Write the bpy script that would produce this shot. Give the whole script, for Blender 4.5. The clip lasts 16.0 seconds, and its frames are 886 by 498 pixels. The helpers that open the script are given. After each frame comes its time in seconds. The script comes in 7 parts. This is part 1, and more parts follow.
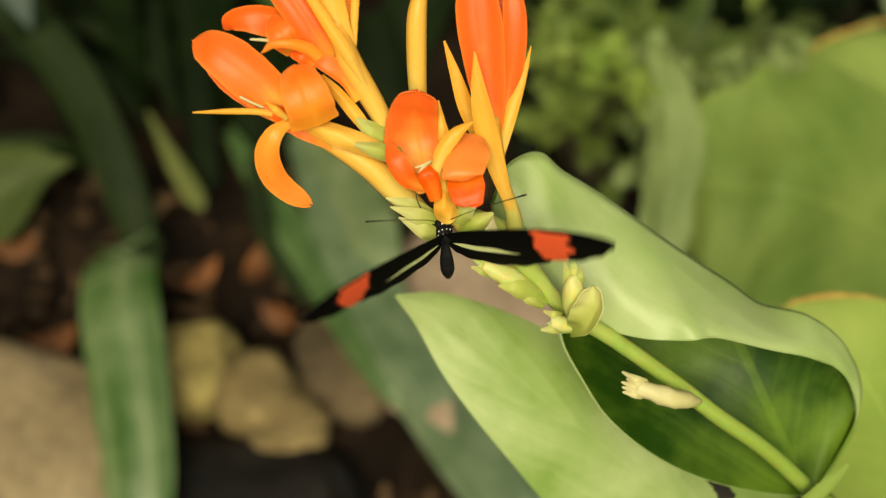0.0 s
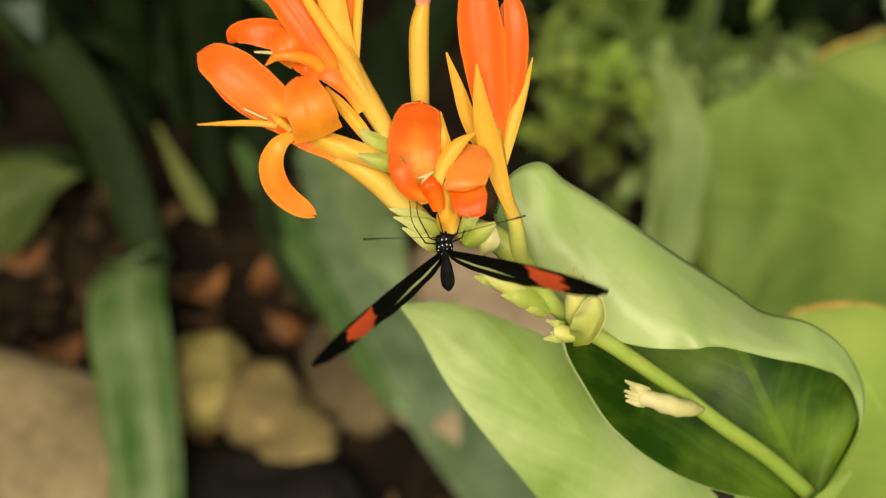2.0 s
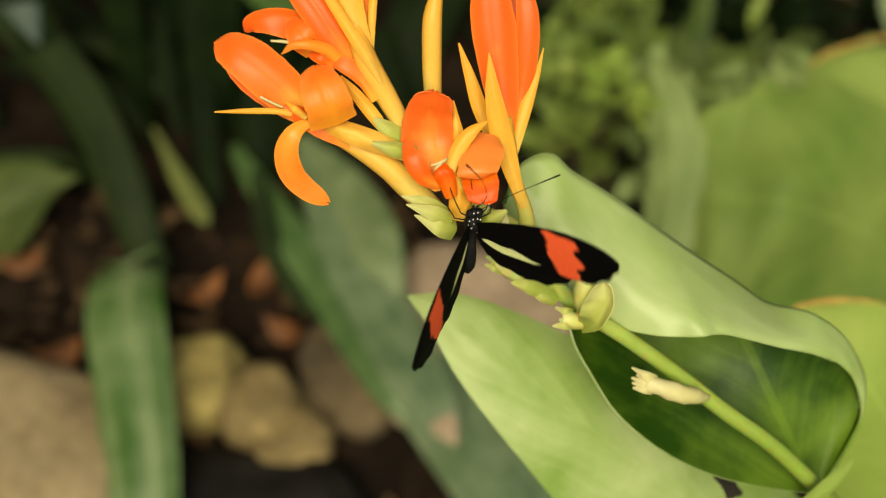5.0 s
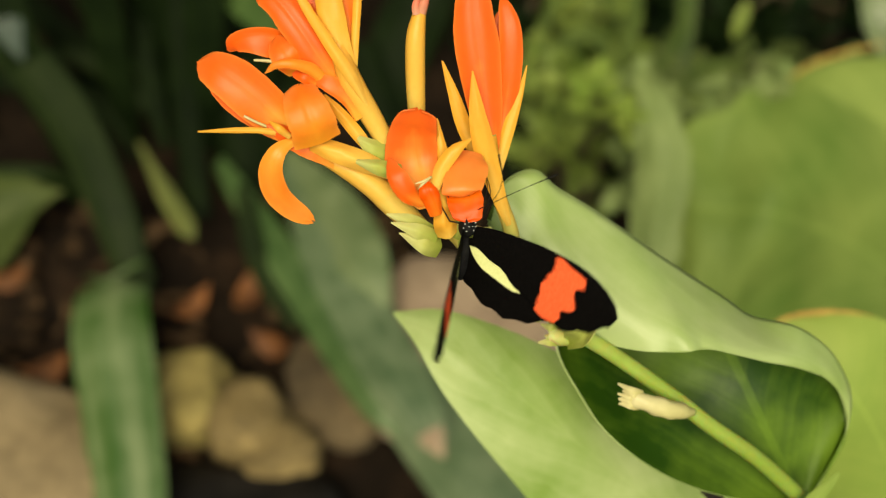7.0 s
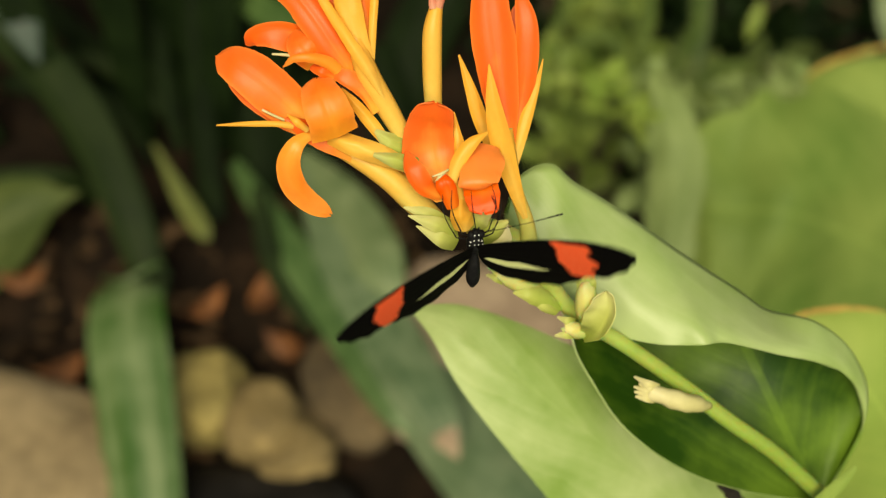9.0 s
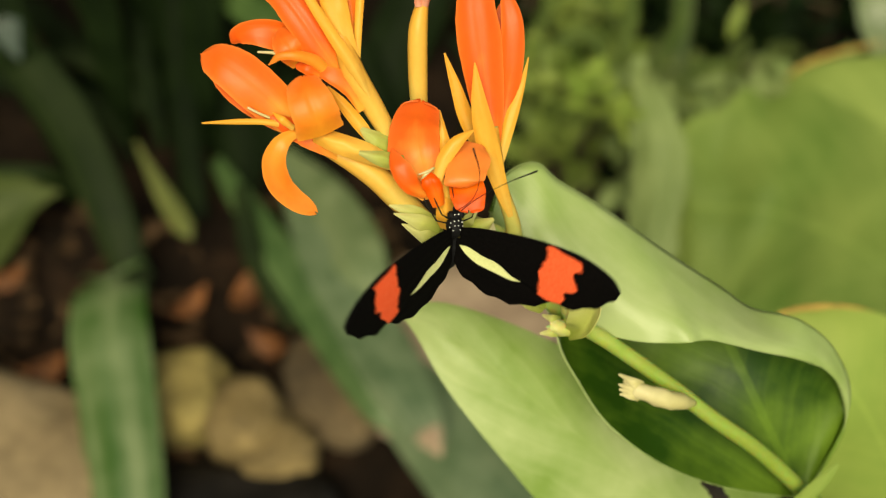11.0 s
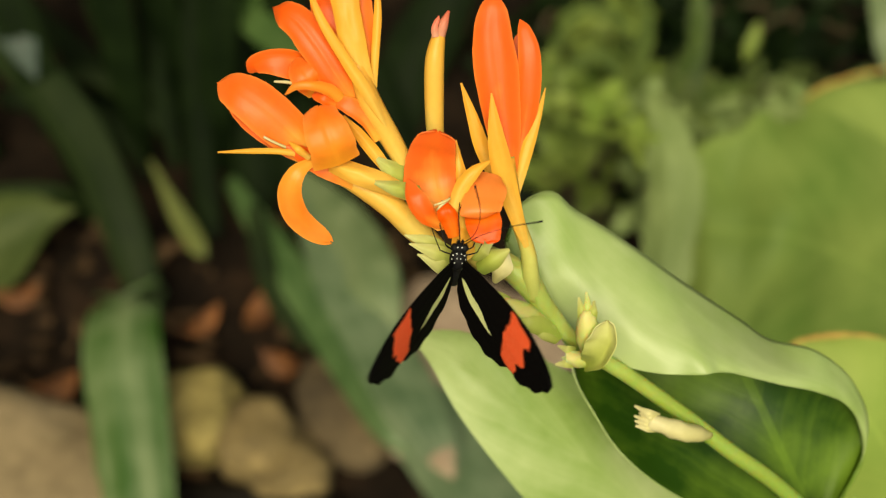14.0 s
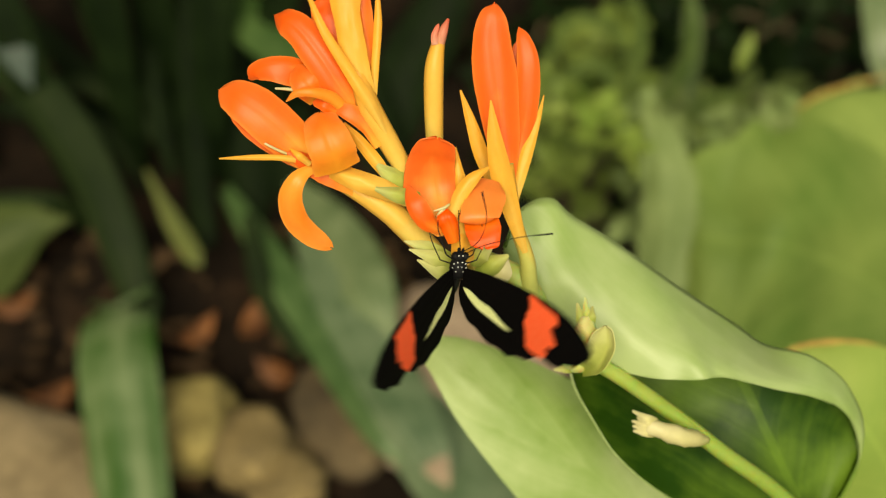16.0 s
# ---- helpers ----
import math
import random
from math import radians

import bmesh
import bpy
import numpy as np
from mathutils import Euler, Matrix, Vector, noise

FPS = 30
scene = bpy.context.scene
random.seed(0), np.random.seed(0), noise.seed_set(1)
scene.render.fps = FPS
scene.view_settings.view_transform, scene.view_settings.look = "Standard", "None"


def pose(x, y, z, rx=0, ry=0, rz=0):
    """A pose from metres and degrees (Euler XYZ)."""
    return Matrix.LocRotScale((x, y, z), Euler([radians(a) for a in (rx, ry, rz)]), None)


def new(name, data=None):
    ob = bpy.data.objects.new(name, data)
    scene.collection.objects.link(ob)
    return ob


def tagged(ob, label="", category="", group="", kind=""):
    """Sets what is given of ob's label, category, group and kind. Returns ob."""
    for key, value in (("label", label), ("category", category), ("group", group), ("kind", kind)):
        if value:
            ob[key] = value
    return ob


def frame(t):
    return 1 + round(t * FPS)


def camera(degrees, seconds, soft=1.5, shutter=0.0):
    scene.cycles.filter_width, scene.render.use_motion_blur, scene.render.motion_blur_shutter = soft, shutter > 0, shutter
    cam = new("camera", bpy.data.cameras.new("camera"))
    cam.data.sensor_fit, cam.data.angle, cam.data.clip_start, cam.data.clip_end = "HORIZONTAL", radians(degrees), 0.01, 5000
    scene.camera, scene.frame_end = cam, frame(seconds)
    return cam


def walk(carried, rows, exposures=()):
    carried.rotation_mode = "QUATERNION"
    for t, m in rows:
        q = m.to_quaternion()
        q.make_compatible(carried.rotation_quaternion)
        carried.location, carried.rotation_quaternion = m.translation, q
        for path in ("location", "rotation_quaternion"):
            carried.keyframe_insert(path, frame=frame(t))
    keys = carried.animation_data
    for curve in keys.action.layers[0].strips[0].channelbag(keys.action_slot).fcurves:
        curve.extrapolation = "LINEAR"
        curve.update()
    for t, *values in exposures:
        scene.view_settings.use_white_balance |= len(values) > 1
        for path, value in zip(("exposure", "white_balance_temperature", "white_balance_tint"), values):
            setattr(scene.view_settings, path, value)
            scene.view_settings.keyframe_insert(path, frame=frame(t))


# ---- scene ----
cam = camera(40, 16.0, soft=1.25, shutter=0.5)
walk(cam, [
    (0.0, pose(0.00286, 0.00534, 0.73791, 33.537, 0.265, 0.817)),
    (0.5, pose(0.00312, 0.00421, 0.73887, 33.759, 0.364, 0.848)),
    (1.0, pose(0.00299, 0.00250, 0.73878, 33.943, 0.601, 0.850)),
    (1.5, pose(0.00288, 0.00319, 0.73874, 34.000, 0.655, 0.901)),
    (2.0, pose(0.00391, 0.00422, 0.73937, 34.033, 0.694, 0.864)),
    (2.5, pose(0.00267, 0.00426, 0.73943, 34.079, 0.596, 0.939)),
    (3.0, pose(0.00158, 0.00250, 0.73993, 34.167, 0.501, 1.125)),
    (3.5, pose(0.00046, 0.00044, 0.74000, 34.267, 0.554, 1.084)),
    (6.0, pose(-0.00102, -0.00218, 0.74018, 34.764, 0.057, 0.236)),
    (6.5, pose(-0.00185, -0.00139, 0.74047, 34.914, 0.083, -0.050)),
    (7.0, pose(0.00010, -0.00066, 0.74086, 34.995, -0.040, 0.062)),
    (7.5, pose(0.00076, -0.00070, 0.74114, 34.868, 0.053, 0.165)),
    (8.0, pose(0.00185, -0.00264, 0.74151, 34.980, 0.289, 0.303)),
    (8.5, pose(0.00013, -0.00307, 0.74138, 35.174, 0.411, 0.435)),
    (9.0, pose(-0.00060, -0.00333, 0.74049, 35.215, 0.507, 0.376)),
    (9.5, pose(-0.00098, -0.00395, 0.74103, 35.103, 0.347, 0.271)),
    (12.0, pose(-0.00205, -0.00205, 0.74052, 35.244, -0.313, -0.235)),
    (12.5, pose(-0.00302, -0.00104, 0.74102, 35.480, -0.206, -0.019)),
    (13.0, pose(-0.00231, -0.00190, 0.74223, 35.817, -0.135, 0.242)),
    (13.5, pose(-0.00228, -0.00132, 0.74184, 35.935, 0.024, 0.411)),
    (14.0, pose(-0.00191, -0.00070, 0.74141, 35.930, 0.085, 0.534)),
    (14.5, pose(-0.00137, -0.00127, 0.74113, 35.831, 0.116, 0.498)),
    (15.0, pose(-0.00292, -0.00109, 0.74118, 35.913, 0.047, 0.401)),
    (15.5, pose(-0.00284, -0.00258, 0.74202, 36.318, -0.111, 0.330)),
    (16.0, pose(-0.00318, -0.00253, 0.74234, 36.414, -0.162, 0.333)),
], exposures=[(0, 0.55, 8450, -1), (16, 0.55, 8450, -1)])
cam.data.dof.use_dof = True
cam.data.dof.focus_distance = 0.246
cam.data.dof.aperture_fstop = 10.0

# ---- world, sun, exposure ----
SUN_TILT, SUN_TURN = 55.0, 4.0
world = bpy.data.worlds.new("sky")
world.use_nodes = True
sky = world.node_tree.nodes.new("ShaderNodeTexSky")
sky.sky_type, sky.sun_disc = "NISHITA", False
sky.sun_elevation, sky.sun_rotation = radians(SUN_TILT), radians(180 - SUN_TURN)
background = world.node_tree.nodes["Background"]
background.inputs["Strength"].default_value = 0.066
world.node_tree.links.new(sky.outputs["Color"], background.inputs["Color"])
scene.world = world
sun = new("sun", bpy.data.lights.new("sun", "SUN"))
sun.data.energy, sun.data.angle, sun.data.color = 3.3, radians(40), (1.0, 0.93, 0.82)
sun.matrix_basis = pose(0, 0, 3, 90 - SUN_TILT, 0, -SUN_TURN)

# ---- materials ----
def nodes_of(name):
    m = bpy.data.materials.new(name)
    m.use_nodes = True
    return m, m.node_tree.nodes, m.node_tree.links


def math_node(nodes, links, op, a, b=None):
    n = nodes.new("ShaderNodeMath")
    n.operation = op
    for k, value in enumerate((a, b)):
        if value is None:
            continue
        if isinstance(value, (int, float)):
            n.inputs[k].default_value = value
        else:
            links.new(value, n.inputs[k])
    return n.outputs[0]


def noise_node(nodes, links, vector, scale, detail=4.0, rough=0.55):
    n = nodes.new("ShaderNodeTexNoise")
    n.inputs["Scale"].default_value, n.inputs["Detail"].default_value = scale, detail
    n.inputs["Roughness"].default_value = rough
    links.new(vector, n.inputs["Vector"])
    return n.outputs["Fac"]


def ramp_node(nodes, links, fac, stops):
    n = nodes.new("ShaderNodeValToRGB")
    while len(n.color_ramp.elements) < len(stops):
        n.color_ramp.elements.new(0.5)
    for e, (at, colour) in zip(n.color_ramp.elements, stops):
        e.position, e.color = at, (*colour, 1)
    links.new(fac, n.inputs["Fac"])
    return n.outputs["Color"]


def mix_node(nodes, links, kind, fac, a, b):
    n = nodes.new("ShaderNodeMix")
    n.data_type, n.blend_type = "RGBA", kind
    for key, value in ((0, fac), (6, a), (7, b)):
        if isinstance(value, (int, float)):
            n.inputs[key].default_value = value
        elif isinstance(value, tuple):
            n.inputs[key].default_value = (*value, 1)
        else:
            links.new(value, n.inputs[key])
    return n.outputs[2]


def finish(nodes, links, colour, height, bump, rough, through_part=0.0, through_colour=None, distance=0.0004, sheen=0.0, spec=0.5):
    """Principled surface with a bump, and a part of translucent light for thin leaves and petals."""
    p = nodes["Principled BSDF"]
    links.new(colour, p.inputs["Base Color"])
    if isinstance(rough, (int, float)):
        p.inputs["Roughness"].default_value = rough
    else:
        links.new(rough, p.inputs["Roughness"])
    p.inputs["Sheen Weight"].default_value = sheen
    p.inputs["Specular IOR Level"].default_value = spec
    if height is not None:
        b = nodes.new("ShaderNodeBump")
        b.inputs["Strength"].default_value, b.inputs["Distance"].default_value = bump, distance
        links.new(height, b.inputs["Height"])
        links.new(b.outputs[0], p.inputs["Normal"])
    if through_part:
        tr = nodes.new("ShaderNodeBsdfTranslucent")
        if through_colour is None:
            links.new(colour, tr.inputs["Color"])
        else:
            links.new(through_colour, tr.inputs["Color"])
        mx = nodes.new("ShaderNodeMixShader")
        mx.inputs[0].default_value = through_part
        links.new(p.outputs[0], mx.inputs[1])
        links.new(tr.outputs[0], mx.inputs[2])
        links.new(mx.outputs[0], nodes["Material Output"].inputs["Surface"])


def uv_parts(nodes, links):
    tc = nodes.new("ShaderNodeTexCoord")
    sp = nodes.new("ShaderNodeSeparateXYZ")
    links.new(tc.outputs["UV"], sp.inputs[0])
    return tc, sp.outputs["X"], sp.outputs["Y"]


def petal_material(name, stops, rough=0.42, through_part=0.42, streaks=0.55, margins=0.0, flesh=0.0):
    """Petal: colour runs along its length, paler down the middle, with soft veins along it and a faint mottling."""
    m, nodes, links = nodes_of(name)
    tc, u, v = uv_parts(nodes, links)

    def op(kind_of, a, b=None):
        return math_node(nodes, links, kind_of, a, b)
    mp = nodes.new("ShaderNodeMapping")
    mp.inputs["Scale"].default_value = (1.1, 11.0, 1.0)
    links.new(tc.outputs["UV"], mp.inputs["Vector"])
    info = nodes.new("ShaderNodeObjectInfo")
    links.new(info.outputs["Location"], mp.inputs["Location"])
    streak = noise_node(nodes, links, mp.outputs[0], 1.0, 3.0, 0.5)
    fine_map = nodes.new("ShaderNodeMapping")
    fine_map.inputs["Scale"].default_value = (1.6, 30.0, 1.0)
    links.new(tc.outputs["UV"], fine_map.inputs["Vector"])
    fine = noise_node(nodes, links, fine_map.outputs[0], 1.0, 4.0, 0.6)
    blotch = noise_node(nodes, links, tc.outputs["Object"], 75.0, 3.0)
    grain = noise_node(nodes, links, tc.outputs["Object"], 700.0, 2.0)
    off = op("MULTIPLY", op("ABSOLUTE", op("SUBTRACT", v, 0.5)), 2.0)
    along = op("ADD", u, op("MULTIPLY", op("SUBTRACT", blotch, 0.5), 0.7))
    along = op("ADD", along, op("MULTIPLY", op("SUBTRACT", streak, 0.5), 0.1))
    along = op("ADD", along, op("MULTIPLY", op("SUBTRACT", off, 0.45), 0.22))
    colour = ramp_node(nodes, links, along, stops)
    margin = op("POWER", off, 7.0)
    veined = mix_node(nodes, links, "MULTIPLY", op("MULTIPLY", op("ADD", streak, op("MULTIPLY", fine, 0.4)), streaks * 0.3), colour, (1.0, 0.72, 0.55))
    pale = mix_node(nodes, links, "MIX", op("MULTIPLY", margin, margins), veined, (0.95, 0.42, 0.1))
    freckle = mix_node(nodes, links, "MULTIPLY", 0.12, pale, ramp_node(nodes, links, grain, [(0.3, (0.6, 0.55, 0.5)), (0.65, (1.0, 1.0, 1.0))]))
    height = op("ADD", op("ADD", op("MULTIPLY", streak, 0.5), op("MULTIPLY", fine, 0.15)), op("MULTIPLY", blotch, 1.2))
    gloss = op("ADD", op("MULTIPLY", blotch, 0.2), rough - 0.1)
    finish(nodes, links, freckle, height, 0.22, gloss, through_part, freckle, 0.0004, 0.0, 0.28)
    p = nodes["Principled BSDF"]
    p.inputs["Subsurface Weight"].default_value = flesh
    p.inputs["Subsurface Scale"].default_value = 0.002
    return m


def leaf_material(name, dark, light, vein_k=(60.0, 26.0), rough=0.4, through_part=0.22, vein=0.25, along=False, blotch_scale=45.0, spec=0.4, rib_mix=0.18):
    """Leaf: slanting side veins off a midrib (or lines along the blade), blotches and grain."""
    m, nodes, links = nodes_of(name)
    tc, u, v = uv_parts(nodes, links)
    off = math_node(nodes, links, "ABSOLUTE", math_node(nodes, links, "SUBTRACT", v, 0.5))
    blotch = noise_node(nodes, links, tc.outputs["Object"], blotch_scale, 5.0)
    grain = noise_node(nodes, links, tc.outputs["Object"], 900.0, 3.0)
    if along:
        mp = nodes.new("ShaderNodeMapping")
        mp.inputs["Scale"].default_value = (1.2, vein_k[0], 1.0)
        links.new(tc.outputs["UV"], mp.inputs["Vector"])
        lines = noise_node(nodes, links, mp.outputs[0], 1.0, 3.0, 0.5)
    else:
        slant = math_node(nodes, links, "SUBTRACT", math_node(nodes, links, "MULTIPLY", u, vein_k[0]), math_node(nodes, links, "MULTIPLY", off, vein_k[1]))
        slant = math_node(nodes, links, "ADD", slant, math_node(nodes, links, "MULTIPLY", blotch, 2.5))
        mp = nodes.new("ShaderNodeCombineXYZ")
        links.new(slant, mp.inputs[0])
        lines = noise_node(nodes, links, mp.outputs[0], 1.6, 4.0, 0.6)
    fac = math_node(nodes, links, "ADD", math_node(nodes, links, "MULTIPLY", blotch, 1.0 - vein), math_node(nodes, links, "MULTIPLY", lines, vein))
    colour = ramp_node(nodes, links, fac, [(0.37, dark), (0.64, light)])
    if not along:
        rib = math_node(nodes, links, "LESS_THAN", off, 0.012)
        colour = mix_node(nodes, links, "MIX", math_node(nodes, links, "MULTIPLY", rib, rib_mix), colour, tuple(min(1.0, c * 1.5) for c in light))
    height = math_node(nodes, links, "ADD", lines, math_node(nodes, links, "MULTIPLY", grain, 0.25))
    gloss = math_node(nodes, links, "ADD", math_node(nodes, links, "MULTIPLY", blotch, 0.25), rough - 0.12)
    finish(nodes, links, colour, height, 0.4 if vein > 0.15 else 0.12, gloss, through_part, colour, 0.0005, 0.0, spec)
    return m


def rough_material(name, colours, scale, rough=0.8, bump=0.6, distance=0.002, grain_scale=8.0, through_part=0.0, spec=0.4):
    """Stone, soil, bark, scales: blotches in three tones and a finer grain."""
    m, nodes, links = nodes_of(name)
    tc = nodes.new("ShaderNodeTexCoord")
    big = noise_node(nodes, links, tc.outputs["Object"], scale, 6.0, 0.6)
    fine = noise_node(nodes, links, tc.outputs["Object"], scale * grain_scale, 5.0, 0.65)
    colour = ramp_node(nodes, links, big, [(0.28, colours[0]), (0.5, colours[1]), (0.72, colours[2])])
    colour = mix_node(nodes, links, "OVERLAY", 0.5, colour, ramp_node(nodes, links, fine, [(0.3, (0.25, 0.25, 0.25)), (0.7, (0.75, 0.75, 0.75))]))
    height = math_node(nodes, links, "ADD", big, math_node(nodes, links, "MULTIPLY", fine, 0.4))
    finish(nodes, links, colour, height, bump, rough, through_part, None, distance, 0.0, spec)
    return m


ORANGE = petal_material("orange_petal", [(0.0, (0.84, 0.38, 0.05)), (0.32, (0.86, 0.19, 0.024)), (0.7, (0.86, 0.14, 0.02)), (1.0, (0.86, 0.175, 0.035))], 0.4, 0.17, 0.3, 0.3)
AMBER = petal_material("amber_petal", [(0.0, (0.8, 0.36, 0.05)), (0.4, (0.85, 0.29, 0.035)), (0.75, (0.85, 0.22, 0.025)), (1.0, (0.85, 0.26, 0.04))], 0.4, 0.17, 0.32, 0.3)
SCARLET = petal_material("scarlet_petal", [(0.0, (0.84, 0.28, 0.04)), (0.3, (0.845, 0.125, 0.014)), (0.7, (0.855, 0.115, 0.016)), (1.0, (0.86, 0.14, 0.028))], 0.4, 0.17, 0.32, 0.3)
YELLOW = petal_material("yellow_sepal", [(0.0, (0.837, 0.558, 0.126)), (0.4, (0.855, 0.45, 0.063)), (1.0, (0.855, 0.405, 0.054))], 0.4, 0.24, 0.2)
GOLD = petal_material("gold_tube", [(0.0, (0.648, 0.63, 0.18)), (0.35, (0.855, 0.54, 0.108)), (1.0, (0.855, 0.432, 0.063))], 0.4, 0.24, 0.2)
GOLD_GREEN = petal_material("gold_tube_green_foot", [(0.0, (0.495, 0.54, 0.144)), (0.36, (0.594, 0.594, 0.162)), (0.6, (0.855, 0.558, 0.108)), (1.0, (0.855, 0.45, 0.063))], 0.4, 0.24, 0.2)
HOOD = petal_material("hood_petal", [(0.0, (0.855, 0.4, 0.08)), (0.3, (0.855, 0.33, 0.06)), (0.58, (0.85, 0.15, 0.025)), (1.0, (0.855, 0.12, 0.025))], 0.4, 0.17, 0.45, 0.2)
LIP = petal_material("lip_petal", [(0.0, (0.84, 0.2, 0.02)), (0.4, (0.84, 0.1, 0.008)), (1.0, (0.85, 0.085, 0.008))], 0.45, 0.17, 0.35, 0.05)
FRONT = petal_material("front_petal", [(0.0, (0.86, 0.32, 0.035)), (0.45, (0.87, 0.235, 0.028)), (0.8, (0.87, 0.195, 0.026)), (1.0, (0.87, 0.24, 0.05))], 0.4, 0.17, 0.35, 0.3)
PEACH = petal_material("peach_petal", [(0.0, (0.855, 0.25, 0.06)), (0.5, (0.855, 0.24, 0.045)), (1.0, (0.855, 0.17, 0.036))], 0.4, 0.17, 0.4, 0.2)
FRUIT = petal_material("young_fruit_skin", [(0.0, (0.44, 0.5, 0.12)), (0.5, (0.6, 0.61, 0.2)), (1.0, (0.72, 0.69, 0.33))], 0.45, 0.2, 0.2, 0.0, 0.6)
CREAM = petal_material("cream_petal", [(0.0, (0.66, 0.62, 0.26)), (1.0, (0.76, 0.71, 0.42))], 0.4, 0.3, 0.2)
PINK = petal_material("wilted_tip", [(0.0, (0.8, 0.45, 0.3)), (1.0, (0.85, 0.2, 0.12))])
PALE_BRACT = petal_material("pale_bract", [(0.0, (0.4, 0.48, 0.09)), (0.5, (0.55, 0.59, 0.17)), (1.0, (0.68, 0.67, 0.31))], 0.45, 0.35, 0.15)
GREEN_BRACT = petal_material("green_bract", [(0.0, (0.34, 0.45, 0.08)), (0.6, (0.47, 0.53, 0.12)), (1.0, (0.56, 0.57, 0.2))], 0.45, 0.3, 0.15)
STEM_GREEN = petal_material("stem_green", [(0.0, (0.2, 0.32, 0.05)), (0.5, (0.29, 0.4, 0.08)), (0.72, (0.4, 0.49, 0.12)), (1.0, (0.56, 0.59, 0.2))], 0.4, 0.15, 0.2, 0.0, 0.5)
RIB_GREEN = petal_material("rib_green", [(0.0, (0.035, 0.085, 0.008)), (1.0, (0.075, 0.13, 0.018))], 0.45, 0.15, 0.1)
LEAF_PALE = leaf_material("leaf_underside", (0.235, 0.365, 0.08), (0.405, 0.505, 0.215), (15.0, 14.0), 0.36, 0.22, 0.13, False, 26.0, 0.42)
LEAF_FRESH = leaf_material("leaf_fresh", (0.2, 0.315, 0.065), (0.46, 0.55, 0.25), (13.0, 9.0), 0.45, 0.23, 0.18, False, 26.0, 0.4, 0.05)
# the upper side's own green, darkened further for shade under the rolled lip
LEAF_DEEP = leaf_material("leaf_upper_side_shaded", (0.014, 0.046, 0.003), (0.108, 0.19, 0.019), (7.0, 20.0), 0.5, 0.1, 0.2, False, 33.0, 0.2, 0.2)
LEAF_FAR = leaf_material("leaf_far", (0.1, 0.17, 0.034), (0.225, 0.3, 0.078), (16.0, 10.0), 0.5, 0.22, 0.3, False, 13.0, 0.1)
LEAF_SOFT = leaf_material("leaf_soft", (0.14, 0.2, 0.065), (0.28, 0.35, 0.14), (16.0, 10.0), 0.5, 0.22, 0.25, False, 16.0, 0.12)
LEAF_YELLOW = leaf_material("leaf_yellowing", (0.18, 0.29, 0.055), (0.3, 0.39, 0.09), (24.0, 12.0), 0.5, 0.25, 0.25, False, 20.0, 0.15)
LEAF_RIM = rough_material("browned_margin", [(0.22, 0.15, 0.03), (0.33, 0.21, 0.045), (0.38, 0.27, 0.06)], 90.0, 0.7)
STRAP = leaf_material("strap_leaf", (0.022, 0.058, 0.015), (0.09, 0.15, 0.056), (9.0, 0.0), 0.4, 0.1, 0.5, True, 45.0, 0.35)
# two darker strap greens with the clump's shade put into the colour
STRAP_SHADED = leaf_material("strap_leaf_shaded", (0.003, 0.007, 0.002), (0.0085, 0.017, 0.0046), (9.0, 0.0), 0.6, 0.08, 0.5, True, 45.0, 0.05)
STRAP_HALF_SHADED = leaf_material("strap_leaf_half_shaded", (0.004, 0.009, 0.0025), (0.015, 0.026, 0.007), (9.0, 0.0), 0.6, 0.08, 0.5, True, 45.0, 0.08)
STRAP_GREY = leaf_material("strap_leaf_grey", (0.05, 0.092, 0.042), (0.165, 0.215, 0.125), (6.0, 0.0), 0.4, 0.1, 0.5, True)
# pale streaks put the blade's sheen into the colour
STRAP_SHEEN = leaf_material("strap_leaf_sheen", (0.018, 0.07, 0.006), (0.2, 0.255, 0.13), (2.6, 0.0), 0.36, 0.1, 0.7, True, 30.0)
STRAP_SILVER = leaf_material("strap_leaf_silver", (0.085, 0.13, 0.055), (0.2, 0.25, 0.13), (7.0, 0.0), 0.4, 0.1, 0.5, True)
# bluish grey puts the sky's reflection into the colour
STRAP_SKY_GLOSS = leaf_material("strap_leaf_sky_gloss", (0.03, 0.05, 0.041), (0.073, 0.1, 0.083), (5.0, 0.0), 0.5, 0.1, 0.5, True, 45.0, 0.2)
# near-black strap green: deep shade put into the colour
STRAP_FULL_SHADED = leaf_material("strap_leaf_full_shaded", (0.002, 0.005, 0.0015), (0.007, 0.014, 0.0038), (9.0, 0.0), 0.6, 0.08, 0.5, True, 45.0, 0.04)
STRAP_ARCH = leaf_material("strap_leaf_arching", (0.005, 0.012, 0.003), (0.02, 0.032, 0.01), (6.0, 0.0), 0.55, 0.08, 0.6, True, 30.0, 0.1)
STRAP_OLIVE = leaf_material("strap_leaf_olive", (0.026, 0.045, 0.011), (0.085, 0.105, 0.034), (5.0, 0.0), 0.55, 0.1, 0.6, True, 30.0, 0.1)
# brighter copy of the strap green, light put into the colour
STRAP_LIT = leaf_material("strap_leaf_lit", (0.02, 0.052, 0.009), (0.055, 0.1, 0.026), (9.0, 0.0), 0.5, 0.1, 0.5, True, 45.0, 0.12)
BROWN_TIP = rough_material("withered_tip", [(0.2, 0.14, 0.09), (0.3, 0.22, 0.15), (0.36, 0.27, 0.2)], 60.0, 0.8)
STRAP_PALE = leaf_material("strap_leaf_pale", (0.06, 0.08, 0.022), (0.16, 0.175, 0.056), (7.0, 0.0), 0.45, 0.15, 0.6, True, 45.0, 0.25)
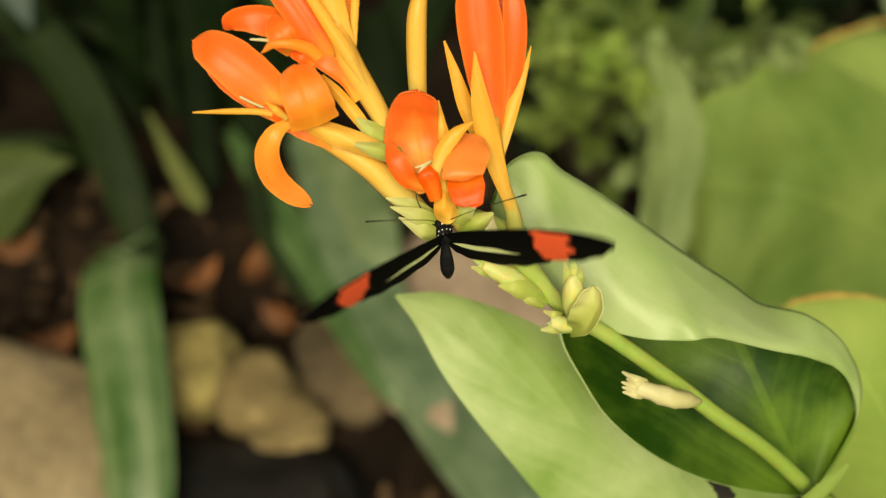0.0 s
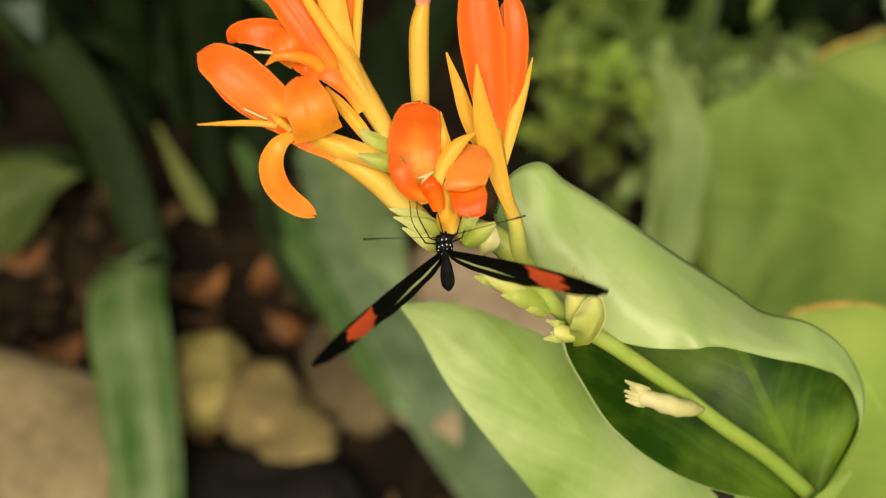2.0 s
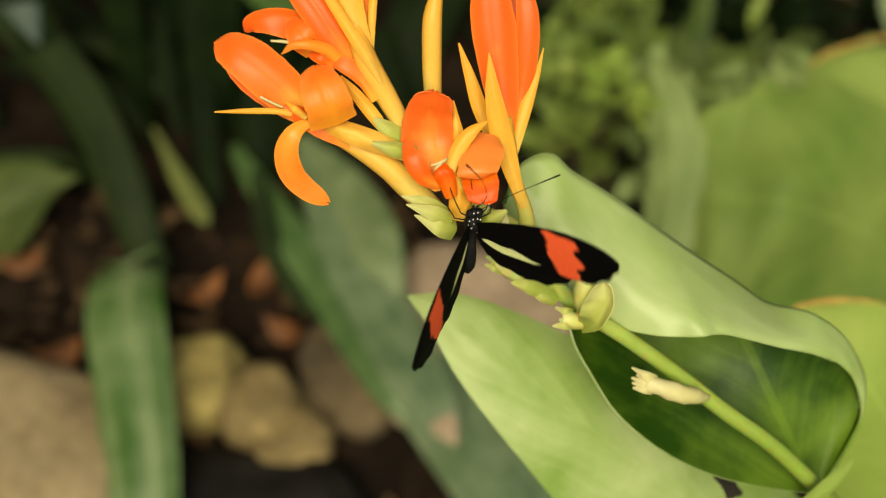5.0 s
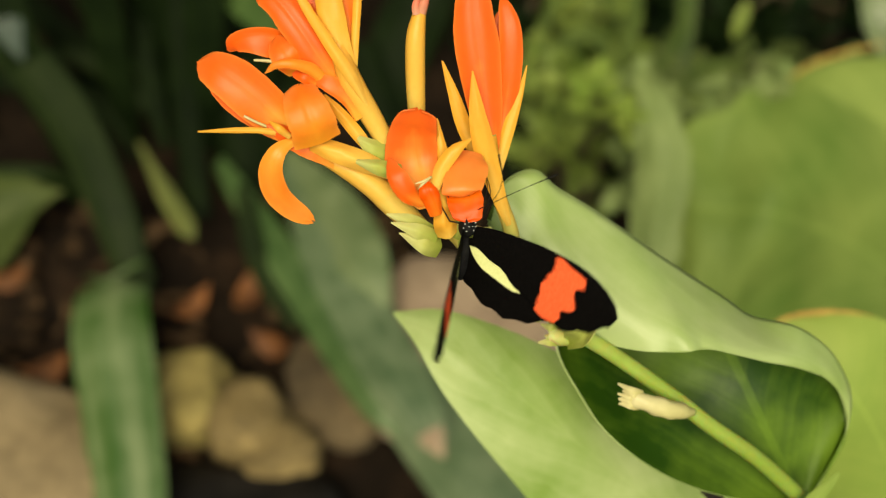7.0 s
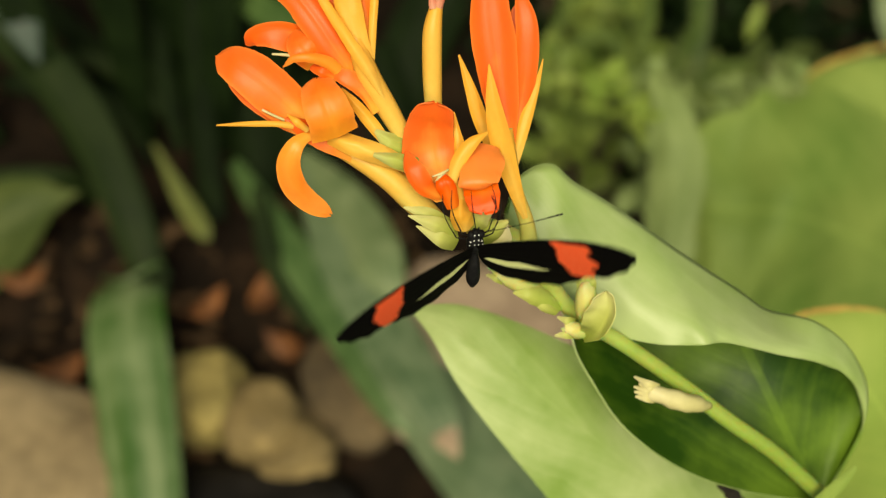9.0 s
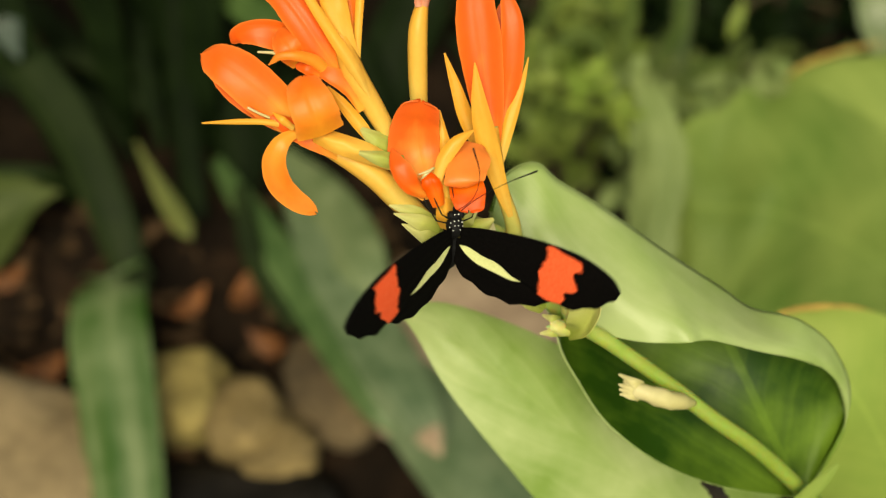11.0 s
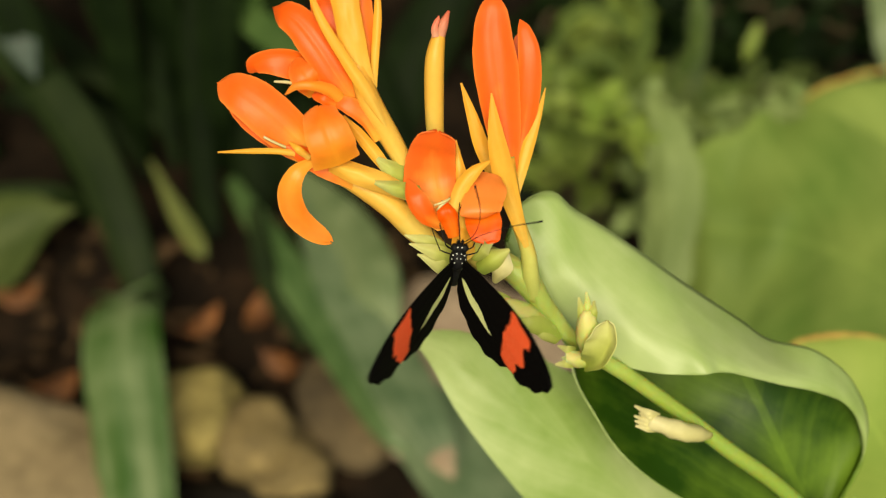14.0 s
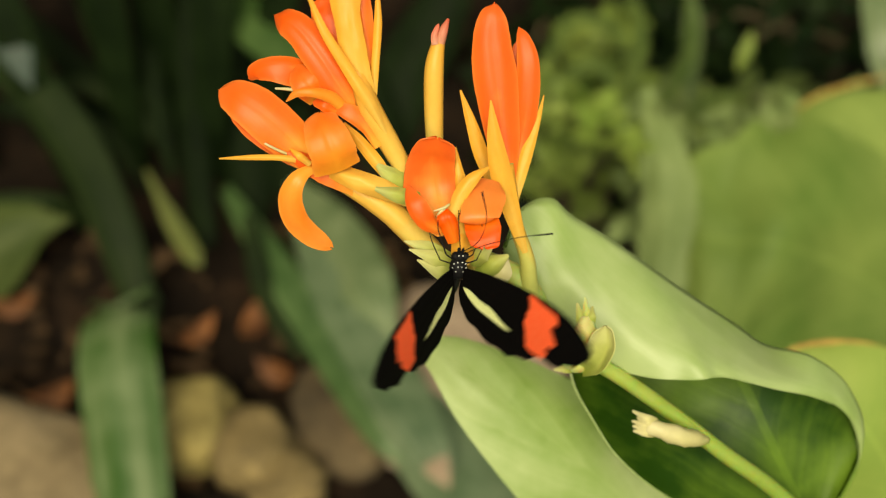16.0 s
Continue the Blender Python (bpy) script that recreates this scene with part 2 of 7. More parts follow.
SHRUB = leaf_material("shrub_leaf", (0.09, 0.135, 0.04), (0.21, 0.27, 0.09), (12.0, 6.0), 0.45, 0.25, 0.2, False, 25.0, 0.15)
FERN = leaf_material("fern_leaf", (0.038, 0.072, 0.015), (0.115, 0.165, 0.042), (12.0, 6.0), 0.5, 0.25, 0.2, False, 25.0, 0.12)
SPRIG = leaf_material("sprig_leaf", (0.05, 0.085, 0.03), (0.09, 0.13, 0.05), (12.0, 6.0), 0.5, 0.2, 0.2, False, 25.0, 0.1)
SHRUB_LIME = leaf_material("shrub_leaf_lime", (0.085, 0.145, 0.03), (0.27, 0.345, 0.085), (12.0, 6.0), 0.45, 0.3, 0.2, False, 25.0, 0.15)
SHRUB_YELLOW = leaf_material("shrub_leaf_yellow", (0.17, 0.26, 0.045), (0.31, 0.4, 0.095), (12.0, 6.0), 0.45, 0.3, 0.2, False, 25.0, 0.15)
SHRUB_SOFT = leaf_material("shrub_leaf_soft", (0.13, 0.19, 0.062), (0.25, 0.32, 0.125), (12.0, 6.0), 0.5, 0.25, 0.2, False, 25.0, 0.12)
# shrub green taken near black: shade put into the colour
SHRUB_SHADED = leaf_material("shrub_leaf_shaded", (0.003, 0.008, 0.0025), (0.011, 0.022, 0.006), (12.0, 6.0), 0.5, 0.2, 0.2, False, 25.0, 0.06)
# soil brown darkened for the shade between and under the plants
SOIL = rough_material("shade_dark_soil", [(0.004, 0.003, 0.0023), (0.01, 0.0065, 0.0043), (0.028, 0.016, 0.0095)], 22.0, 0.95, 0.8, 0.004, 8.0, 0.0, 0.08)
MULCH = rough_material("bark_mulch", [(0.01, 0.0063, 0.004), (0.04, 0.024, 0.013), (0.155, 0.094, 0.05)], 40.0, 0.9, 0.6, 0.002, 8.0, 0.0, 0.1)
JAG_BLACK = rough_material("jag_black", [(0.006, 0.005, 0.003), (0.014, 0.01, 0.006), (0.03, 0.02, 0.012)], 300.0, 0.85)
DRY = rough_material("dry_leaf", [(0.04, 0.014, 0.005), (0.1, 0.036, 0.01), (0.2, 0.072, 0.018)], 50.0, 0.75)
TAN_STONE = rough_material("tan_stone", [(0.12, 0.085, 0.045), (0.2, 0.15, 0.083), (0.27, 0.205, 0.12)], 14.0, 0.85, 0.5, 0.003)
OLIVE_STONE = rough_material("olive_stone", [(0.045, 0.033, 0.015), (0.15, 0.108, 0.045), (0.28, 0.205, 0.088)], 18.0, 0.85, 0.5, 0.003)
OLIVE_PALE = rough_material("olive_stone_pale", [(0.085, 0.068, 0.022), (0.185, 0.148, 0.05), (0.3, 0.235, 0.08)], 18.0, 0.85, 0.5, 0.003)
ROSE_STONE = rough_material("rose_stone", [(0.2, 0.14, 0.1), (0.31, 0.23, 0.165), (0.4, 0.31, 0.22)], 12.0, 0.85, 0.4, 0.003)
# near-black brown of the added walls, darkened so the gaps stay black
SKY_BLOCK_DARK = rough_material("sky_block_dark", [(0.004, 0.003, 0.002), (0.014, 0.0095, 0.005), (0.045, 0.029, 0.014)], 14.0, 0.9, 0.6, 0.003)
DULL_STONE = rough_material("dull_brown_stone", [(0.025, 0.018, 0.01), (0.075, 0.053, 0.027), (0.135, 0.096, 0.05)], 14.0, 0.9, 0.6, 0.003)
# near-black for the shade in the gap between the stones
GAP_SHADE = rough_material("gap_shade_black", [(0.003, 0.003, 0.0025), (0.006, 0.005, 0.004), (0.012, 0.01, 0.008)], 30.0, 0.5, 0.5, 0.002, 8.0, 0.0, 0.2)
TWIG = rough_material("twig", [(0.05, 0.04, 0.02), (0.09, 0.07, 0.035), (0.13, 0.1, 0.05)], 60.0, 0.8)
BLACK_BODY = rough_material("black_body", [(0.002, 0.002, 0.0025), (0.005, 0.005, 0.0055), (0.012, 0.012, 0.013)], 900.0, 0.65, 0.5, 0.0001, 6.0, 0.0, 0.15)


def wing_material(name, kind, side=1):
    """Black wing scales with one coloured mark of soft, uneven edges: a band across or a bar along."""
    m, nodes, links = nodes_of(name)
    tc = nodes.new("ShaderNodeTexCoord")
    sp = nodes.new("ShaderNodeSeparateXYZ")
    links.new(tc.outputs["Object"], sp.inputs[0])

    def op(kind_of, a, b=None):
        return math_node(nodes, links, kind_of, a, b)
    x = op("MULTIPLY", sp.outputs["X"], 1000.0 * side)
    y = op("MULTIPLY", sp.outputs["Y"], 1000.0)
    wave = op("SUBTRACT", noise_node(nodes, links, tc.outputs["Object"], 260.0, 3.0, 0.5), 0.5)
    fine = noise_node(nodes, links, tc.outputs["Object"], 1500.0, 3.0)
    if kind == "band":
        mid = op("ADD", op("MULTIPLY", y, 0.15), op("ADD", 21.8, op("MULTIPLY", wave, 4.0)))
        half = op("SUBTRACT", 3.9, op("MULTIPLY", op("ABSOLUTE", op("ADD", y, 1.2)), 0.09))
        inside = op("MULTIPLY", op("SUBTRACT", half, op("ABSOLUTE", op("SUBTRACT", x, mid))), 1.5)
        # a black margin stays along the front edge
        front = op("SUBTRACT", op("SUBTRACT", 10.2, op("MULTIPLY", x, 0.235)), op("SUBTRACT", y, op("MULTIPLY", wave, 1.5)))
        inside = op("MINIMUM", inside, op("MULTIPLY", front, 2.0))
        # the outer edge draws in towards the rear
        rear = op("SUBTRACT", op("ADD", op("ADD", mid, 3.7), op("MULTIPLY", op("MINIMUM", op("ADD", y, 2.2), 0.0), 0.48)), x)
        inside = op("MINIMUM", inside, op("MULTIPLY", op("ADD", rear, op("MULTIPLY", wave, 3.0)), 1.6))
        mark, deep = (0.99, 0.155, 0.062), (0.97, 0.115, 0.04)
    else:
        mid = op("SUBTRACT", op("MULTIPLY", x, -0.15), op("ADD", 3.1, op("MULTIPLY", wave, 0.9)))
        mid = op("ADD", mid, op("MULTIPLY", op("MAXIMUM", op("SUBTRACT", 3.5, x), 0.0), 0.28))
        along = op("SUBTRACT", 1.0, op("POWER", op("ABSOLUTE", op("DIVIDE", op("SUBTRACT", x, 6.8), 7.3)), 5.0))
        half = op("MULTIPLY", along, 1.5)
        inside = op("MULTIPLY", op("SUBTRACT", half, op("ABSOLUTE", op("SUBTRACT", y, mid))), 3.0)
        mark, deep = (0.8, 0.83, 0.42), (0.7, 0.74, 0.33)
    clamp = nodes.new("ShaderNodeClamp")
    links.new(op("ADD", inside, 0.5), clamp.inputs[0])
    tint = ramp_node(nodes, links, fine, [(0.3, deep), (0.7, mark)])
    black = ramp_node(nodes, links, fine, [(0.3, (0.0008, 0.0007, 0.0007)), (0.75, (0.0032, 0.0026, 0.0024))])
    colour = mix_node(nodes, links, "MIX", clamp.outputs[0], black, tint)
    finish(nodes, links, colour, fine, 0.2, 0.85, 0.14, colour, 0.0001, 0.0, 0.07)
    return m


WING_BAND = {side: wing_material("forewing_scales", "band", side) for side in (-1, 1)}
WING_BAR = {side: wing_material("hindwing_scales", "bar", side) for side in (-1, 1)}
WHITE = rough_material("white_scales", [(0.7, 0.7, 0.66), (0.8, 0.8, 0.76), (0.85, 0.85, 0.82)], 600.0, 0.7, 0.2, 0.0001)

# ---- builders ----
VIEW = Vector((0.0, -0.574, 0.819))


def thing(name, at, label, category, group=""):
    ob = new(name)
    ob.empty_display_size = 0.01
    ob.matrix_basis = Matrix.Translation(at)
    return tagged(ob, label, category, group)


def part(name, bm, material, parent, label="", smooth=True, extra=()):
    """Links a bmesh, built in world space, as one mesh under a thing or a part."""
    me = bpy.data.meshes.new(name)
    bm.to_mesh(me)
    bm.free()
    for mt in (material, *extra):
        me.materials.append(mt)
    if smooth:
        me.polygons.foreach_set("use_smooth", [True] * len(me.polygons))
    ob = new(name, me)
    if parent is not None:
        ob.parent = parent
        m = Matrix.Identity(4)
        if parent.type == "EMPTY":
            m = parent.matrix_basis.inverted()
        ob.matrix_parent_inverse = m
    if label:
        tagged(ob, label)
    return ob


def glide(points, n):
    """n points on a smooth curve through the given ones."""
    pts = np.array(points, float)
    if pts.ndim == 1:
        pts = pts[:, None]
    k = len(pts)
    ext = np.vstack([2 * pts[0] - pts[1], pts, 2 * pts[-1] - pts[-2]])
    out = []
    for s in np.linspace(0, k - 1, n):
        i = min(int(s), k - 2)
        f = s - i
        a, b, c, d = ext[i:i + 4]
        out.append(0.5 * (2 * b + (c - a) * f + (2 * a - 5 * b + 4 * c - d) * f * f + (3 * b - a - 3 * c + d) * f ** 3))
    return np.array(out)


def sheet_mesh(front, thick, two_sided=False, under_uv=None):
    """A closed thin sheet from a grid of points; uv runs along and across it, or by its own map underneath."""
    n, m = front.shape[:2]
    du, dv = np.gradient(front, axis=0), np.gradient(front, axis=1)
    nor = np.cross(du, dv)
    nor /= np.linalg.norm(nor, axis=2, keepdims=True) + 1e-12
    back = front + nor * thick
    bm = bmesh.new()
    uv = bm.loops.layers.uv.new("uv")
    a = [[bm.verts.new(front[i, j]) for j in range(m)] for i in range(n)]
    b = [[bm.verts.new(back[i, j]) for j in range(m)] for i in range(n)]
    where = {}
    for i in range(n):
        for j in range(m):
            where[a[i][j]] = where[b[i][j]] = (i / (n - 1), j / (m - 1))

    def face(*vs):
        f = bm.faces.new(vs)
        for lp in f.loops:
            lp[uv].uv = where[lp.vert]
        return f
    if under_uv is not None:
        for i in range(n):
            for j in range(m):
                where[b[i][j]] = under_uv[i, j]
    for i in range(n - 1):
        for j in range(m - 1):
            face(a[i][j], a[i][j + 1], a[i + 1][j + 1], a[i + 1][j])
            face(b[i][j], b[i + 1][j], b[i + 1][j + 1], b[i][j + 1]).material_index = int(two_sided)
    for i in range(n - 1):
        face(a[i][0], a[i + 1][0], b[i + 1][0], b[i][0])
        face(a[i][m - 1], b[i][m - 1], b[i + 1][m - 1], a[i + 1][m - 1])
    for j in range(m - 1):
        face(a[0][j], b[0][j], b[0][j + 1], a[0][j + 1])
        face(a[n - 1][j], a[n - 1][j + 1], b[n - 1][j + 1], b[n - 1][j])
    rim = [[s[i][j] for i in range(n)] for s in (a, b) for j in (0, m - 1)] + [[s[i][j] for j in range(m)] for s in (a, b) for i in (0, n - 1)]
    for line in rim:
        for p, q in zip(line, line[1:]):
            bm.edges.get((p, q)).smooth = False
    return bm


def blade(name, spine, widths, material, parent, face=VIEW, cup=0.25, twist=(0.0, 0.0), thick=0.3, ripple=0.06, n=30, m=15, rib=0.0, ragged=0.0, label=""):
    """A petal, sepal or leaf: a cupped sheet along a curved spine; millimetres."""
    s = glide(spine, n) * 0.001
    w = np.maximum(glide(widths, n)[:, 0], 0.05) * 0.001
    e = np.linspace(0, 1, n)
    if name == "petal":
        # petals end in a round
        w *= np.sqrt(np.maximum(0.02, 1 - np.clip((e - 0.84) / 0.16, 0, 1) ** 2))
    t = np.gradient(s, axis=0)
    t /= np.linalg.norm(t, axis=1, keepdims=True)
    grid = np.zeros((n, m, 3))
    seed = Vector(s[0]) * 400
    if name == "petal" and not ragged:
        ragged = 0.09
    for i in range(n):
        tan = Vector(t[i])
        side = tan.cross(Vector(face)).normalized()
        nor = side.cross(tan).normalized()
        turn = Matrix.Rotation(radians(twist[0] + (twist[1] - twist[0]) * e[i]), 3, tan)
        side, nor = turn @ side, turn @ nor
        for j in range(m):
            v = 2 * j / (m - 1) - 1
            edge = 1.0 + ragged * noise.noise((e[i] * 9 + seed.x, v * 2, seed.y))
            wob = ripple * w[i] * noise.noise((e[i] * 5 + seed.x, v * 1.6 + seed.y, seed.z))
            tip = Vector((0, 0, 0))
            if ragged and i > n - 4:
                tip = tan * (ragged * 0.9 * w[i] * noise.noise((v * 2.2, seed.x, seed.y)))
            bow = -cup * 0.5 * w[i] * (0.75 * v * v + 0.25 * abs(v)) * (1.0 + 0.5 * noise.noise((e[i] * 3, seed.x, v * 0.7)))
            p = Vector(s[i]) + side * (0.5 * w[i] * v * edge) + nor * (bow + wob - rib * w[i] * max(0, 1 - abs(v) * 6)) + tip
            grid[i, j] = p
    return part(name, sheet_mesh(grid, thick * 0.001), material, parent, label)


def petal(spine, lefts, rights, material, parent, face=VIEW, cup=0.3, crease=0.0, twist=(0.0, 0.0), notch=0.0, wavy=0.06, n=40, m=21, label="", name="petal"):
    """A petal with unequal halves: a bowed sheet along a spine, with a crease, an uneven margin and a notched tip; millimetres."""
    s = glide(spine, n) * 0.001
    le = np.maximum(glide(lefts, n)[:, 0], 0.04) * 0.001
    ri = np.maximum(glide(rights, n)[:, 0], 0.04) * 0.001
    e = np.linspace(0, 1, n)
    end = np.sqrt(np.maximum(0.03, 1 - np.clip((e - 0.88) / 0.12, 0, 1) ** 2))
    t = np.gradient(s, axis=0)
    t /= np.linalg.norm(t, axis=1, keepdims=True)
    grid = np.zeros((n, m, 3))
    seed = Vector(s[0]) * 700
    for i in range(n):
        tan = Vector(t[i])
        side = tan.cross(Vector(face)).normalized()
        nor = side.cross(tan).normalized()
        turn = Matrix.Rotation(radians(twist[0] + (twist[1] - twist[0]) * e[i]), 3, tan)
        side, nor = turn @ side, turn @ nor
        mean = 0.5 * (le[i] + ri[i])
        for j in range(m):
            v = 2 * j / (m - 1) - 1
            half = (ri[i] if v > 0 else le[i]) * end[i]
            half *= 1.0 + 0.05 * abs(v) * noise.noise((e[i] * 7 + seed.x, v * 1.5, seed.y)) + 0.025 * abs(v) * noise.noise((e[i] * 22 + seed.y, v, seed.x))
            bow = -cup * mean * (0.8 * v * v + 0.2 * abs(v) ** 4)
            fold = -crease * mean * math.exp(-(v / 0.16) ** 2) * math.sin(math.pi * min(1.0, e[i] * 1.1))
            wave = wavy * mean * (noise.noise((e[i] * 3.2 + seed.x, v * 1.3 + seed.y, seed.z)) + 0.8 * v * v * noise.noise((e[i] * 8 + seed.z, v * 2, seed.x)))
            dip = notch * mean * max(0.0, (e[i] - 0.9) * 10) * (noise.noise((v * 3.1 + seed.x, seed.y, 0.3)) - math.exp(-((v - 0.15) / 0.2) ** 2))
            grid[i, j] = Vector(s[i]) + side * (half * v) + nor * (bow + fold + wave) + tan * dip
    return part(name, sheet_mesh(grid, 0.00025), material, parent, label)


def stalk_bm(spine, radii, n=24, ring=10, bm=None):
    s = glide(spine, n) * 0.001
    r = np.maximum(glide(radii, n)[:, 0], 0.01) * 0.001
    t = np.gradient(s, axis=0)
    bm = bm or bmesh.new()
    uv = bm.loops.layers.uv.verify()
    rings = []
    up = Vector((0.31, 0.2, 0.93))
    for i in range(n):
        tan = Vector(t[i]).normalized()
        x = (tan.cross(up) if i == 0 else x - tan * x.dot(tan)).normalized()
        y = tan.cross(x)
        rings.append([bm.verts.new(Vector(s[i]) + (x * math.cos(k * math.tau / ring) + y * math.sin(k * math.tau / ring)) * r[i]) for k in range(ring)])
    for i in range(n - 1):
        for k in range(ring):
            f = bm.faces.new((rings[i][k], rings[i][(k + 1) % ring], rings[i + 1][(k + 1) % ring], rings[i + 1][k]))
            for lp, (du, dv) in zip(f.loops, ((0, 0), (0, 1), (1, 1), (1, 0))):
                lp[uv].uv = ((i + du) / (n - 1), (k + dv) / ring)
    bm.faces.new(rings[0][::-1])
    bm.faces.new(rings[-1])
    return bm


def stalk(name, spine, radii, material, parent, n=24, ring=10, label=""):
    return part(name, stalk_bm(spine, radii, n, ring), material, parent, label)


# ---- ground ----
def ground():
    bm = bmesh.new()
    k = 110
    xs = np.sinh(np.linspace(-5.2, 5.2, k)) * 0.11
    rows = []
    for y in xs + 0.35:
        row = []
        for x in xs:
            near = math.exp(-((x / 1.5) ** 2 + ((y - 0.4) / 1.5) ** 2))
            z = 0.016 * near * noise.fractal((x * 9, y * 9, 0.3), 1.0, 2.0, 4) - 0.012
            row.append(bm.verts.new((x, y, z)))
        rows.append(row)
    for i in range(k - 1):
        for j in range(k - 1):
            bm.faces.new((rows[i][j], rows[i][j + 1], rows[i + 1][j + 1], rows[i + 1][j]))
    ob = part("ground", bm, SOIL, None)
    return tagged(ob, "garden soil darkened for shade, with bark mulch", "ground", "", "structure")


ground()


# unseen walls, added only to keep sky light off the bed
def sky_block_wall(name, x0, x1, y0, y1, high):
    bm = bmesh.new()
    bmesh.ops.create_cube(bm, size=1.0, matrix=pose((x0 + x1) / 2, (y0 + y1) / 2, high / 2 - 0.02) @ Matrix.Diagonal((x1 - x0, y1 - y0, high, 1)))
    bmesh.ops.bevel(bm, geom=bm.edges[:], offset=0.02, segments=2, affect="EDGES")
    tagged(part(name, bm, SKY_BLOCK_DARK, None, "", False), "unseen dark wall added to block sky light from the bed", "wall", "", "structure")


sky_block_wall("sky_block_north", -2.0, 2.0, 1.9, 2.1, 2.4)
sky_block_wall("sky_block_west", -1.6, -1.4, -1.2, 1.9, 2.4)


def rock(at, size, material, seed, label, rough=0.22, turn=0.0):
    bm = bmesh.new()
    bmesh.ops.create_icosphere(bm, subdivisions=4, radius=1.0)
    rot = Matrix.Rotation(radians(turn), 3, "Z")
    centre = Vector(at) * 0.001 + Vector((0, 0, size[2] * 0.0004))
    for v in bm.verts:
        p = v.co.normalized()
        q = p * 1.1 + Vector((seed * 3.7, seed * 1.3, seed))
        d = 1.0 + rough * noise.noise(q * 1.3) + rough * 0.45 * noise.noise(q * 3.1) + rough * 0.12 * noise.noise(q * 9)
        p = Vector((math.copysign(abs(p.x) ** 0.8, p.x), math.copysign(abs(p.y) ** 0.8, p.y), math.copysign(abs(p.z) ** 0.7, p.z)))
        v.co = rot @ Vector((p.x * size[0], p.y * size[1], p.z * size[2])) * (d * 0.001)
    me = bpy.data.meshes.new("rock")
    bm.to_mesh(me)
    bm.free()
    me.materials.append(material)
    me.polygons.foreach_set("use_smooth", [True] * len(me.polygons))
    ob = new("rock", me)
    ob.matrix_basis = Matrix.Translation(centre)
    return tagged(ob, label, "rock", "stones of the border")


rock((-289.0, 312.0, 0.0), (90, 88, 41), TAN_STONE, 1.0, "large flat tan stone on the dark soil", 0.16, -30)
rock((-171.0, 387.0, 0.0), (30, 34, 27), OLIVE_PALE, 2.0, "olive-brown rounded stone beside a strap leaf")
rock((-129.0, 367.0, 0.0), (27, 29, 27), OLIVE_STONE, 3.0, "small tan stone leaning on a wider one")
rock((-104.0, 347.0, 0.0), (26, 22, 22), OLIVE_STONE, 4.0, "olive-tan stone lying among dark gaps", 0.2, 20)
rock((-153.5, 314.2, 0.0), (16, 13, 12), OLIVE_STONE, 5.0, "small yellowish pebble in a dark gap")
rock((10.8, 429.3, 0.0), (68, 74, 22), ROSE_STONE, 6.0, "large rose-beige stone behind the canna leaf", 0.14)
rock((-68.0, 395.0, 0.0), (37, 40, 19), DULL_STONE, 7.0, "broad dull brown stone under the strap leaves", 0.2)

# added black rock: the gap here is only shaded by its neighbours
rock((-134.6, 302.0, 0.0), (74, 40, 14), GAP_SHADE, 8.0, "low black stone added for the shade in the gap between tan stones", 0.2)


def litter():
    """Loose bark and leaf scraps on the soil, past counting."""
    rng = random.Random(5)
    bm = bmesh.new()
    bare_a, bare_b = Vector((-94.5, 302.5, 0.0)) * 0.001, Vector((-8.2, 369.9, 0.0)) * 0.001
    for k in range(1500):
        x, y = rng.uniform(-0.55, 0.6), rng.uniform(-0.05, 0.56)
        if bare_a.x < x < bare_b.x and bare_a.y < y < bare_b.y:
            continue
        size = rng.uniform(0.004, 0.016)
        m = pose(x, y, rng.uniform(-0.004, 0.012), rng.uniform(-35, 35), rng.uniform(-35, 35), rng.uniform(0, 360))
        ring = [(math.cos(a) * size * rng.uniform(0.7, 1.2), math.sin(a) * size * rng.uniform(0.25, 0.6), 0.002 * rng.random()) for a in np.linspace(0, math.tau, 7)[:-1]]
        top = [bm.verts.new(m @ Vector(p)) for p in ring]
        low = [bm.verts.new(m @ (Vector(p) - Vector((0, 0, 0.0012)))) for p in ring]
        bm.faces.new(top)
        bm.faces.new(low[::-1])
        for i in range(6):
            bm.faces.new((low[i], low[(i + 1) % 6], top[(i + 1) % 6], top[i]))
    ob = part("bark_litter", bm, MULCH, None, "", False)
    tagged(ob, "loose brown bark and leaf scraps on the soil", "mulch", "", "stuff")


litter()


def dry_leaf(at, length, width, turn, curl):
    p = Vector(at)
    d = Vector((math.cos(radians(turn)), math.sin(radians(turn)), 0)) * length
    ob = blade("dry_leaf", [p - d * 0.5 + Vector((0, 0, 14)), p + Vector((0, 0, 6)), p + d * 0.5 + Vector((0, 0, curl))], [1, width, 1], DRY, None, Vector((0, 0, 1)), 0.5, (0, 20), 0.6, 0.1, 14, 7)
    tagged(ob, "curled reddish-brown dead leaf on the soil", "leaf", "dead leaves")


dry_leaf((-267.4, 404.3, 14.0), 34, 20, 15, 20)
dry_leaf((-139.7, 472.2, 4.0), 36, 18, 70, 18)
dry_leaf((-119.7, 430.1, 4.0), 34, 18, -30, 16)
dry_leaf((-314.3, 485.1, 4.0), 36, 18, 10, 16)
dry_leaf((-179.3, 462.2, 4.0), 36, 16, 40, 16)

# ---- strap-leaved plants ----
strap_plant = thing("strap_leaf_plant", Vector((-207.4, 514.0, 0.0)) * 0.001, "clump of long arching strap leaves, dark green with shade in the colour", "plant", "strap-leaved plants")
LEAF_FACE = Vector((0.05, -0.6, 0.8))
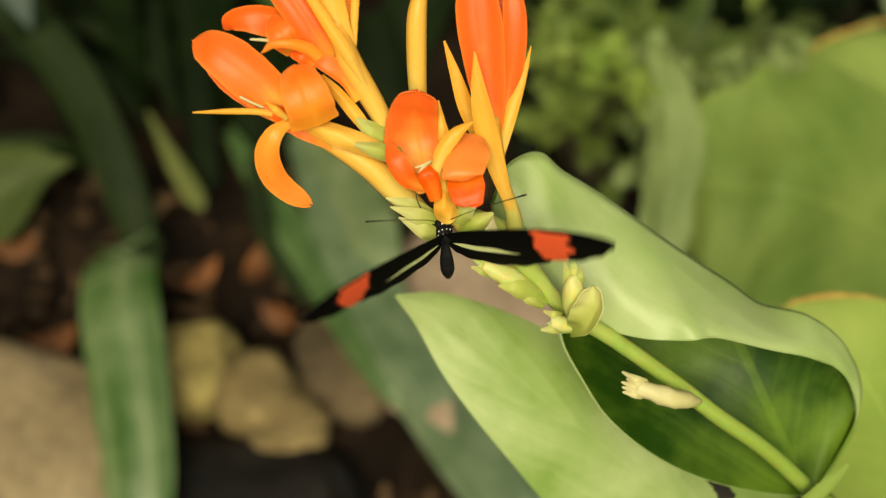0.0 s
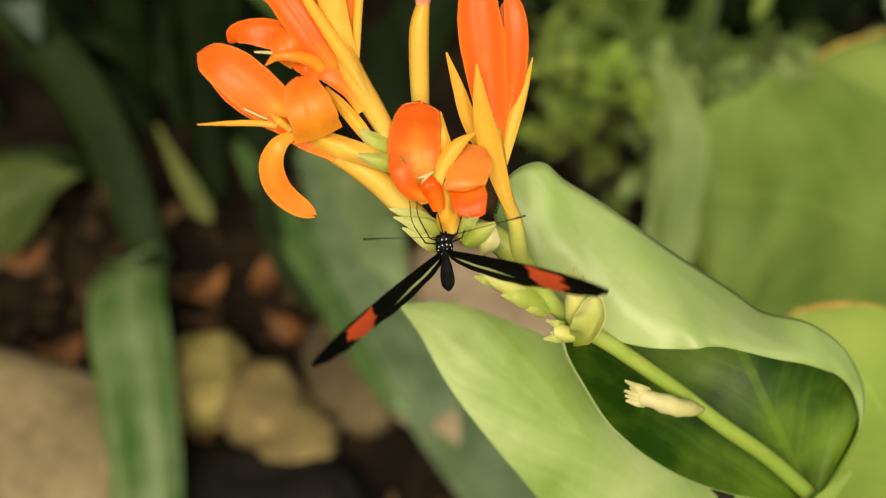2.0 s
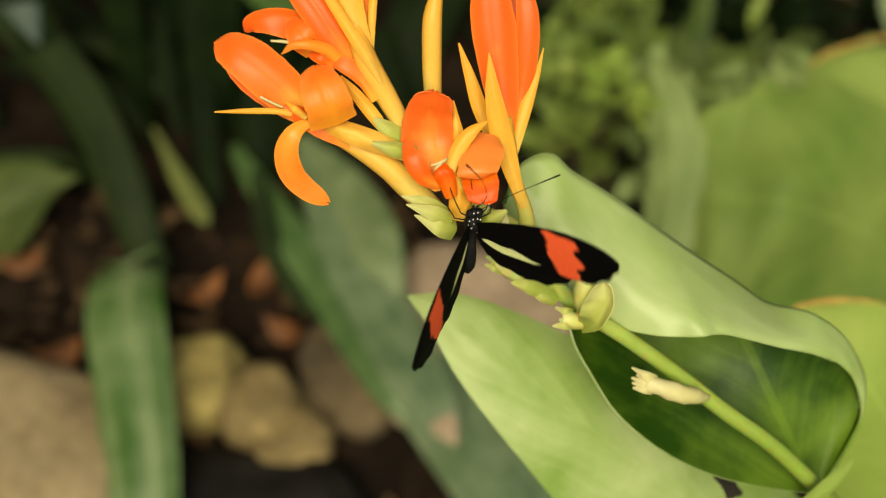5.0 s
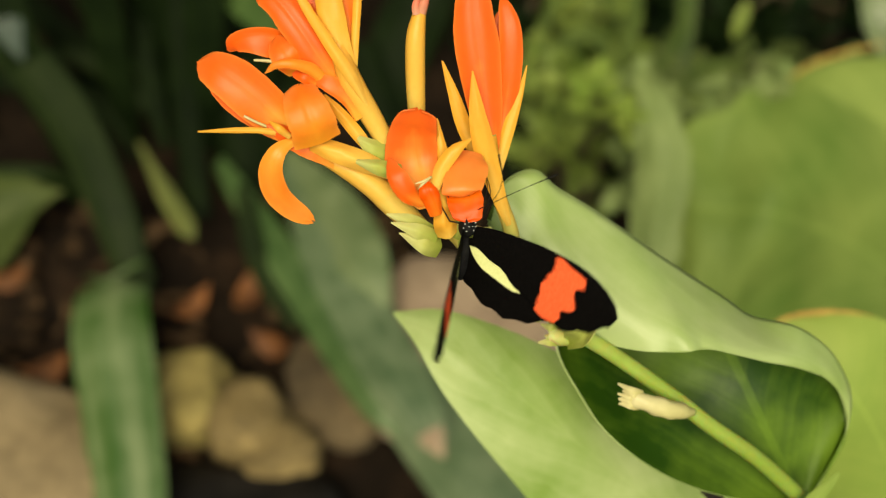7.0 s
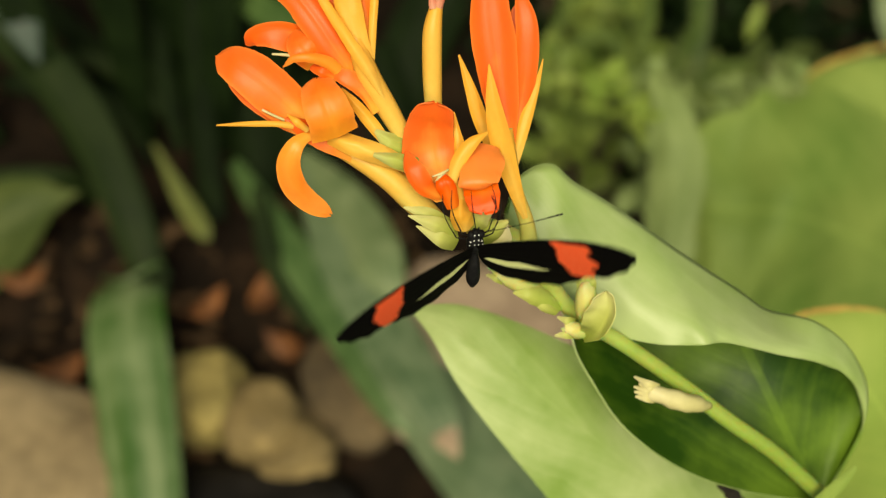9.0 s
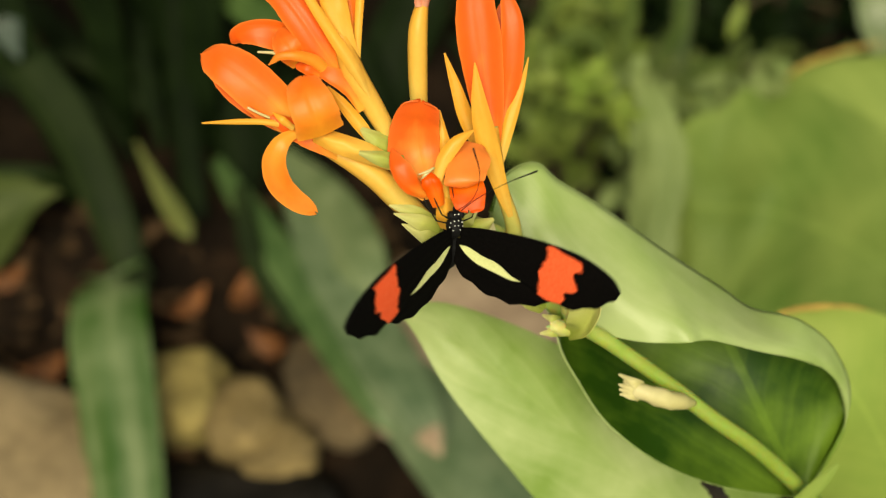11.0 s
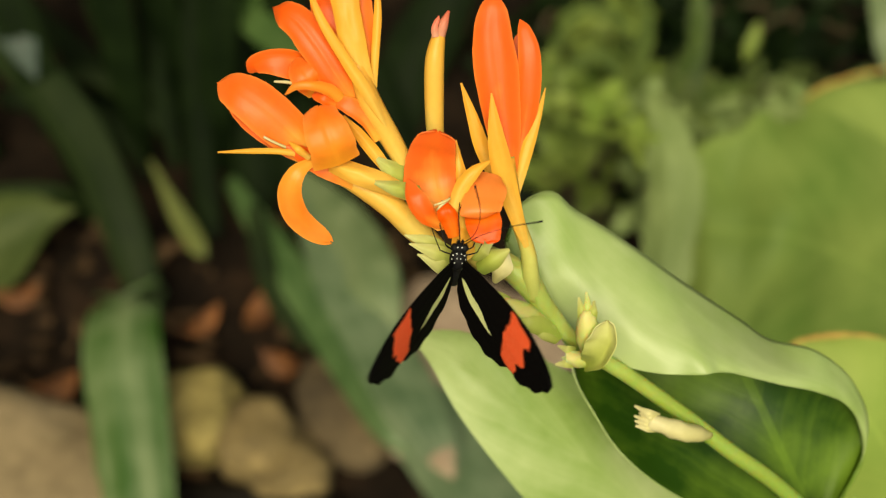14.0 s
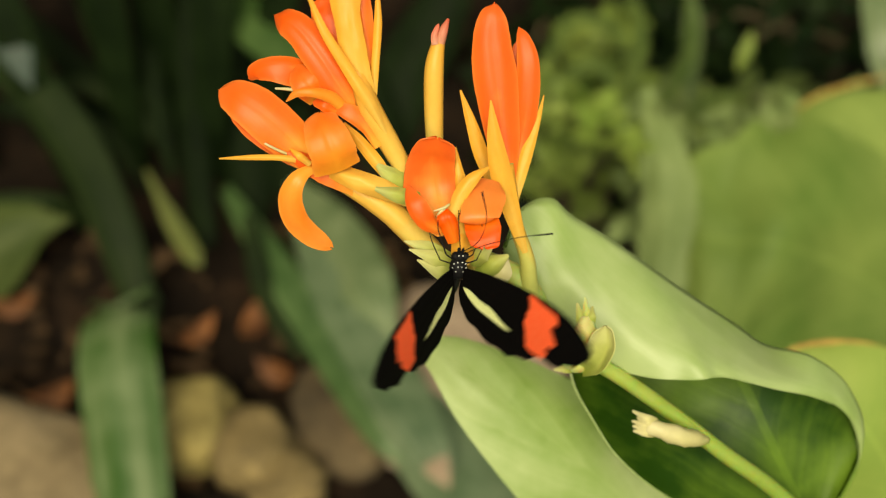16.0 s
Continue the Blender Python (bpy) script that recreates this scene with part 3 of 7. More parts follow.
blade("leaf", [(-218.5, 494.7, -32.1), (-223.1, 474.8, 21.0), (-222.2, 450.6, 58.9), (-216.1, 408.1, 72.2), (-203.5, 355.9, 66.5), (-186.4, 280.4, 51.0), (-180.0, 249.8, 29.9)], (18.6, 38.6, 46.1, 51.3, 49.8, 40.9, 3.7), STRAP_SHEEN, strap_plant, LEAF_FACE, 0.3, (0, 0), 1.0, 0.03, 30, 13, 0.03)
blade("leaf", [(-365.2, 660.7, 106.3), (-323.8, 634.9, 99.8), (-289.3, 602.8, 88.9), (-261.7, 566.2, 75.0), (-239.8, 525.4, 58.1), (-222.7, 487.1, 39.4), (-211.3, 457.8, 25.9)], (25.2, 33.2, 34.5, 34.1, 32.1, 27.9, 19.8), STRAP_ARCH, strap_plant, LEAF_FACE, 0.25, (0, 0), 1.0, 0.03, 24, 11, 0.03)
blade("leaf", [(-225.7, 580.9, 48.1), (-211.6, 555.9, 42.5), (-197.7, 532.9, 38.3), (-184.1, 512.0, 35.6), (-177.0, 503.7, 33.3)], (2.1, 8.6, 14.5, 13.5, 1.2), STRAP_PALE, strap_plant, LEAF_FACE, 0.3, (0, 0), 1.0, 0.03, 24, 11, 0.03)
blade("leaf", [(-363.2, 493.0, 30.8), (-330.9, 512.4, 44.0), (-303.3, 525.6, 50.5), (-284.5, 530.0, 50.9), (-271.3, 532.9, 50.4)], (76.7, 66.6, 38.5, 13.8, 1.2), STRAP_OLIVE, strap_plant, LEAF_FACE, 0.4, (0, 0), 1.0, 0.03, 24, 11, 0.03)
blade("leaf", [(-254.1, 558.3, -48.4), (-277.9, 551.9, 32.5), (-304.4, 544.8, 52.5), (-349.3, 541.6, 51.4)], (8.2, 14.7, 17.2, 13.9), STRAP_HALF_SHADED, strap_plant, LEAF_FACE, 0.25, (0, 0), 1.0, 0.03, 24, 11, 0.03)
blade("leaf", [(-195.0, 563.4, -70.6), (-200.2, 627.8, -26.5), (-203.1, 684.7, 12.4), (-206.0, 745.4, 53.9)], (23.0, 32.2, 30.3, 18.4), STRAP_SHADED, strap_plant, LEAF_FACE, 0.25, (0, 0), 1.0, 0.03, 24, 11, 0.03)
blade("leaf", [(-225.1, 603.1, -54.9), (-262.8, 656.1, -17.8), (-314.1, 678.2, -1.6), (-374.5, 684.8, 4.4)], (18.6, 27.9, 26.0, 13.9), STRAP_SHADED, strap_plant, LEAF_FACE, 0.25, (0, 0), 1.0, 0.03, 24, 11, 0.03)
blade("leaf", [(-234.7, 642.4, -52.1), (-287.3, 704.1, -8.7), (-325.5, 734.7, 13.0), (-363.7, 765.3, 34.8)], (18.6, 26.0, 23.2, 13.9), STRAP_SHADED, strap_plant, LEAF_FACE, 0.25, (0, 0), 1.0, 0.03, 24, 11, 0.03)
blade("leaf", [(-266.6, 567.8, -78.0), (-318.2, 628.3, -35.5), (-364.9, 650.5, -19.3), (-411.4, 657.3, -13.5)], (18.6, 26.0, 23.2, 13.9), STRAP_SHADED, strap_plant, LEAF_FACE, 0.25, (0, 0), 1.0, 0.03, 24, 11, 0.03)
# added leaf for the sky reflected on the arching leaf's upper end
blade("leaf", [(-349.9, 682.1, 163.8), (-326.4, 656.3, 147.4), (-316.6, 636.7, 133.2), (-309.0, 621.7, 117.4), (-302.7, 612.6, 100.8)], (26.0, 33.0, 31.0, 19.0, 1.5), STRAP_SKY_GLOSS, strap_plant, LEAF_FACE, 0.25, (0, 0), 1.0, 0.03, 24, 11, 0.03)

blade("leaf", [(-318.8, 670.6, 51.5), (-278.9, 664.7, 46.8), (-240.0, 642.4, 36.6), (-208.0, 606.9, 17.3)], (7.1, 14.2, 15.0, 4.4), STRAP_HALF_SHADED, strap_plant, LEAF_FACE, 0.25, (0, 0), 1.0, 0.03, 24, 11, 0.03)
blade("leaf", [(-330.4, 647.2, 41.2), (-290.1, 640.7, 38.5), (-258.5, 620.9, 27.8), (-235.3, 591.0, 12.5)], (6.2, 11.4, 12.3, 3.5), STRAP_HALF_SHADED, strap_plant, LEAF_FACE, 0.25, (0, 0), 1.0, 0.03, 24, 11, 0.03)
blade("leaf", [(-204.7, 708.3, 107.2), (-199.3, 655.4, 75.9), (-191.6, 599.8, 48.7), (-181.1, 534.9, 15.0)], (15.5, 22.3, 22.1, 16.8), STRAP_FULL_SHADED, strap_plant, LEAF_FACE, 0.25, (0, 0), 1.0, 0.03, 24, 11, 0.03)
blade("leaf", [(-244.0, 715.8, 100.7), (-231.9, 669.4, 73.9), (-219.8, 623.6, 47.5), (-210.9, 588.7, 28.9)], (11.3, 17.4, 15.5, 5.2), STRAP_FULL_SHADED, strap_plant, LEAF_FACE, 0.25, (0, 0), 1.0, 0.03, 24, 11, 0.03)
blade("leaf", [(-290.7, 723.1, 94.3), (-273.8, 690.7, 77.3), (-252.7, 662.2, 63.0), (-225.3, 641.1, 53.9)], (8.8, 14.9, 14.8, 4.3), STRAP_HALF_SHADED, strap_plant, LEAF_FACE, 0.25, (0, 0), 1.0, 0.03, 24, 11, 0.03)
# three broad near-black leaves added to keep the gap behind them dark
blade("leaf", [(-173.4, 738.8, 91.5), (-163.7, 677.1, 53.9), (-156.2, 619.5, 19.3), (-157.5, 566.0, -12.3)], (31.2, 46.6, 46.3, 26.3), STRAP_FULL_SHADED, strap_plant, LEAF_FACE, 0.25, (0, 0), 1.0, 0.03, 24, 11, 0.03)
blade("leaf", [(-138.5, 691.7, 51.7), (-128.9, 648.1, 26.9), (-117.1, 608.6, 4.9), (-109.9, 573.0, -14.2)], (26.9, 40.1, 39.9, 22.1), STRAP_FULL_SHADED, strap_plant, LEAF_FACE, 0.25, (0, 0), 1.0, 0.03, 24, 11, 0.03)
blade("leaf", [(-68.2, 699.1, 31.5), (-54.2, 654.7, 6.1), (-40.3, 610.8, -19.0), (-33.4, 578.3, -35.9)], (27.4, 40.9, 36.2, 18.0), STRAP_FULL_SHADED, strap_plant, LEAF_FACE, 0.25, (0, 0), 1.0, 0.03, 24, 11, 0.03)
# extra leaves, shade in their colour, to darken the clump
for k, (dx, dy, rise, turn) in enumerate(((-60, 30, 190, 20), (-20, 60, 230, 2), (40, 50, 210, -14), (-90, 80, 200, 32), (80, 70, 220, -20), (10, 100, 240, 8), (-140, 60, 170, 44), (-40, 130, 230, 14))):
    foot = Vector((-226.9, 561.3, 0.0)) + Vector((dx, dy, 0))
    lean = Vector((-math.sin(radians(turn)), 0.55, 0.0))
    blade("leaf", [foot, foot + lean * 60 + Vector((0, 0, rise * 0.6)), foot + lean * 150 + Vector((0, 0, rise)), foot + lean * 260 + Vector((0, 0, rise * 0.9))], (16, 30, 30, 6), STRAP_SHADED, strap_plant, LEAF_FACE, 0.25, (0, 0), 1.0, 0.03, 20, 9, 0.03)

near_plant = thing("strap_leaf_plant", Vector((-135.0, 600.9, 0.0)) * 0.001, "clump of grey-green strap leaves with browned tips", "plant", "strap-leaved plants")
blade("leaf", [(-174.8, 594.6, 10.8), (-132.6, 518.4, 30.5), (-98.1, 459.9, 38.2), (-68.7, 409.8, 39.6), (-44.4, 367.5, 40.4), (-28.7, 348.1, 32.9)], (11.6, 23.9, 27.7, 27.0, 20.0, 3.1), STRAP, near_plant, LEAF_FACE, 0.25, (0, 0), 1.0, 0.03, 30, 13, 0.03)
tipped = blade("leaf", [(-118.5, 573.0, 31.1), (-83.8, 491.8, 47.5), (-53.0, 425.6, 50.1), (-27.9, 377.4, 52.9), (-9.4, 345.5, 48.9), (-1.1, 331.5, 45.1)], (15.0, 39.1, 42.1, 39.9, 27.1, 7.5), STRAP_GREY, near_plant, LEAF_FACE, 0.25, (0, 0), 1.0, 0.03, 30, 13, 0.03)
blade("tip", [(-9.0, 343.3, 51.0), (-5.4, 336.0, 50.8), (0.3, 327.7, 45.0)], (17.6, 14.1, 2.1), BROWN_TIP, tipped, LEAF_FACE, 0.25, (0, 0), 0.8, 0.03, 12, 9, 0.0, 0.0, "withered beige tip")
blade("leaf", [(-119.9, 588.1, 29.3), (-86.0, 528.3, 48.3), (-57.4, 474.3, 59.1), (-38.3, 436.3, 51.0)], (11.8, 37.9, 37.9, 9.5), STRAP_SILVER, near_plant, LEAF_FACE, 0.25, (0, 0), 1.0, 0.03, 24, 11, 0.03)
blade("leaf", [(-113.2, 567.1, 14.8), (-51.2, 429.8, 28.7), (3.2, 342.0, 28.0), (38.3, 292.1, 29.5), (58.6, 263.1, 21.3)], (16.7, 46.0, 54.3, 50.1, 8.4), STRAP_GREY, near_plant, LEAF_FACE, 0.3, (0, 0), 1.0, 0.03, 28, 11, 0.03)
blade("leaf", [(-44.4, 658.8, -12.1), (-35.4, 703.7, 21.0), (-17.0, 733.7, 43.1), (10.5, 778.6, 76.2)], (27.9, 51.1, 51.1, 27.9), STRAP_SHADED, near_plant, LEAF_FACE, 0.25, (0, 0), 1.0, 0.03, 24, 11, 0.03)
blade("leaf", [(-144.7, 540.2, 48.9), (-137.0, 504.4, 35.7), (-123.4, 472.5, 25.3), (-98.3, 438.2, 13.0)], (8.2, 16.2, 16.0, 11.8), STRAP_HALF_SHADED, near_plant, LEAF_FACE, 0.25, (0, 0), 1.0, 0.03, 24, 11, 0.03)
blade("leaf", [(-195.1, 720.1, 146.0), (-171.0, 689.0, 129.8), (-149.3, 666.6, 119.8), (-127.8, 647.8, 112.4), (-108.6, 630.8, 106.2), (-89.6, 610.7, 97.9)], (25.2, 33.4, 34.1, 32.2, 27.1, 8.2), STRAP_LIT, near_plant, LEAF_FACE, 0.25, (0, 0), 1.0, 0.03, 24, 11, 0.03)

# ---- shrubs behind ----
def shrub(at, spots, material, size, count, seed, label):
    """A low shrub: twigs from its foot to leafy spots, each a spray of lobed leaflets."""
    ob = thing("shrub", Vector(at) * 0.001, label, "shrub", "shrubs behind the canna")
    rng = random.Random(seed)
    tw = bmesh.new()
    crown = bmesh.new()
    uv = crown.loops.layers.uv.new("uv")
    foot = Vector(at)
    for spot, spread in spots:
        c = Vector(spot)
        mid = (foot + c) * 0.5 + Vector((rng.uniform(-20, 20), rng.uniform(-20, 20), 20))
        stalk_bm([foot, mid, c], [2.2, 1.6, 0.8], 8, 6, tw)
        for k in range(count):
            p = c + Vector((rng.gauss(0, 1), rng.gauss(0, 1), rng.gauss(0, 0.6))) * spread * 0.55
            m = Matrix.Translation(p * 0.001) @ pose(0, 0, 0, rng.gauss(20, 28), rng.gauss(0, 28), rng.uniform(0, 360)).to_3x3().to_4x4()
            ln = size * rng.uniform(0.6, 1.25) * 0.001
            steps = 7
            cols = []
            for i in range(steps):
                f = i / (steps - 1)
                half = ln * 0.36 * math.sin(math.pi * min(1.0, f * 0.93 + 0.07)) ** 0.7 * (1.0 + 0.22 * math.cos(f * 19))
                z = -0.25 * ln * f * f
                cols.append([crown.verts.new(m @ Vector((s * half, f * ln, z - abs(s) * half * 0.25))) for s in (-1, 0, 1)])
            for i in range(steps - 1):
                for s in range(2):
                    fc = crown.faces.new((cols[i][s], cols[i][s + 1], cols[i + 1][s + 1], cols[i + 1][s]))
                    for lp, (du, dv) in zip(fc.loops, ((0, 0), (0, 1), (1, 1), (1, 0))):
                        lp[uv].uv = ((i + du) / (steps - 1), (s + dv) / 2)
    part("twig", tw, TWIG, ob)
    part("crown", crown, material, ob)
    return ob


shrub((117.8, 608.0, 0.0), [((84.9, 627.0, 88.3), 22), ((112.3, 658.3, 86.5), 20), ((99.4, 593.4, 88.3), 20), ((134.7, 573.8, 86.2), 18), ((78.5, 613.4, 53.5), 18), ((133.8, 641.2, 73.9), 18), ((181.1, 604.0, 71.1), 13), ((199.6, 567.6, 69.1), 13), ((160.4, 583.7, 56.2), 12), ((81.7, 587.2, 21.6), 10), ((110.5, 546.5, 28.8), 10), ((102.7, 697.5, 78.2), 9), ((132.8, 712.2, 76.6), 8)], SHRUB_LIME, 21, 19, 11, "low shrub with lime-green lobed leaves")
shrub((146.1, 625.6, 0.0), [((99.6, 585.8, 101.4), 9), ((133.9, 569.7, 95.6), 9), ((87.0, 613.0, 102.9), 9)], SHRUB_YELLOW, 22, 6, 21, "low shrub sprig with yellow-green young leaves")
shrub((175.6, 649.7, 0.0), [((172.8, 661.9, 26.9), 24), ((204.6, 634.2, 31.2), 26), ((235.9, 655.0, 21.6), 26), ((243.8, 597.6, 66.2), 24), ((205.7, 570.9, 71.5), 24), ((177.2, 570.3, 46.3), 22), ((274.8, 628.3, 63.9), 22)], SHRUB, 26, 26, 12, "green shrub with soft small leaves")
# two shrubs in near-black leaves stand for the shaded gaps behind
shrub((78.6, 731.7, 0.0), [((38.9, 626.8, -23.6), 26), ((74.2, 603.4, -16.1), 22), ((110.1, 610.9, -10.7), 22), ((154.6, 768.2, 30.9), 34), ((97.2, 771.8, 33.6), 30), ((40.1, 733.0, 5.1), 30), ((135.9, 583.2, -18.8), 24)], SHRUB_SHADED, 20, 40, 13, "dark green shrub with shade put into its leaf colour")
shrub((297.7, 781.3, 0.0), [((297.0, 787.5, 7.5), 40), ((339.7, 757.3, 9.9), 36), ((252.5, 810.2, -0.5), 36), ((187.2, 734.8, 43.4), 28), ((224.5, 712.6, 26.9), 26), ((270.9, 712.8, 27.0), 30)], SHRUB_SHADED, 22, 40, 14, "dark green shrub with shade put into its leaf colour")
shrub((100.1, 552.3, 0.0), [((61.5, 546.7, 148.6), 14), ((74.5, 534.7, 139.9), 16), ((89.4, 527.2, 134.4), 16), ((104.2, 534.8, 139.7), 14), ((65.2, 522.5, 131.4), 14), ((82.4, 516.7, 121.0), 13), ((71.7, 565.9, 149.8), 12), ((106.1, 516.7, 126.8), 12), ((117.6, 523.7, 143.9), 12), ((55.9, 510.3, 123.0), 12), ((96.1, 507.7, 108.4), 10)], SHRUB_LIME, 15, 13, 51, "small lime-green shrub with fine lobed leaves")
shrub((106.1, 552.3, 0.0), [((102.3, 437.5, 243.0), 6), ((78.4, 448.1, 250.9), 7), ((105.5, 432.0, 239.0), 6), ((96.2, 441.1, 245.7), 4)], SHRUB_YELLOW, 15, 9, 52, "low shrub sprig with yellow-green young leaves")
shrub((163.6, 514.0, 0.0), [((131.7, 438.6, 193.8), 11), ((139.9, 452.0, 203.1), 12), ((151.2, 461.3, 209.6), 12), ((163.8, 458.0, 200.9), 11), ((170.3, 470.1, 209.4), 11), ((183.1, 477.6, 208.4), 10), ((135.9, 467.2, 207.8), 10), ((124.5, 477.8, 215.4), 10), ((114.7, 481.8, 218.4), 9), ((159.5, 482.2, 205.8), 9), ((196.0, 485.1, 207.4), 8), ((109.0, 461.0, 222.1), 8), ((133.1, 416.6, 190.5), 9), ((105.8, 442.6, 209.2), 7), ((107.4, 421.7, 194.4), 7)], SHRUB_SOFT, 13, 26, 61, "soft grey-green shrub with fine leaves")


def fern(at, arcs, material, leaflet, label):
    """A fern: curled midribs, each set with narrow leaflets on both sides."""
    ob = thing("fern", Vector(at) * 0.001, label, "fern")
    rng = random.Random(41)
    for arc in arcs:
        spine = glide(arc, 34)
        way = np.gradient(spine, axis=0)
        bm = stalk_bm(arc, [0.9] * len(arc), 34, 6)
        uv = bm.loops.layers.uv.verify()
        for i in range(1, 33):
            tan = Vector(way[i]).normalized()
            side = tan.cross(VIEW).normalized()
            ln = leaflet * (0.45 + 0.55 * math.sin(math.pi * i / 33)) * rng.uniform(0.8, 1.15)
            for sg in (-1, 1):
                out = (side * sg + tan * 0.5 + VIEW * rng.uniform(-0.5, 0.3)).normalized()
                across = out.cross(VIEW).normalized() * (ln * 0.2)
                p = Vector(spine[i])
                rows = []
                for f, wd in ((0.0, 0.5), (0.35, 1.0), (0.7, 0.8), (1.0, 0.1)):
                    c = p + out * (ln * f) - VIEW * (ln * 0.25 * f * f)
                    rows.append([bm.verts.new((c + across * (wd * q) - VIEW * (abs(q) * 0.12 * ln)) * 0.001) for q in (-1, 0, 1)])
                for r in range(3):
                    for q in range(2):
                        fc = bm.faces.new((rows[r][q], rows[r][q + 1], rows[r + 1][q + 1], rows[r + 1][q]))
                        for lp, (du, dv) in zip(fc.loops, ((0, 0), (0, 1), (1, 1), (1, 0))):
                            lp[uv].uv = ((r + du) / 3, (q + dv) / 2)
        part("frond", bm, material, ob)
    return ob


fern((142.4, 554.5, 0.0), [[(75.2, 590.8, 118.4), (68.9, 606.5, 135.6), (78.2, 622.1, 152.6), (97.5, 627.7, 158.8), (117.2, 619.8, 150.5), (125.0, 603.7, 132.9)], [(76.8, 590.5, 124.3), (84.1, 597.3, 135.0), (98.3, 601.0, 139.9), (111.1, 595.4, 135.8), (109.4, 587.2, 127.6)], [(120.0, 591.6, 106.0), (131.2, 610.9, 125.7), (134.4, 629.9, 145.1), (126.5, 652.4, 161.1)], [(149.7, 585.5, 89.1), (156.9, 605.1, 109.0), (168.7, 618.0, 124.0), (171.9, 637.6, 137.8), (169.9, 657.1, 151.6)], [(166.0, 575.3, 106.2), (178.2, 586.9, 116.6), (192.7, 589.4, 120.7), (212.8, 587.1, 116.3)], [(58.8, 561.4, 110.1), (74.0, 568.3, 119.7), (93.2, 570.3, 123.2), (112.5, 565.7, 119.7)]], FERN, 7.5, "green fern with curled arching fronds")

sprig = thing("strap_leaf_plant", Vector((216.5, 614.7, 0.0)) * 0.001, "pale upright leaves in the shade behind the fern", "plant", "strap-leaved plants")
blade("leaf", [(178.3, 623.0, 78.5), (179.0, 643.3, 98.9), (179.2, 663.3, 119.2), (177.9, 683.6, 133.5)], (5.0, 14.1, 15.7, 5.0), SPRIG, sprig, LEAF_FACE, 0.25, (0, 0), 1.0, 0.03, 24, 11, 0.03)
blade("leaf", [(214.2, 643.0, 92.1), (217.6, 647.6, 101.4), (221.3, 655.0, 109.1), (223.3, 662.5, 114.3)], (2.1, 10.0, 8.3, 1.7), SHRUB_LIME, sprig, LEAF_FACE, 0.25, (0, 0), 1.0, 0.03, 24, 11, 0.03, 0.0)

# ---- broad leaves of a second canna ----
back_canna = thing("canna_plant", Vector((353.9, 324.8, -40.3)) * 0.001, "canna with broad green leaves out of focus behind", "plant", "canna plants")
FAR_FACE = Vector((-0.15, -0.5, 0.85))
stalk("stem", [(353.9, 324.8, -40.3), (281.4, 312.1, 146.4), (241.5, 318.7, 248.7)], (9, 8, 6), STEM_GREEN, back_canna)
blade("leaf", [(321.8, 390.0, 101.8), (242.1, 399.3, 170.7), (185.0, 395.6, 206.8), (148.1, 399.4, 210.0), (119.4, 405.5, 199.9)], (50.5, 135.5, 143.3, 114.1, 72.2), LEAF_FAR, back_canna, FAR_FACE, 0.25, (0, 0), 1.0, 0.1, 32, 17, 0.03, 0.12)
blade("leaf", [(110.2, 345.5, 183.5), (111.7, 368.8, 206.0), (114.0, 391.0, 226.5), (115.5, 412.5, 244.1), (112.2, 431.4, 255.1), (103.4, 449.8, 257.2)], (18.2, 27.2, 30.0, 28.7, 22.2, 4.3), LEAF_SOFT, back_canna, FAR_FACE, 0.3, (0, 0), 1.0, 0.1, 30, 15, 0.03, 0.35)
high_leaf = blade("leaf", [(331.0, 458.0, 180.3), (282.7, 467.4, 192.5), (248.4, 474.6, 201.7), (219.9, 477.8, 205.6), (195.1, 475.0, 203.9)], (83.6, 96.4, 72.8, 49.6, 6.6), LEAF_FAR, back_canna, FAR_FACE, 0.25, (0, 0), 0.6, 0.04, 28, 15, 0.015)
blade("margin", [(202.8, 488.5, 215.8), (210.8, 493.2, 220.2), (223.6, 497.2, 224.1), (240.0, 501.3, 226.8), (259.8, 504.7, 228.9)], (0.8, 2.2, 2.4, 2.0, 0.6), LEAF_RIM, high_leaf, FAR_FACE, 0.2, (0, 0), 0.8, 0.05, 20, 7, 0.0, 0.2, "browned leaf margin")
yellow_leaf = blade("leaf", [(171.9, 153.6, 331.4), (139.5, 173.0, 387.8), (121.8, 185.5, 408.9), (105.6, 201.5, 414.1)], (35.3, 58.2, 45.9, 3.5), LEAF_YELLOW, back_canna, FAR_FACE, 0.2, (0, 0), 0.6, 0.04, 28, 15, 0.015)
blade("margin", [(103.2, 199.7, 413.7), (109.9, 201.4, 415.9), (120.4, 202.5, 416.4), (132.6, 202.2, 414.8), (145.9, 199.7, 411.0)], (0.5, 1.6, 1.9, 1.6, 0.5), LEAF_RIM, yellow_leaf, FAR_FACE, 0.2, (0, 0), 0.8, 0.05, 24, 7, 0.0, 0.2, "browned orange leaf margin")
blade("leaf", [(320.4, 528.5, 139.3), (289.6, 555.8, 184.5), (280.0, 579.1, 201.7), (271.5, 629.8, 214.3)], (22.3, 33.4, 29.7, 7.4), STRAP_SILVER, back_canna, FAR_FACE, 0.2, (0, 0), 0.6, 0.04, 24, 11, 0.015)

# ---- the flowering canna ----
canna = thing("canna_plant", Vector((308.3, 186.5, -2.8)) * 0.001, "flowering canna with orange blooms and broad rolled leaves", "plant", "canna plants")
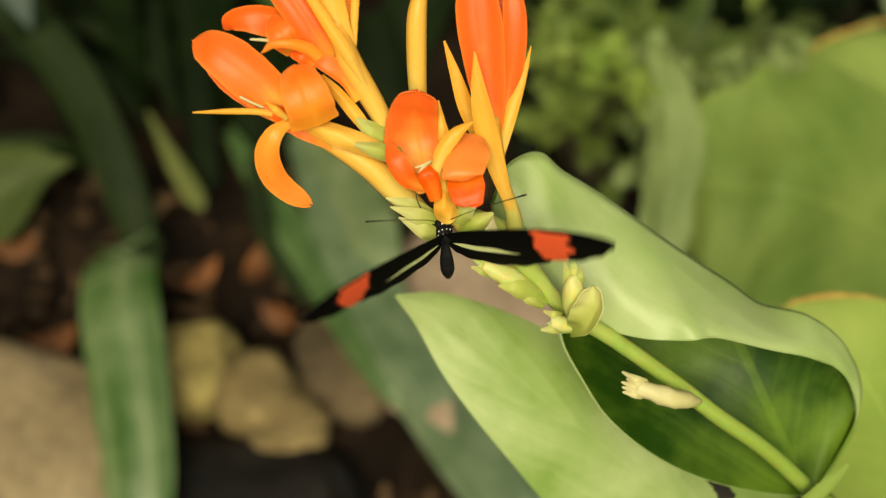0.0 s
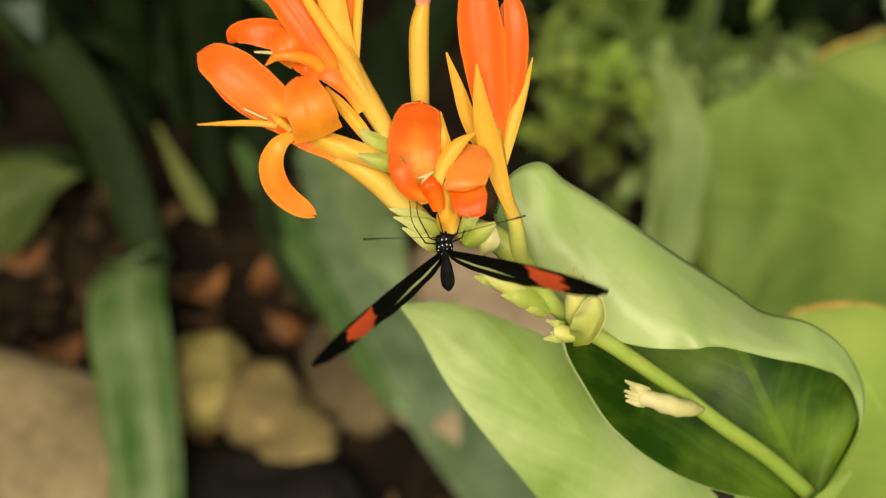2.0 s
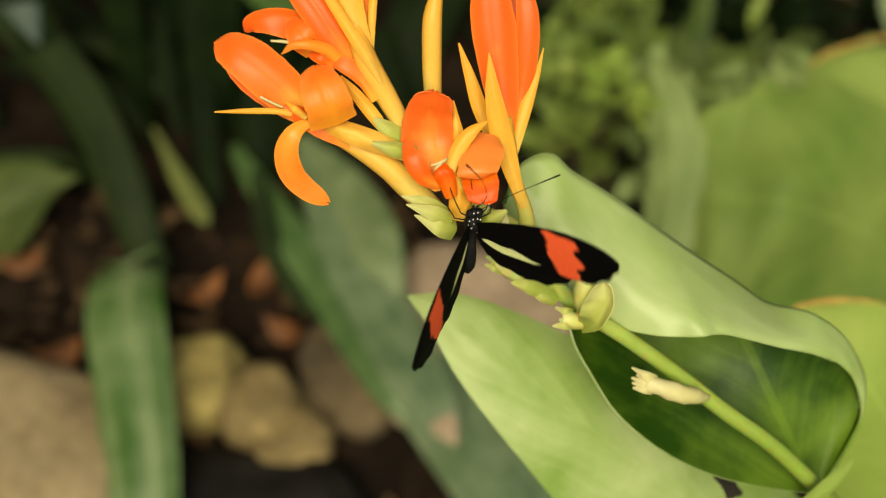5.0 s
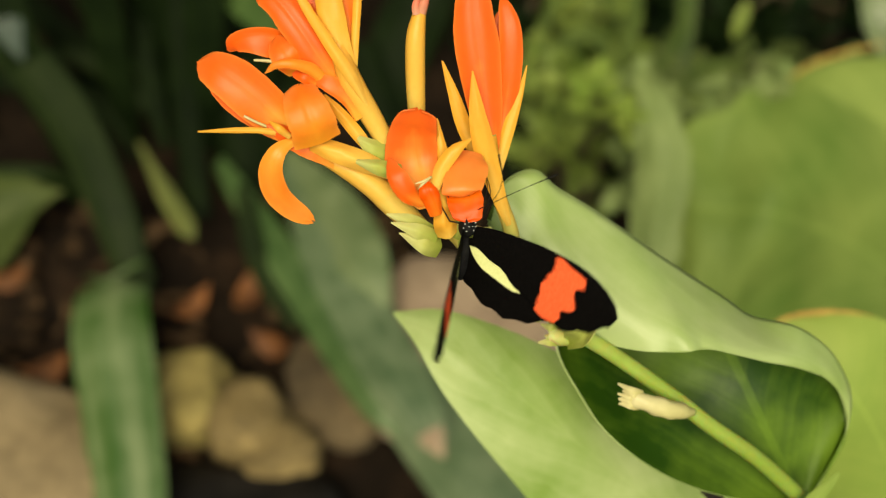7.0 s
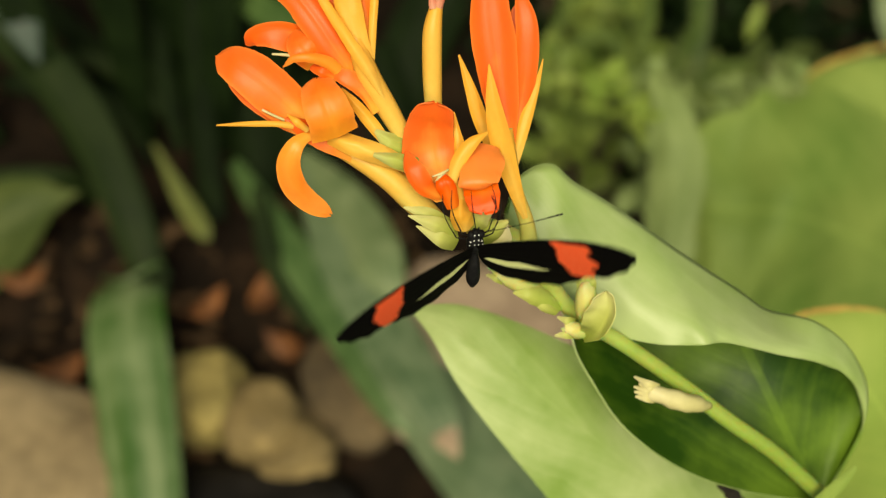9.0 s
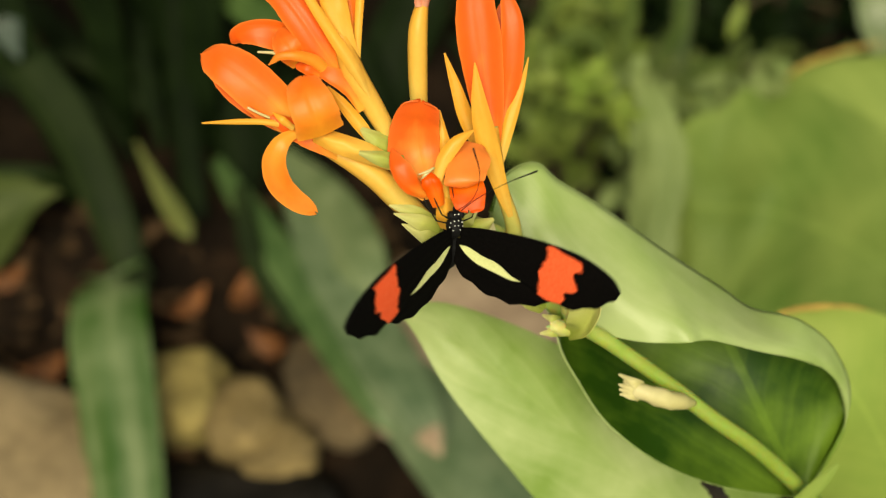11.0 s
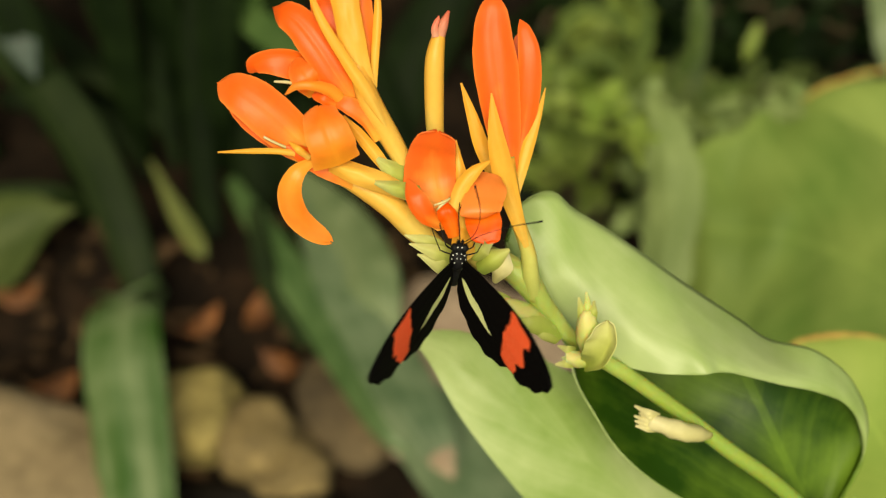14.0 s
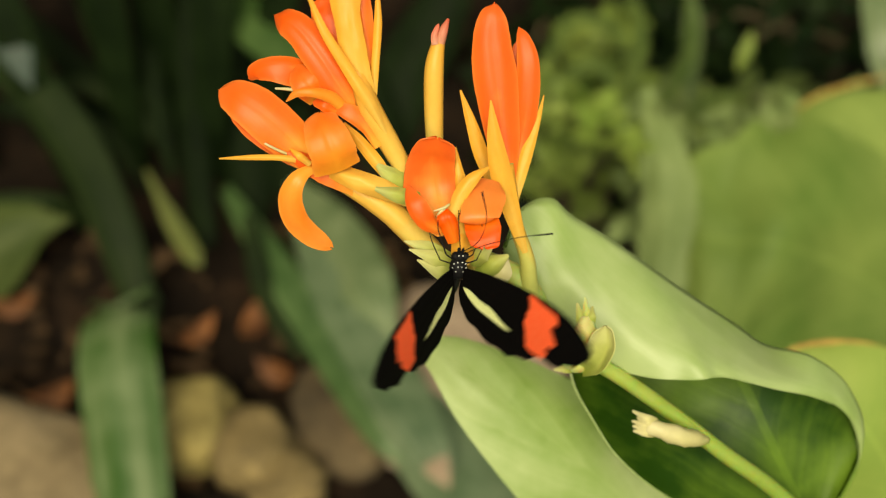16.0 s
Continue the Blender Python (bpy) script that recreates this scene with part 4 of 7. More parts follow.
stem = stalk("stem", [(307.4, 186.0, -0.8), (210.6, 160.1, 213.8), (143.4, 136.4, 356.7), (107.5, 124.1, 427.8), (85.9, 117.3, 468.5), (72.3, 120.4, 484.2), (60.9, 124.2, 492.6), (49.0, 130.1, 499.9), (37.1, 134.5, 508.0), (25.6, 138.0, 515.5), (19.0, 142.0, 522.1), (13.5, 146.6, 527.7), (7.5, 149.4, 531.0), (-0.1, 150.5, 534.3)], (6.5, 4.5, 3.2, 2.5, 2.0, 1.9, 1.9, 1.85, 1.8, 1.8, 2.1, 3.0, 2.3, 1.4), STEM_GREEN, canna, 90, 12, "pale green fleshy stem")


def rolled_leaf():
    """A broad leaf whose far half rolls over: lip, bend, hollow and near margin run along it."""
    n = 96
    lip = glide([(10.0, 158.9, 522.9), (11.7, 154.5, 519.9), (16.1, 149.0, 515.9), (23.6, 141.9, 512.2), (33.3, 136.4, 510.6), (43.3, 132.9, 511.6), (52.6, 131.8, 513.1), (58.5, 133.3, 511.6), (70.6, 133.7, 506.0), (85.9, 135.6, 496.7), (94.2, 134.5, 486.1), (96.2, 129.2, 476.4), (87.7, 117.6, 464.4)], n)
    bend = glide([(10.2, 158.4, 524.9), (12.5, 166.0, 526.4), (16.7, 170.1, 526.7), (21.2, 171.1, 526.1), (25.8, 169.3, 522.3), (34.4, 166.4, 517.7), (49.1, 160.1, 509.5), (64.1, 154.3, 501.5), (71.8, 151.4, 496.9), (82.5, 148.1, 496.9), (92.7, 143.3, 489.7), (97.9, 134.7, 477.7), (88.4, 117.6, 463.8)], n)
    edge = glide([(10.9, 160.5, 519.1), (15.2, 155.4, 513.1), (19.8, 150.3, 507.1), (23.8, 146.1, 502.9), (25.5, 142.4, 500.4), (27.1, 138.2, 497.4), (30.7, 132.9, 493.8), (36.2, 126.1, 489.0), (44.1, 120.9, 484.0), (53.4, 117.0, 479.9), (64.2, 115.0, 475.9), (77.3, 115.5, 469.9), (87.0, 116.9, 464.6)], n)
    m = 27
    grid = np.zeros((n, m, 3))
    view = np.array(VIEW)
    for i in range(n):
        f = i / (n - 1)
        swell = math.sin(math.pi * f) ** 0.6
        for j in range(m):
            if j <= 13:
                s = j / 13
                p = lip[i] * (1 - s) + bend[i] * s
                crinkle = math.sin(f * 64 + s * 5 + 3 * noise.noise((f * 9, s * 2, 0.7))) * (1 - s) ** 1.5 * max(0.0, math.sin(math.pi * f * 0.95)) ** 2
                p = p + view * (swell * (4.76 - 4.4 * (1 - s) ** 2 - 1.8 * (1 - s) ** 6) + 0.34 * crinkle + 0.42 * swell * math.sin(math.pi * s) * noise.noise((f * 11 + s * 4, s * 1.6 - f * 2, 2.4)))
            else:
                s = (j - 13) / 13
                p = bend[i] * (1 - s) + edge[i] * s
                p = p + view * (4.76 * swell * (1 - s) ** 3) - view * (11.0 * swell * math.sin(math.pi * s) ** 0.8 + 0.3 * math.sin(f * 75 - abs(s - 0.62) * 38) * swell * math.sin(math.pi * s))
            q = Vector(p) * 0.035
            grid[i, j] = (p + view * (1.2 * noise.noise(q) + 0.5 * noise.noise(q * 3) + 0.16 * noise.noise(q * 8))) * 0.001
    # the hollow side has its own map: along the midrib and off to both sides of it
    a, b = np.array((69.2, 147.3, 484.5)), np.array((85.8, 121.2, 461.4))
    way = (b - a) / np.linalg.norm(b - a)
    off = np.cross(way, view)
    under = np.zeros((n, m, 2))
    nearest = {}
    for i in range(n):
        for j in range(m):
            d = grid[i, j] * 1000 - a
            under[i, j] = 1.0 - float(d @ way) / 45.0, 0.5 + float(d @ off) / 90.0
            k = int(round(float(d @ way) / 3.0))
            if j > 15 and 0 <= k <= 10 and abs(d @ off) < nearest.get(k, (1.2,))[0]:
                nearest[k] = abs(float(d @ off)), a + way * float(d @ way) + view * float(d @ view + 0.15)
    rib = [nearest[k][1] for k in sorted(nearest)]
    return sheet_mesh(grid[:, ::-1], 0.0004, True, under[:, ::-1]), rib, grid[8:-22:4, 0] * 1000


roll_mesh, roll_rib, roll_lip = rolled_leaf()
leaf_roll = part("leaf", roll_mesh, LEAF_PALE, canna, "broad leaf, pale underside rolled over its dark green, shade-darkened hollow", True, (LEAF_DEEP,))
stalk("midrib", roll_rib, [0.22 + 0.02 * k for k in range(len(roll_rib))], RIB_GREEN, leaf_roll, 40, 8, "pale midrib")
stalk("margin", [tuple(p) for p in roll_lip], [0.16] * len(roll_lip), LEAF_PALE, leaf_roll, 120, 8, "pale thickened margin")
blade("leaf", [(137.9, 130.5, 340.7), (78.1, 125.4, 417.3), (48.0, 130.2, 449.1), (27.5, 138.1, 467.1), (9.7, 147.4, 478.7), (-2.1, 155.2, 483.1), (-12.2, 161.4, 481.5)], (17.0, 42.5, 42.5, 34.0, 23.4, 12.7, 0.8), LEAF_FRESH, canna, Vector((0.1, -0.45, 0.9)), 0.18, (-6, 4), 0.5, 0.05, 40, 17, 0.01, 0.0, "broad fresh green leaf with a pointed tip")


def flower(name, spine, radii, material, label):
    return stalk(name, spine, radii, material, canna, 22, 12, label)


# the open flower that leans over
f1 = flower("flower", [(-2.8, 146.3, 537.8), (-8.1, 148.5, 540.7), (-14.4, 151.9, 545.8), (-22.5, 155.3, 549.5), (-29.5, 157.7, 551.3)], (1.0, 2.6, 2.6, 1.9, 1.3), GOLD, "open orange flower with a golden tube and drooping petals")
petal([(-28.6, 157.3, 553.4), (-33.6, 160.2, 558.0), (-39.1, 163.1, 562.6), (-44.2, 165.9, 564.7), (-49.1, 169.2, 563.4)], (2.5, 4.5, 5.0, 4.3, 2.7), (2.0, 4.1, 4.5, 3.9, 2.3), ORANGE, f1, VIEW, 0.2, 0.03, (0, 10), 0.25, 0.05)
petal([(-29.7, 159.1, 550.9), (-35.0, 161.2, 553.7), (-41.7, 164.9, 556.5), (-47.5, 169.8, 557.6)], (1.4, 2.5, 2.7, 1.6), (1.8, 3.0, 2.7, 1.6), SCARLET, f1, VIEW, 0.3, 0.0, (10, 10))
petal([(-24.2, 153.4, 556.7), (-25.2, 154.0, 562.1), (-26.9, 157.6, 564.7), (-28.5, 163.0, 563.8)], (4.9, 4.6, 4.2, 3.0), (4.6, 4.6, 3.9, 3.0), FRONT, f1, Vector((0.05, -0.5, 0.86)), 0.16, 0.07, (0, 0), 0.2, 0.05)
petal([(-28.5, 156.1, 553.7), (-31.8, 156.4, 556.4), (-34.9, 157.7, 557.4)], (1.4, 1.6, 0.6), (1.6, 1.8, 0.6), SCARLET, f1, VIEW, 0.5)
petal([(-30.0, 155.1, 556.7), (-32.0, 155.2, 559.3), (-34.1, 157.1, 559.4)], (0.6, 0.8, 0.2), (0.6, 0.7, 0.2), YELLOW, f1, VIEW, 0.5)
petal([(-27.0, 155.9, 554.8), (-30.3, 154.8, 555.3), (-32.7, 152.5, 554.8), (-34.1, 150.3, 551.9), (-33.4, 148.2, 547.9), (-30.7, 146.9, 544.4), (-26.2, 145.8, 541.2)], (0.7, 1.0, 1.7, 2.3, 2.5, 2.3, 1.7), (0.7, 1.1, 2.0, 2.5, 2.6, 2.2, 1.6), AMBER, f1, VIEW, 0.22, 0.04, (0, 0), 0.5, 0.04)
blade("sepal", [(-29.1, 157.4, 554.8), (-35.6, 156.1, 557.6), (-41.1, 155.5, 558.4), (-47.9, 154.6, 559.0)], (1.6, 1.2, 1.1, 0.3), YELLOW, f1, VIEW, 0.5, (0, 0), 0.4)
blade("sepal", [(-13.9, 155.0, 551.6), (-17.3, 157.9, 555.0), (-20.7, 160.6, 558.2), (-23.6, 163.3, 560.2)], (1.9, 2.7, 2.2, 0.5), YELLOW, f1, VIEW, 0.5, (0, 0), 0.4)
blade("sepal", [(-9.1, 150.9, 549.9), (-15.3, 151.8, 553.1), (-20.9, 152.7, 555.1), (-26.1, 155.0, 555.5)], (2.5, 4.1, 4.3, 3.4), GOLD, f1, VIEW, 0.8, (0, 0), 0.4)
stalk("stamen", [(-33.6, 157.6, 556.2), (-36.9, 158.1, 557.8), (-39.2, 158.4, 559.3)], (0.3, 0.3, 0.25), CREAM, f1, 8, 6, "thin cream stamen")
blade("bract", [(-8.0, 151.0, 551.3), (-12.4, 150.3, 553.3), (-17.1, 151.3, 554.0)], (2.7, 3.2, 0.9), GREEN_BRACT, f1, VIEW, 0.8, (0, 0), 0.5)
blade("petal", [(-20.1, 153.4, 549.4), (-24.6, 154.3, 552.5), (-28.5, 155.2, 554.5), (-31.4, 157.6, 555.0)], (1.8, 3.4, 3.9, 4.6), ORANGE, f1, VIEW, 0.22, (0, 0), 0.25)

# the tall flower whose petals part to one side
f2 = flower("flower", [(-8.1, 155.5, 545.9), (-11.2, 157.8, 551.4), (-14.4, 161.1, 556.3), (-18.2, 164.6, 562.6), (-20.9, 169.3, 569.8)], (1.3, 1.8, 2.2, 2.4, 1.6), GOLD, "tall orange flower with a golden tube")
petal([(-18.7, 163.5, 559.2), (-23.7, 166.4, 566.3), (-28.0, 170.4, 571.7), (-31.8, 174.3, 574.6), (-34.9, 177.0, 575.3), (-37.5, 179.8, 573.7)], (2.0, 3.4, 3.4, 3.2, 3.0, 1.7), (2.3, 3.9, 3.9, 3.4, 2.7, 1.4), SCARLET, f2, VIEW, 0.28, 0.07, (0, 0), 0.5)
petal([(-27.6, 170.8, 563.3), (-32.7, 171.2, 567.4), (-37.4, 171.0, 568.5), (-41.3, 170.8, 567.1), (-43.0, 170.9, 564.7)], (2.0, 3.9, 3.4, 2.0, 0.9), (1.6, 2.0, 2.0, 1.8, 0.9), SCARLET, f2, VIEW, 0.2, 0.0, (0, 0), 0.3, 0.05)
petal([(-28.3, 166.3, 563.7), (-29.8, 166.2, 567.4), (-31.5, 168.2, 568.8), (-32.7, 171.2, 568.6)], (2.3, 3.4, 3.1, 1.8), (1.8, 2.5, 2.5, 1.6), ORANGE, f2, VIEW, 0.2, 0.05, (0, 0), 0.1, 0.06)
petal([(-23.3, 163.9, 563.1), (-25.8, 163.8, 566.8), (-29.0, 163.3, 569.0), (-32.3, 163.2, 568.9), (-34.5, 162.5, 567.1)], (0.9, 1.1, 1.0, 0.9, 0.3), (1.4, 1.4, 0.9, 0.7, 0.2), AMBER, f2, VIEW, 0.5, 0.0, (0, 0), 0.2)
petal([(-24.4, 163.1, 562.6), (-27.0, 163.2, 565.1), (-29.6, 164.6, 564.9)], (0.7, 1.1, 0.7), (0.9, 1.6, 0.9), SCARLET, f2, VIEW, 0.4)
petal([(-16.8, 159.2, 557.2), (-19.3, 161.2, 561.1), (-23.0, 162.6, 563.5), (-26.2, 164.4, 563.5)], (0.6, 1.0, 1.0, 0.5), (2.3, 3.0, 2.3, 0.9), ORANGE, f2, VIEW, 0.2, 0.03, (0, 0), 0.2)
blade("petal", [(-18.2, 164.4, 563.7), (-20.7, 168.7, 571.9), (-22.3, 173.5, 577.9), (-23.2, 179.8, 583.8)], (3.1, 4.9, 5.3, 6.7), YELLOW, f2, VIEW, 0.28, (0, 0), 0.25)
blade("sepal", [(-14.5, 160.4, 558.8), (-18.3, 162.8, 566.9), (-22.8, 166.8, 573.0), (-27.0, 171.1, 578.6), (-30.3, 177.2, 583.1)], (0.4, 2.4, 2.2, 1.7, 0.6), YELLOW, f2, VIEW, 0.5, (0, 0), 0.4)
blade("petal", [(-23.6, 170.8, 563.4), (-24.5, 175.9, 571.0), (-27.4, 180.5, 574.3), (-29.8, 182.6, 574.7)], (4.5, 7.5, 6.8, 4.8), SCARLET, f2, VIEW, 0.17, (0, 0), 0.25)
blade("petal", [(-18.3, 167.6, 563.5), (-19.0, 173.6, 571.7), (-20.0, 179.3, 578.4), (-20.5, 183.8, 581.7)], (1.8, 3.8, 4.0, 4.5), ORANGE, f2, VIEW, 0.22, (0, 0), 0.25)
blade("sepal", [(-17.7, 165.0, 562.9), (-17.1, 170.2, 570.4), (-16.6, 175.7, 575.8), (-16.7, 181.1, 579.8)], (1.3, 1.6, 1.6, 0.6), YELLOW, f2, VIEW, 0.5, (0, 0), 0.4)
stalk("stamen", [(-30.6, 166.5, 565.2), (-33.9, 166.4, 566.4), (-36.9, 165.8, 567.3)], (0.3, 0.35, 0.2), CREAM, f2, 8, 6, "thin cream stamen")
blade("bract", [(-9.2, 154.1, 548.6), (-12.6, 154.3, 552.5), (-16.8, 156.4, 555.3)], (2.8, 5.0, 0.9), GREEN_BRACT, f2, VIEW, 0.6, (0, 0), 0.5)

# the closed bud
f3 = flower("flower_bud", [(-4.6, 161.3, 542.7), (-5.3, 166.0, 549.9), (-5.6, 170.6, 557.1), (-5.5, 175.1, 564.1), (-4.6, 178.8, 568.1)], (1.5, 1.8, 2.05, 2.0, 1.3), GOLD, "slender golden bud with a wilted pink tip")
stalk("tip", [(-4.6, 178.1, 567.5), (-3.7, 179.6, 569.9), (-2.7, 181.6, 571.4)], (1.2, 1.0, 0.3), PINK, f3, 12, 8, "wilted pink tip")
blade("petal", [(-5.3, 177.0, 568.6), (-5.5, 178.2, 570.2), (-4.6, 180.1, 571.5)], (1.5, 1.3, 0.7), PINK, f3, VIEW, 0.4, (0, 0), 0.3, 0.04, 10, 7)

# the upright flower
f4 = flower("flower", [(16.0, 143.1, 524.9), (14.9, 145.7, 529.6), (14.2, 148.7, 534.6), (11.6, 152.6, 541.3), (10.3, 156.6, 546.7), (9.7, 160.0, 551.7)], (1.5, 1.9, 1.6, 1.5, 1.6, 1.2), GOLD_GREEN, "upright orange flower with pointed golden sepals")
petal([(10.4, 155.4, 546.9), (8.9, 162.9, 555.0), (7.3, 170.1, 564.0), (6.2, 175.3, 570.3), (6.2, 179.1, 574.3), (6.6, 182.0, 575.3)], (0.8, 3.4, 4.5, 4.1, 3.0, 1.4), (0.8, 3.2, 4.3, 3.9, 2.7, 1.4), SCARLET, f4, VIEW, 0.3, 0.04, (0, 0), 0.4)
petal([(10.9, 156.7, 545.4), (12.4, 163.4, 552.8), (13.6, 169.0, 560.7), (13.8, 174.0, 566.9), (12.7, 177.9, 569.7), (11.6, 180.5, 570.4)], (0.7, 2.0, 2.5, 2.5, 1.7, 0.5), (0.6, 2.0, 2.3, 2.0, 1.3, 0.3), SCARLET, f4, VIEW, 0.3)
blade("petal", [(10.8, 158.5, 544.3), (11.4, 166.7, 552.9), (11.6, 173.8, 560.6), (11.8, 180.5, 566.8)], (1.6, 4.7, 4.2, 2.9), SCARLET, f4, VIEW, 0.22, (0, 0), 0.25)
blade("sepal", [(13.8, 147.9, 537.1), (11.6, 150.0, 543.7), (8.6, 154.6, 552.7), (6.8, 159.0, 559.7), (5.8, 164.2, 566.0)], (1.1, 3.0, 4.5, 3.2, 0.3), YELLOW, f4, VIEW, 0.3, (0, 0), 0.4)
blade("sepal", [(9.6, 156.7, 541.8), (4.7, 162.9, 550.1), (2.3, 167.2, 555.7), (-0.1, 172.1, 560.6)], (2.3, 3.2, 2.3, 0.4), YELLOW, f4, VIEW, 0.3, (0, 0), 0.4)
blade("sepal", [(11.0, 154.9, 544.1), (13.4, 161.6, 551.6), (15.6, 166.6, 556.5), (17.0, 170.7, 560.8)], (1.6, 2.6, 1.4, 0.2), YELLOW, f4, VIEW, 0.3, (0, 0), 0.4)

# the flower on which the butterfly feeds
f5 = flower("flower", [(4.3, 144.5, 535.3), (1.3, 145.5, 541.0), (-0.3, 146.3, 546.5), (-1.7, 147.8, 550.2)], (1.6, 1.9, 1.9, 1.4), GOLD, "orange-red flower with a hooded upper petal")
petal([(-2.4, 144.8, 547.8), (-4.0, 149.3, 548.6), (-5.3, 154.0, 550.8), (-5.6, 156.5, 555.2), (-5.2, 157.1, 559.4), (-4.7, 157.7, 562.3)], (2.3, 5.7, 6.4, 5.7, 4.5, 3.0), (1.6, 3.2, 4.1, 4.3, 4.1, 3.4), HOOD, f5, Vector((0.12, -0.5, 0.85)), -0.2, -0.03, (0, 0), 0.1, 0.03)
petal([(-3.5, 144.5, 548.9), (-6.8, 144.1, 552.3), (-9.4, 146.4, 555.2), (-10.6, 150.7, 555.9)], (0.8, 1.7, 1.6, 0.7), (1.0, 2.3, 2.3, 0.7), SCARLET, f5, VIEW, 0.35, 0.0, (0, -14))
petal([(-1.0, 142.7, 547.5), (-2.0, 143.9, 550.9), (-2.9, 145.0, 552.9), (-3.3, 147.1, 553.2)], (1.4, 1.9, 1.9, 1.1), (1.1, 1.8, 1.7, 1.0), LIP, f5, VIEW, 0.4, 0.1, (0, 0), 0.4, 0.1)
petal([(3.7, 148.1, 550.2), (4.3, 145.1, 550.5), (4.7, 142.5, 549.8), (4.7, 140.7, 548.5)], (3.0, 3.6, 3.2, 2.7), (3.0, 3.5, 3.2, 2.5), LIP, f5, VIEW, -0.1, 0.0, (0, 0), 0.25, 0.06)
petal([(5.3, 154.4, 553.6), (4.7, 150.7, 554.6), (3.9, 147.1, 554.5), (3.7, 144.4, 553.7), (3.8, 143.8, 552.1)], (2.7, 4.5, 4.5, 3.9, 2.7), (1.8, 2.7, 3.4, 3.9, 3.4), PEACH, f5, VIEW, 0.16, 0.0, (0, 0), 0.1, 0.04)
blade("sepal", [(-1.7, 146.1, 551.4), (-0.1, 148.8, 555.2), (2.5, 151.2, 557.6), (5.6, 153.6, 558.1)], (2.0, 2.9, 2.5, 0.4), YELLOW, f5, VIEW, 0.5, (0, 0), 0.4)
blade("sepal", [(0.6, 152.5, 549.8), (-0.4, 155.5, 553.3), (-1.1, 160.1, 556.7)], (3.4, 2.5, 0.3), YELLOW, f5, VIEW, 0.5, (0, 0), 0.4)
stalk("stamen", [(-2.2, 147.3, 554.1), (-3.4, 146.4, 554.1), (-5.3, 145.9, 553.7)], (0.25, 0.3, 0.15), CREAM, f5, 10, 6, "cream forked stamen")
stalk("stamen", [(-4.8, 145.9, 551.9), (-4.1, 146.0, 553.2), (-2.8, 146.9, 553.8)], (0.12, 0.3, 0.25), CREAM, f5, 10, 6, "cream forked stamen")
blade("sepal", [(1.6, 141.4, 541.7), (0.4, 142.5, 545.0), (-0.3, 144.6, 547.8)], (4.5, 4.3, 2.3), YELLOW, f5, VIEW, 0.8, (0, 0), 0.4)

# bracts and young fruits round the flower bases
def bract(spine, widths, material=PALE_BRACT, cup=0.7, label=""):
    return blade("bract", spine, widths, material, canna, VIEW, cup, (0, 0), 0.5, 0.05, 16, 9, 0.0, 0.0, label)


bract([(-1.0, 143.1, 539.2), (-4.8, 142.8, 542.1), (-10.4, 144.2, 543.2)], (3.0, 3.2, 0.3), PALE_BRACT, 0.4)
bract([(-2.2, 144.8, 539.2), (-6.5, 145.3, 542.1), (-11.4, 146.5, 543.0)], (2.8, 3.0, 0.3), PALE_BRACT, 0.4)
bract([(-0.2, 142.5, 536.9), (-3.7, 141.3, 539.8), (-8.8, 143.4, 540.7)], (4.6, 3.9, 0.3), PALE_BRACT, 0.5)
bract([(2.4, 142.6, 540.0), (4.1, 143.1, 542.9), (6.6, 144.6, 544.0)], (3.0, 3.9, 0.6))
bract([(3.6, 141.3, 537.9), (6.7, 142.0, 540.9), (9.9, 143.7, 542.1)], (3.0, 4.2, 0.7), GREEN_BRACT)
bract([(7.0, 140.5, 534.7), (7.9, 140.8, 537.6), (8.9, 142.4, 539.4), (9.6, 144.7, 539.8)], (1.2, 3.9, 4.2, 0.9), CREAM, 0.5, "oval cream bract")
bract([(14.7, 143.5, 526.8), (15.7, 144.7, 528.4), (16.2, 146.4, 529.6)], (1.9, 1.7, 0.4))


def fruit(spine, radii, teeth, label, skin=None):
    """A young fruit with its withered sepals as teeth at the tip."""
    ob = stalk("young_fruit", spine, radii, skin or FRUIT, canna, 20, 12, label)
    for v in ob.data.vertices:
        q = v.co * 420
        v.co += Vector((noise.noise(q), noise.noise(q + Vector((7, 0, 0))), noise.noise(q + Vector((0, 7, 0))))) * 0.00045
    tip, before = Vector(spine[-1]), Vector(spine[-2])
    out = (tip - before).normalized()
    side = out.cross(VIEW).normalized()
    for k, (s, ln) in enumerate(teeth):
        a = tip - out * 2.2 + side * (s * radii[-1] * 0.5)
        b = tip + out * ln * 0.8 + side * (s * radii[-1] * 0.95)
        blade("sepal", [a, (a + b) * 0.5 + VIEW * (0.9 + 0.3 * k), b], (radii[-1] * 1.5, radii[-1] * 1.2, 0.5), (skin or FRUIT) if k % 2 else (skin or PALE_BRACT), ob, VIEW, 0.6, (0, 0), 0.3, 0.03, 10, 7)
    return ob


petal([(22.0, 137.6, 518.3), (18.5, 137.4, 521.9), (14.8, 137.4, 524.4), (11.3, 138.2, 523.8)], (1.0, 1.9, 1.7, 0.4), (1.0, 2.1, 2.1, 0.5), GREEN_BRACT, canna, VIEW, 0.5, 0.0, (0, 0), 0.0, 0.08, 24, 13, "pale green bract round a young fruit", "bract")
fruit([(20.0, 138.9, 519.3), (16.2, 139.7, 522.3), (11.9, 140.8, 524.4), (8.1, 142.3, 525.4)], (1.3, 2.0, 2.0, 1.5), [(-1, 2.4), (0.2, 3.0), (1, 3.4)], "pale green young fruit with toothed tip")
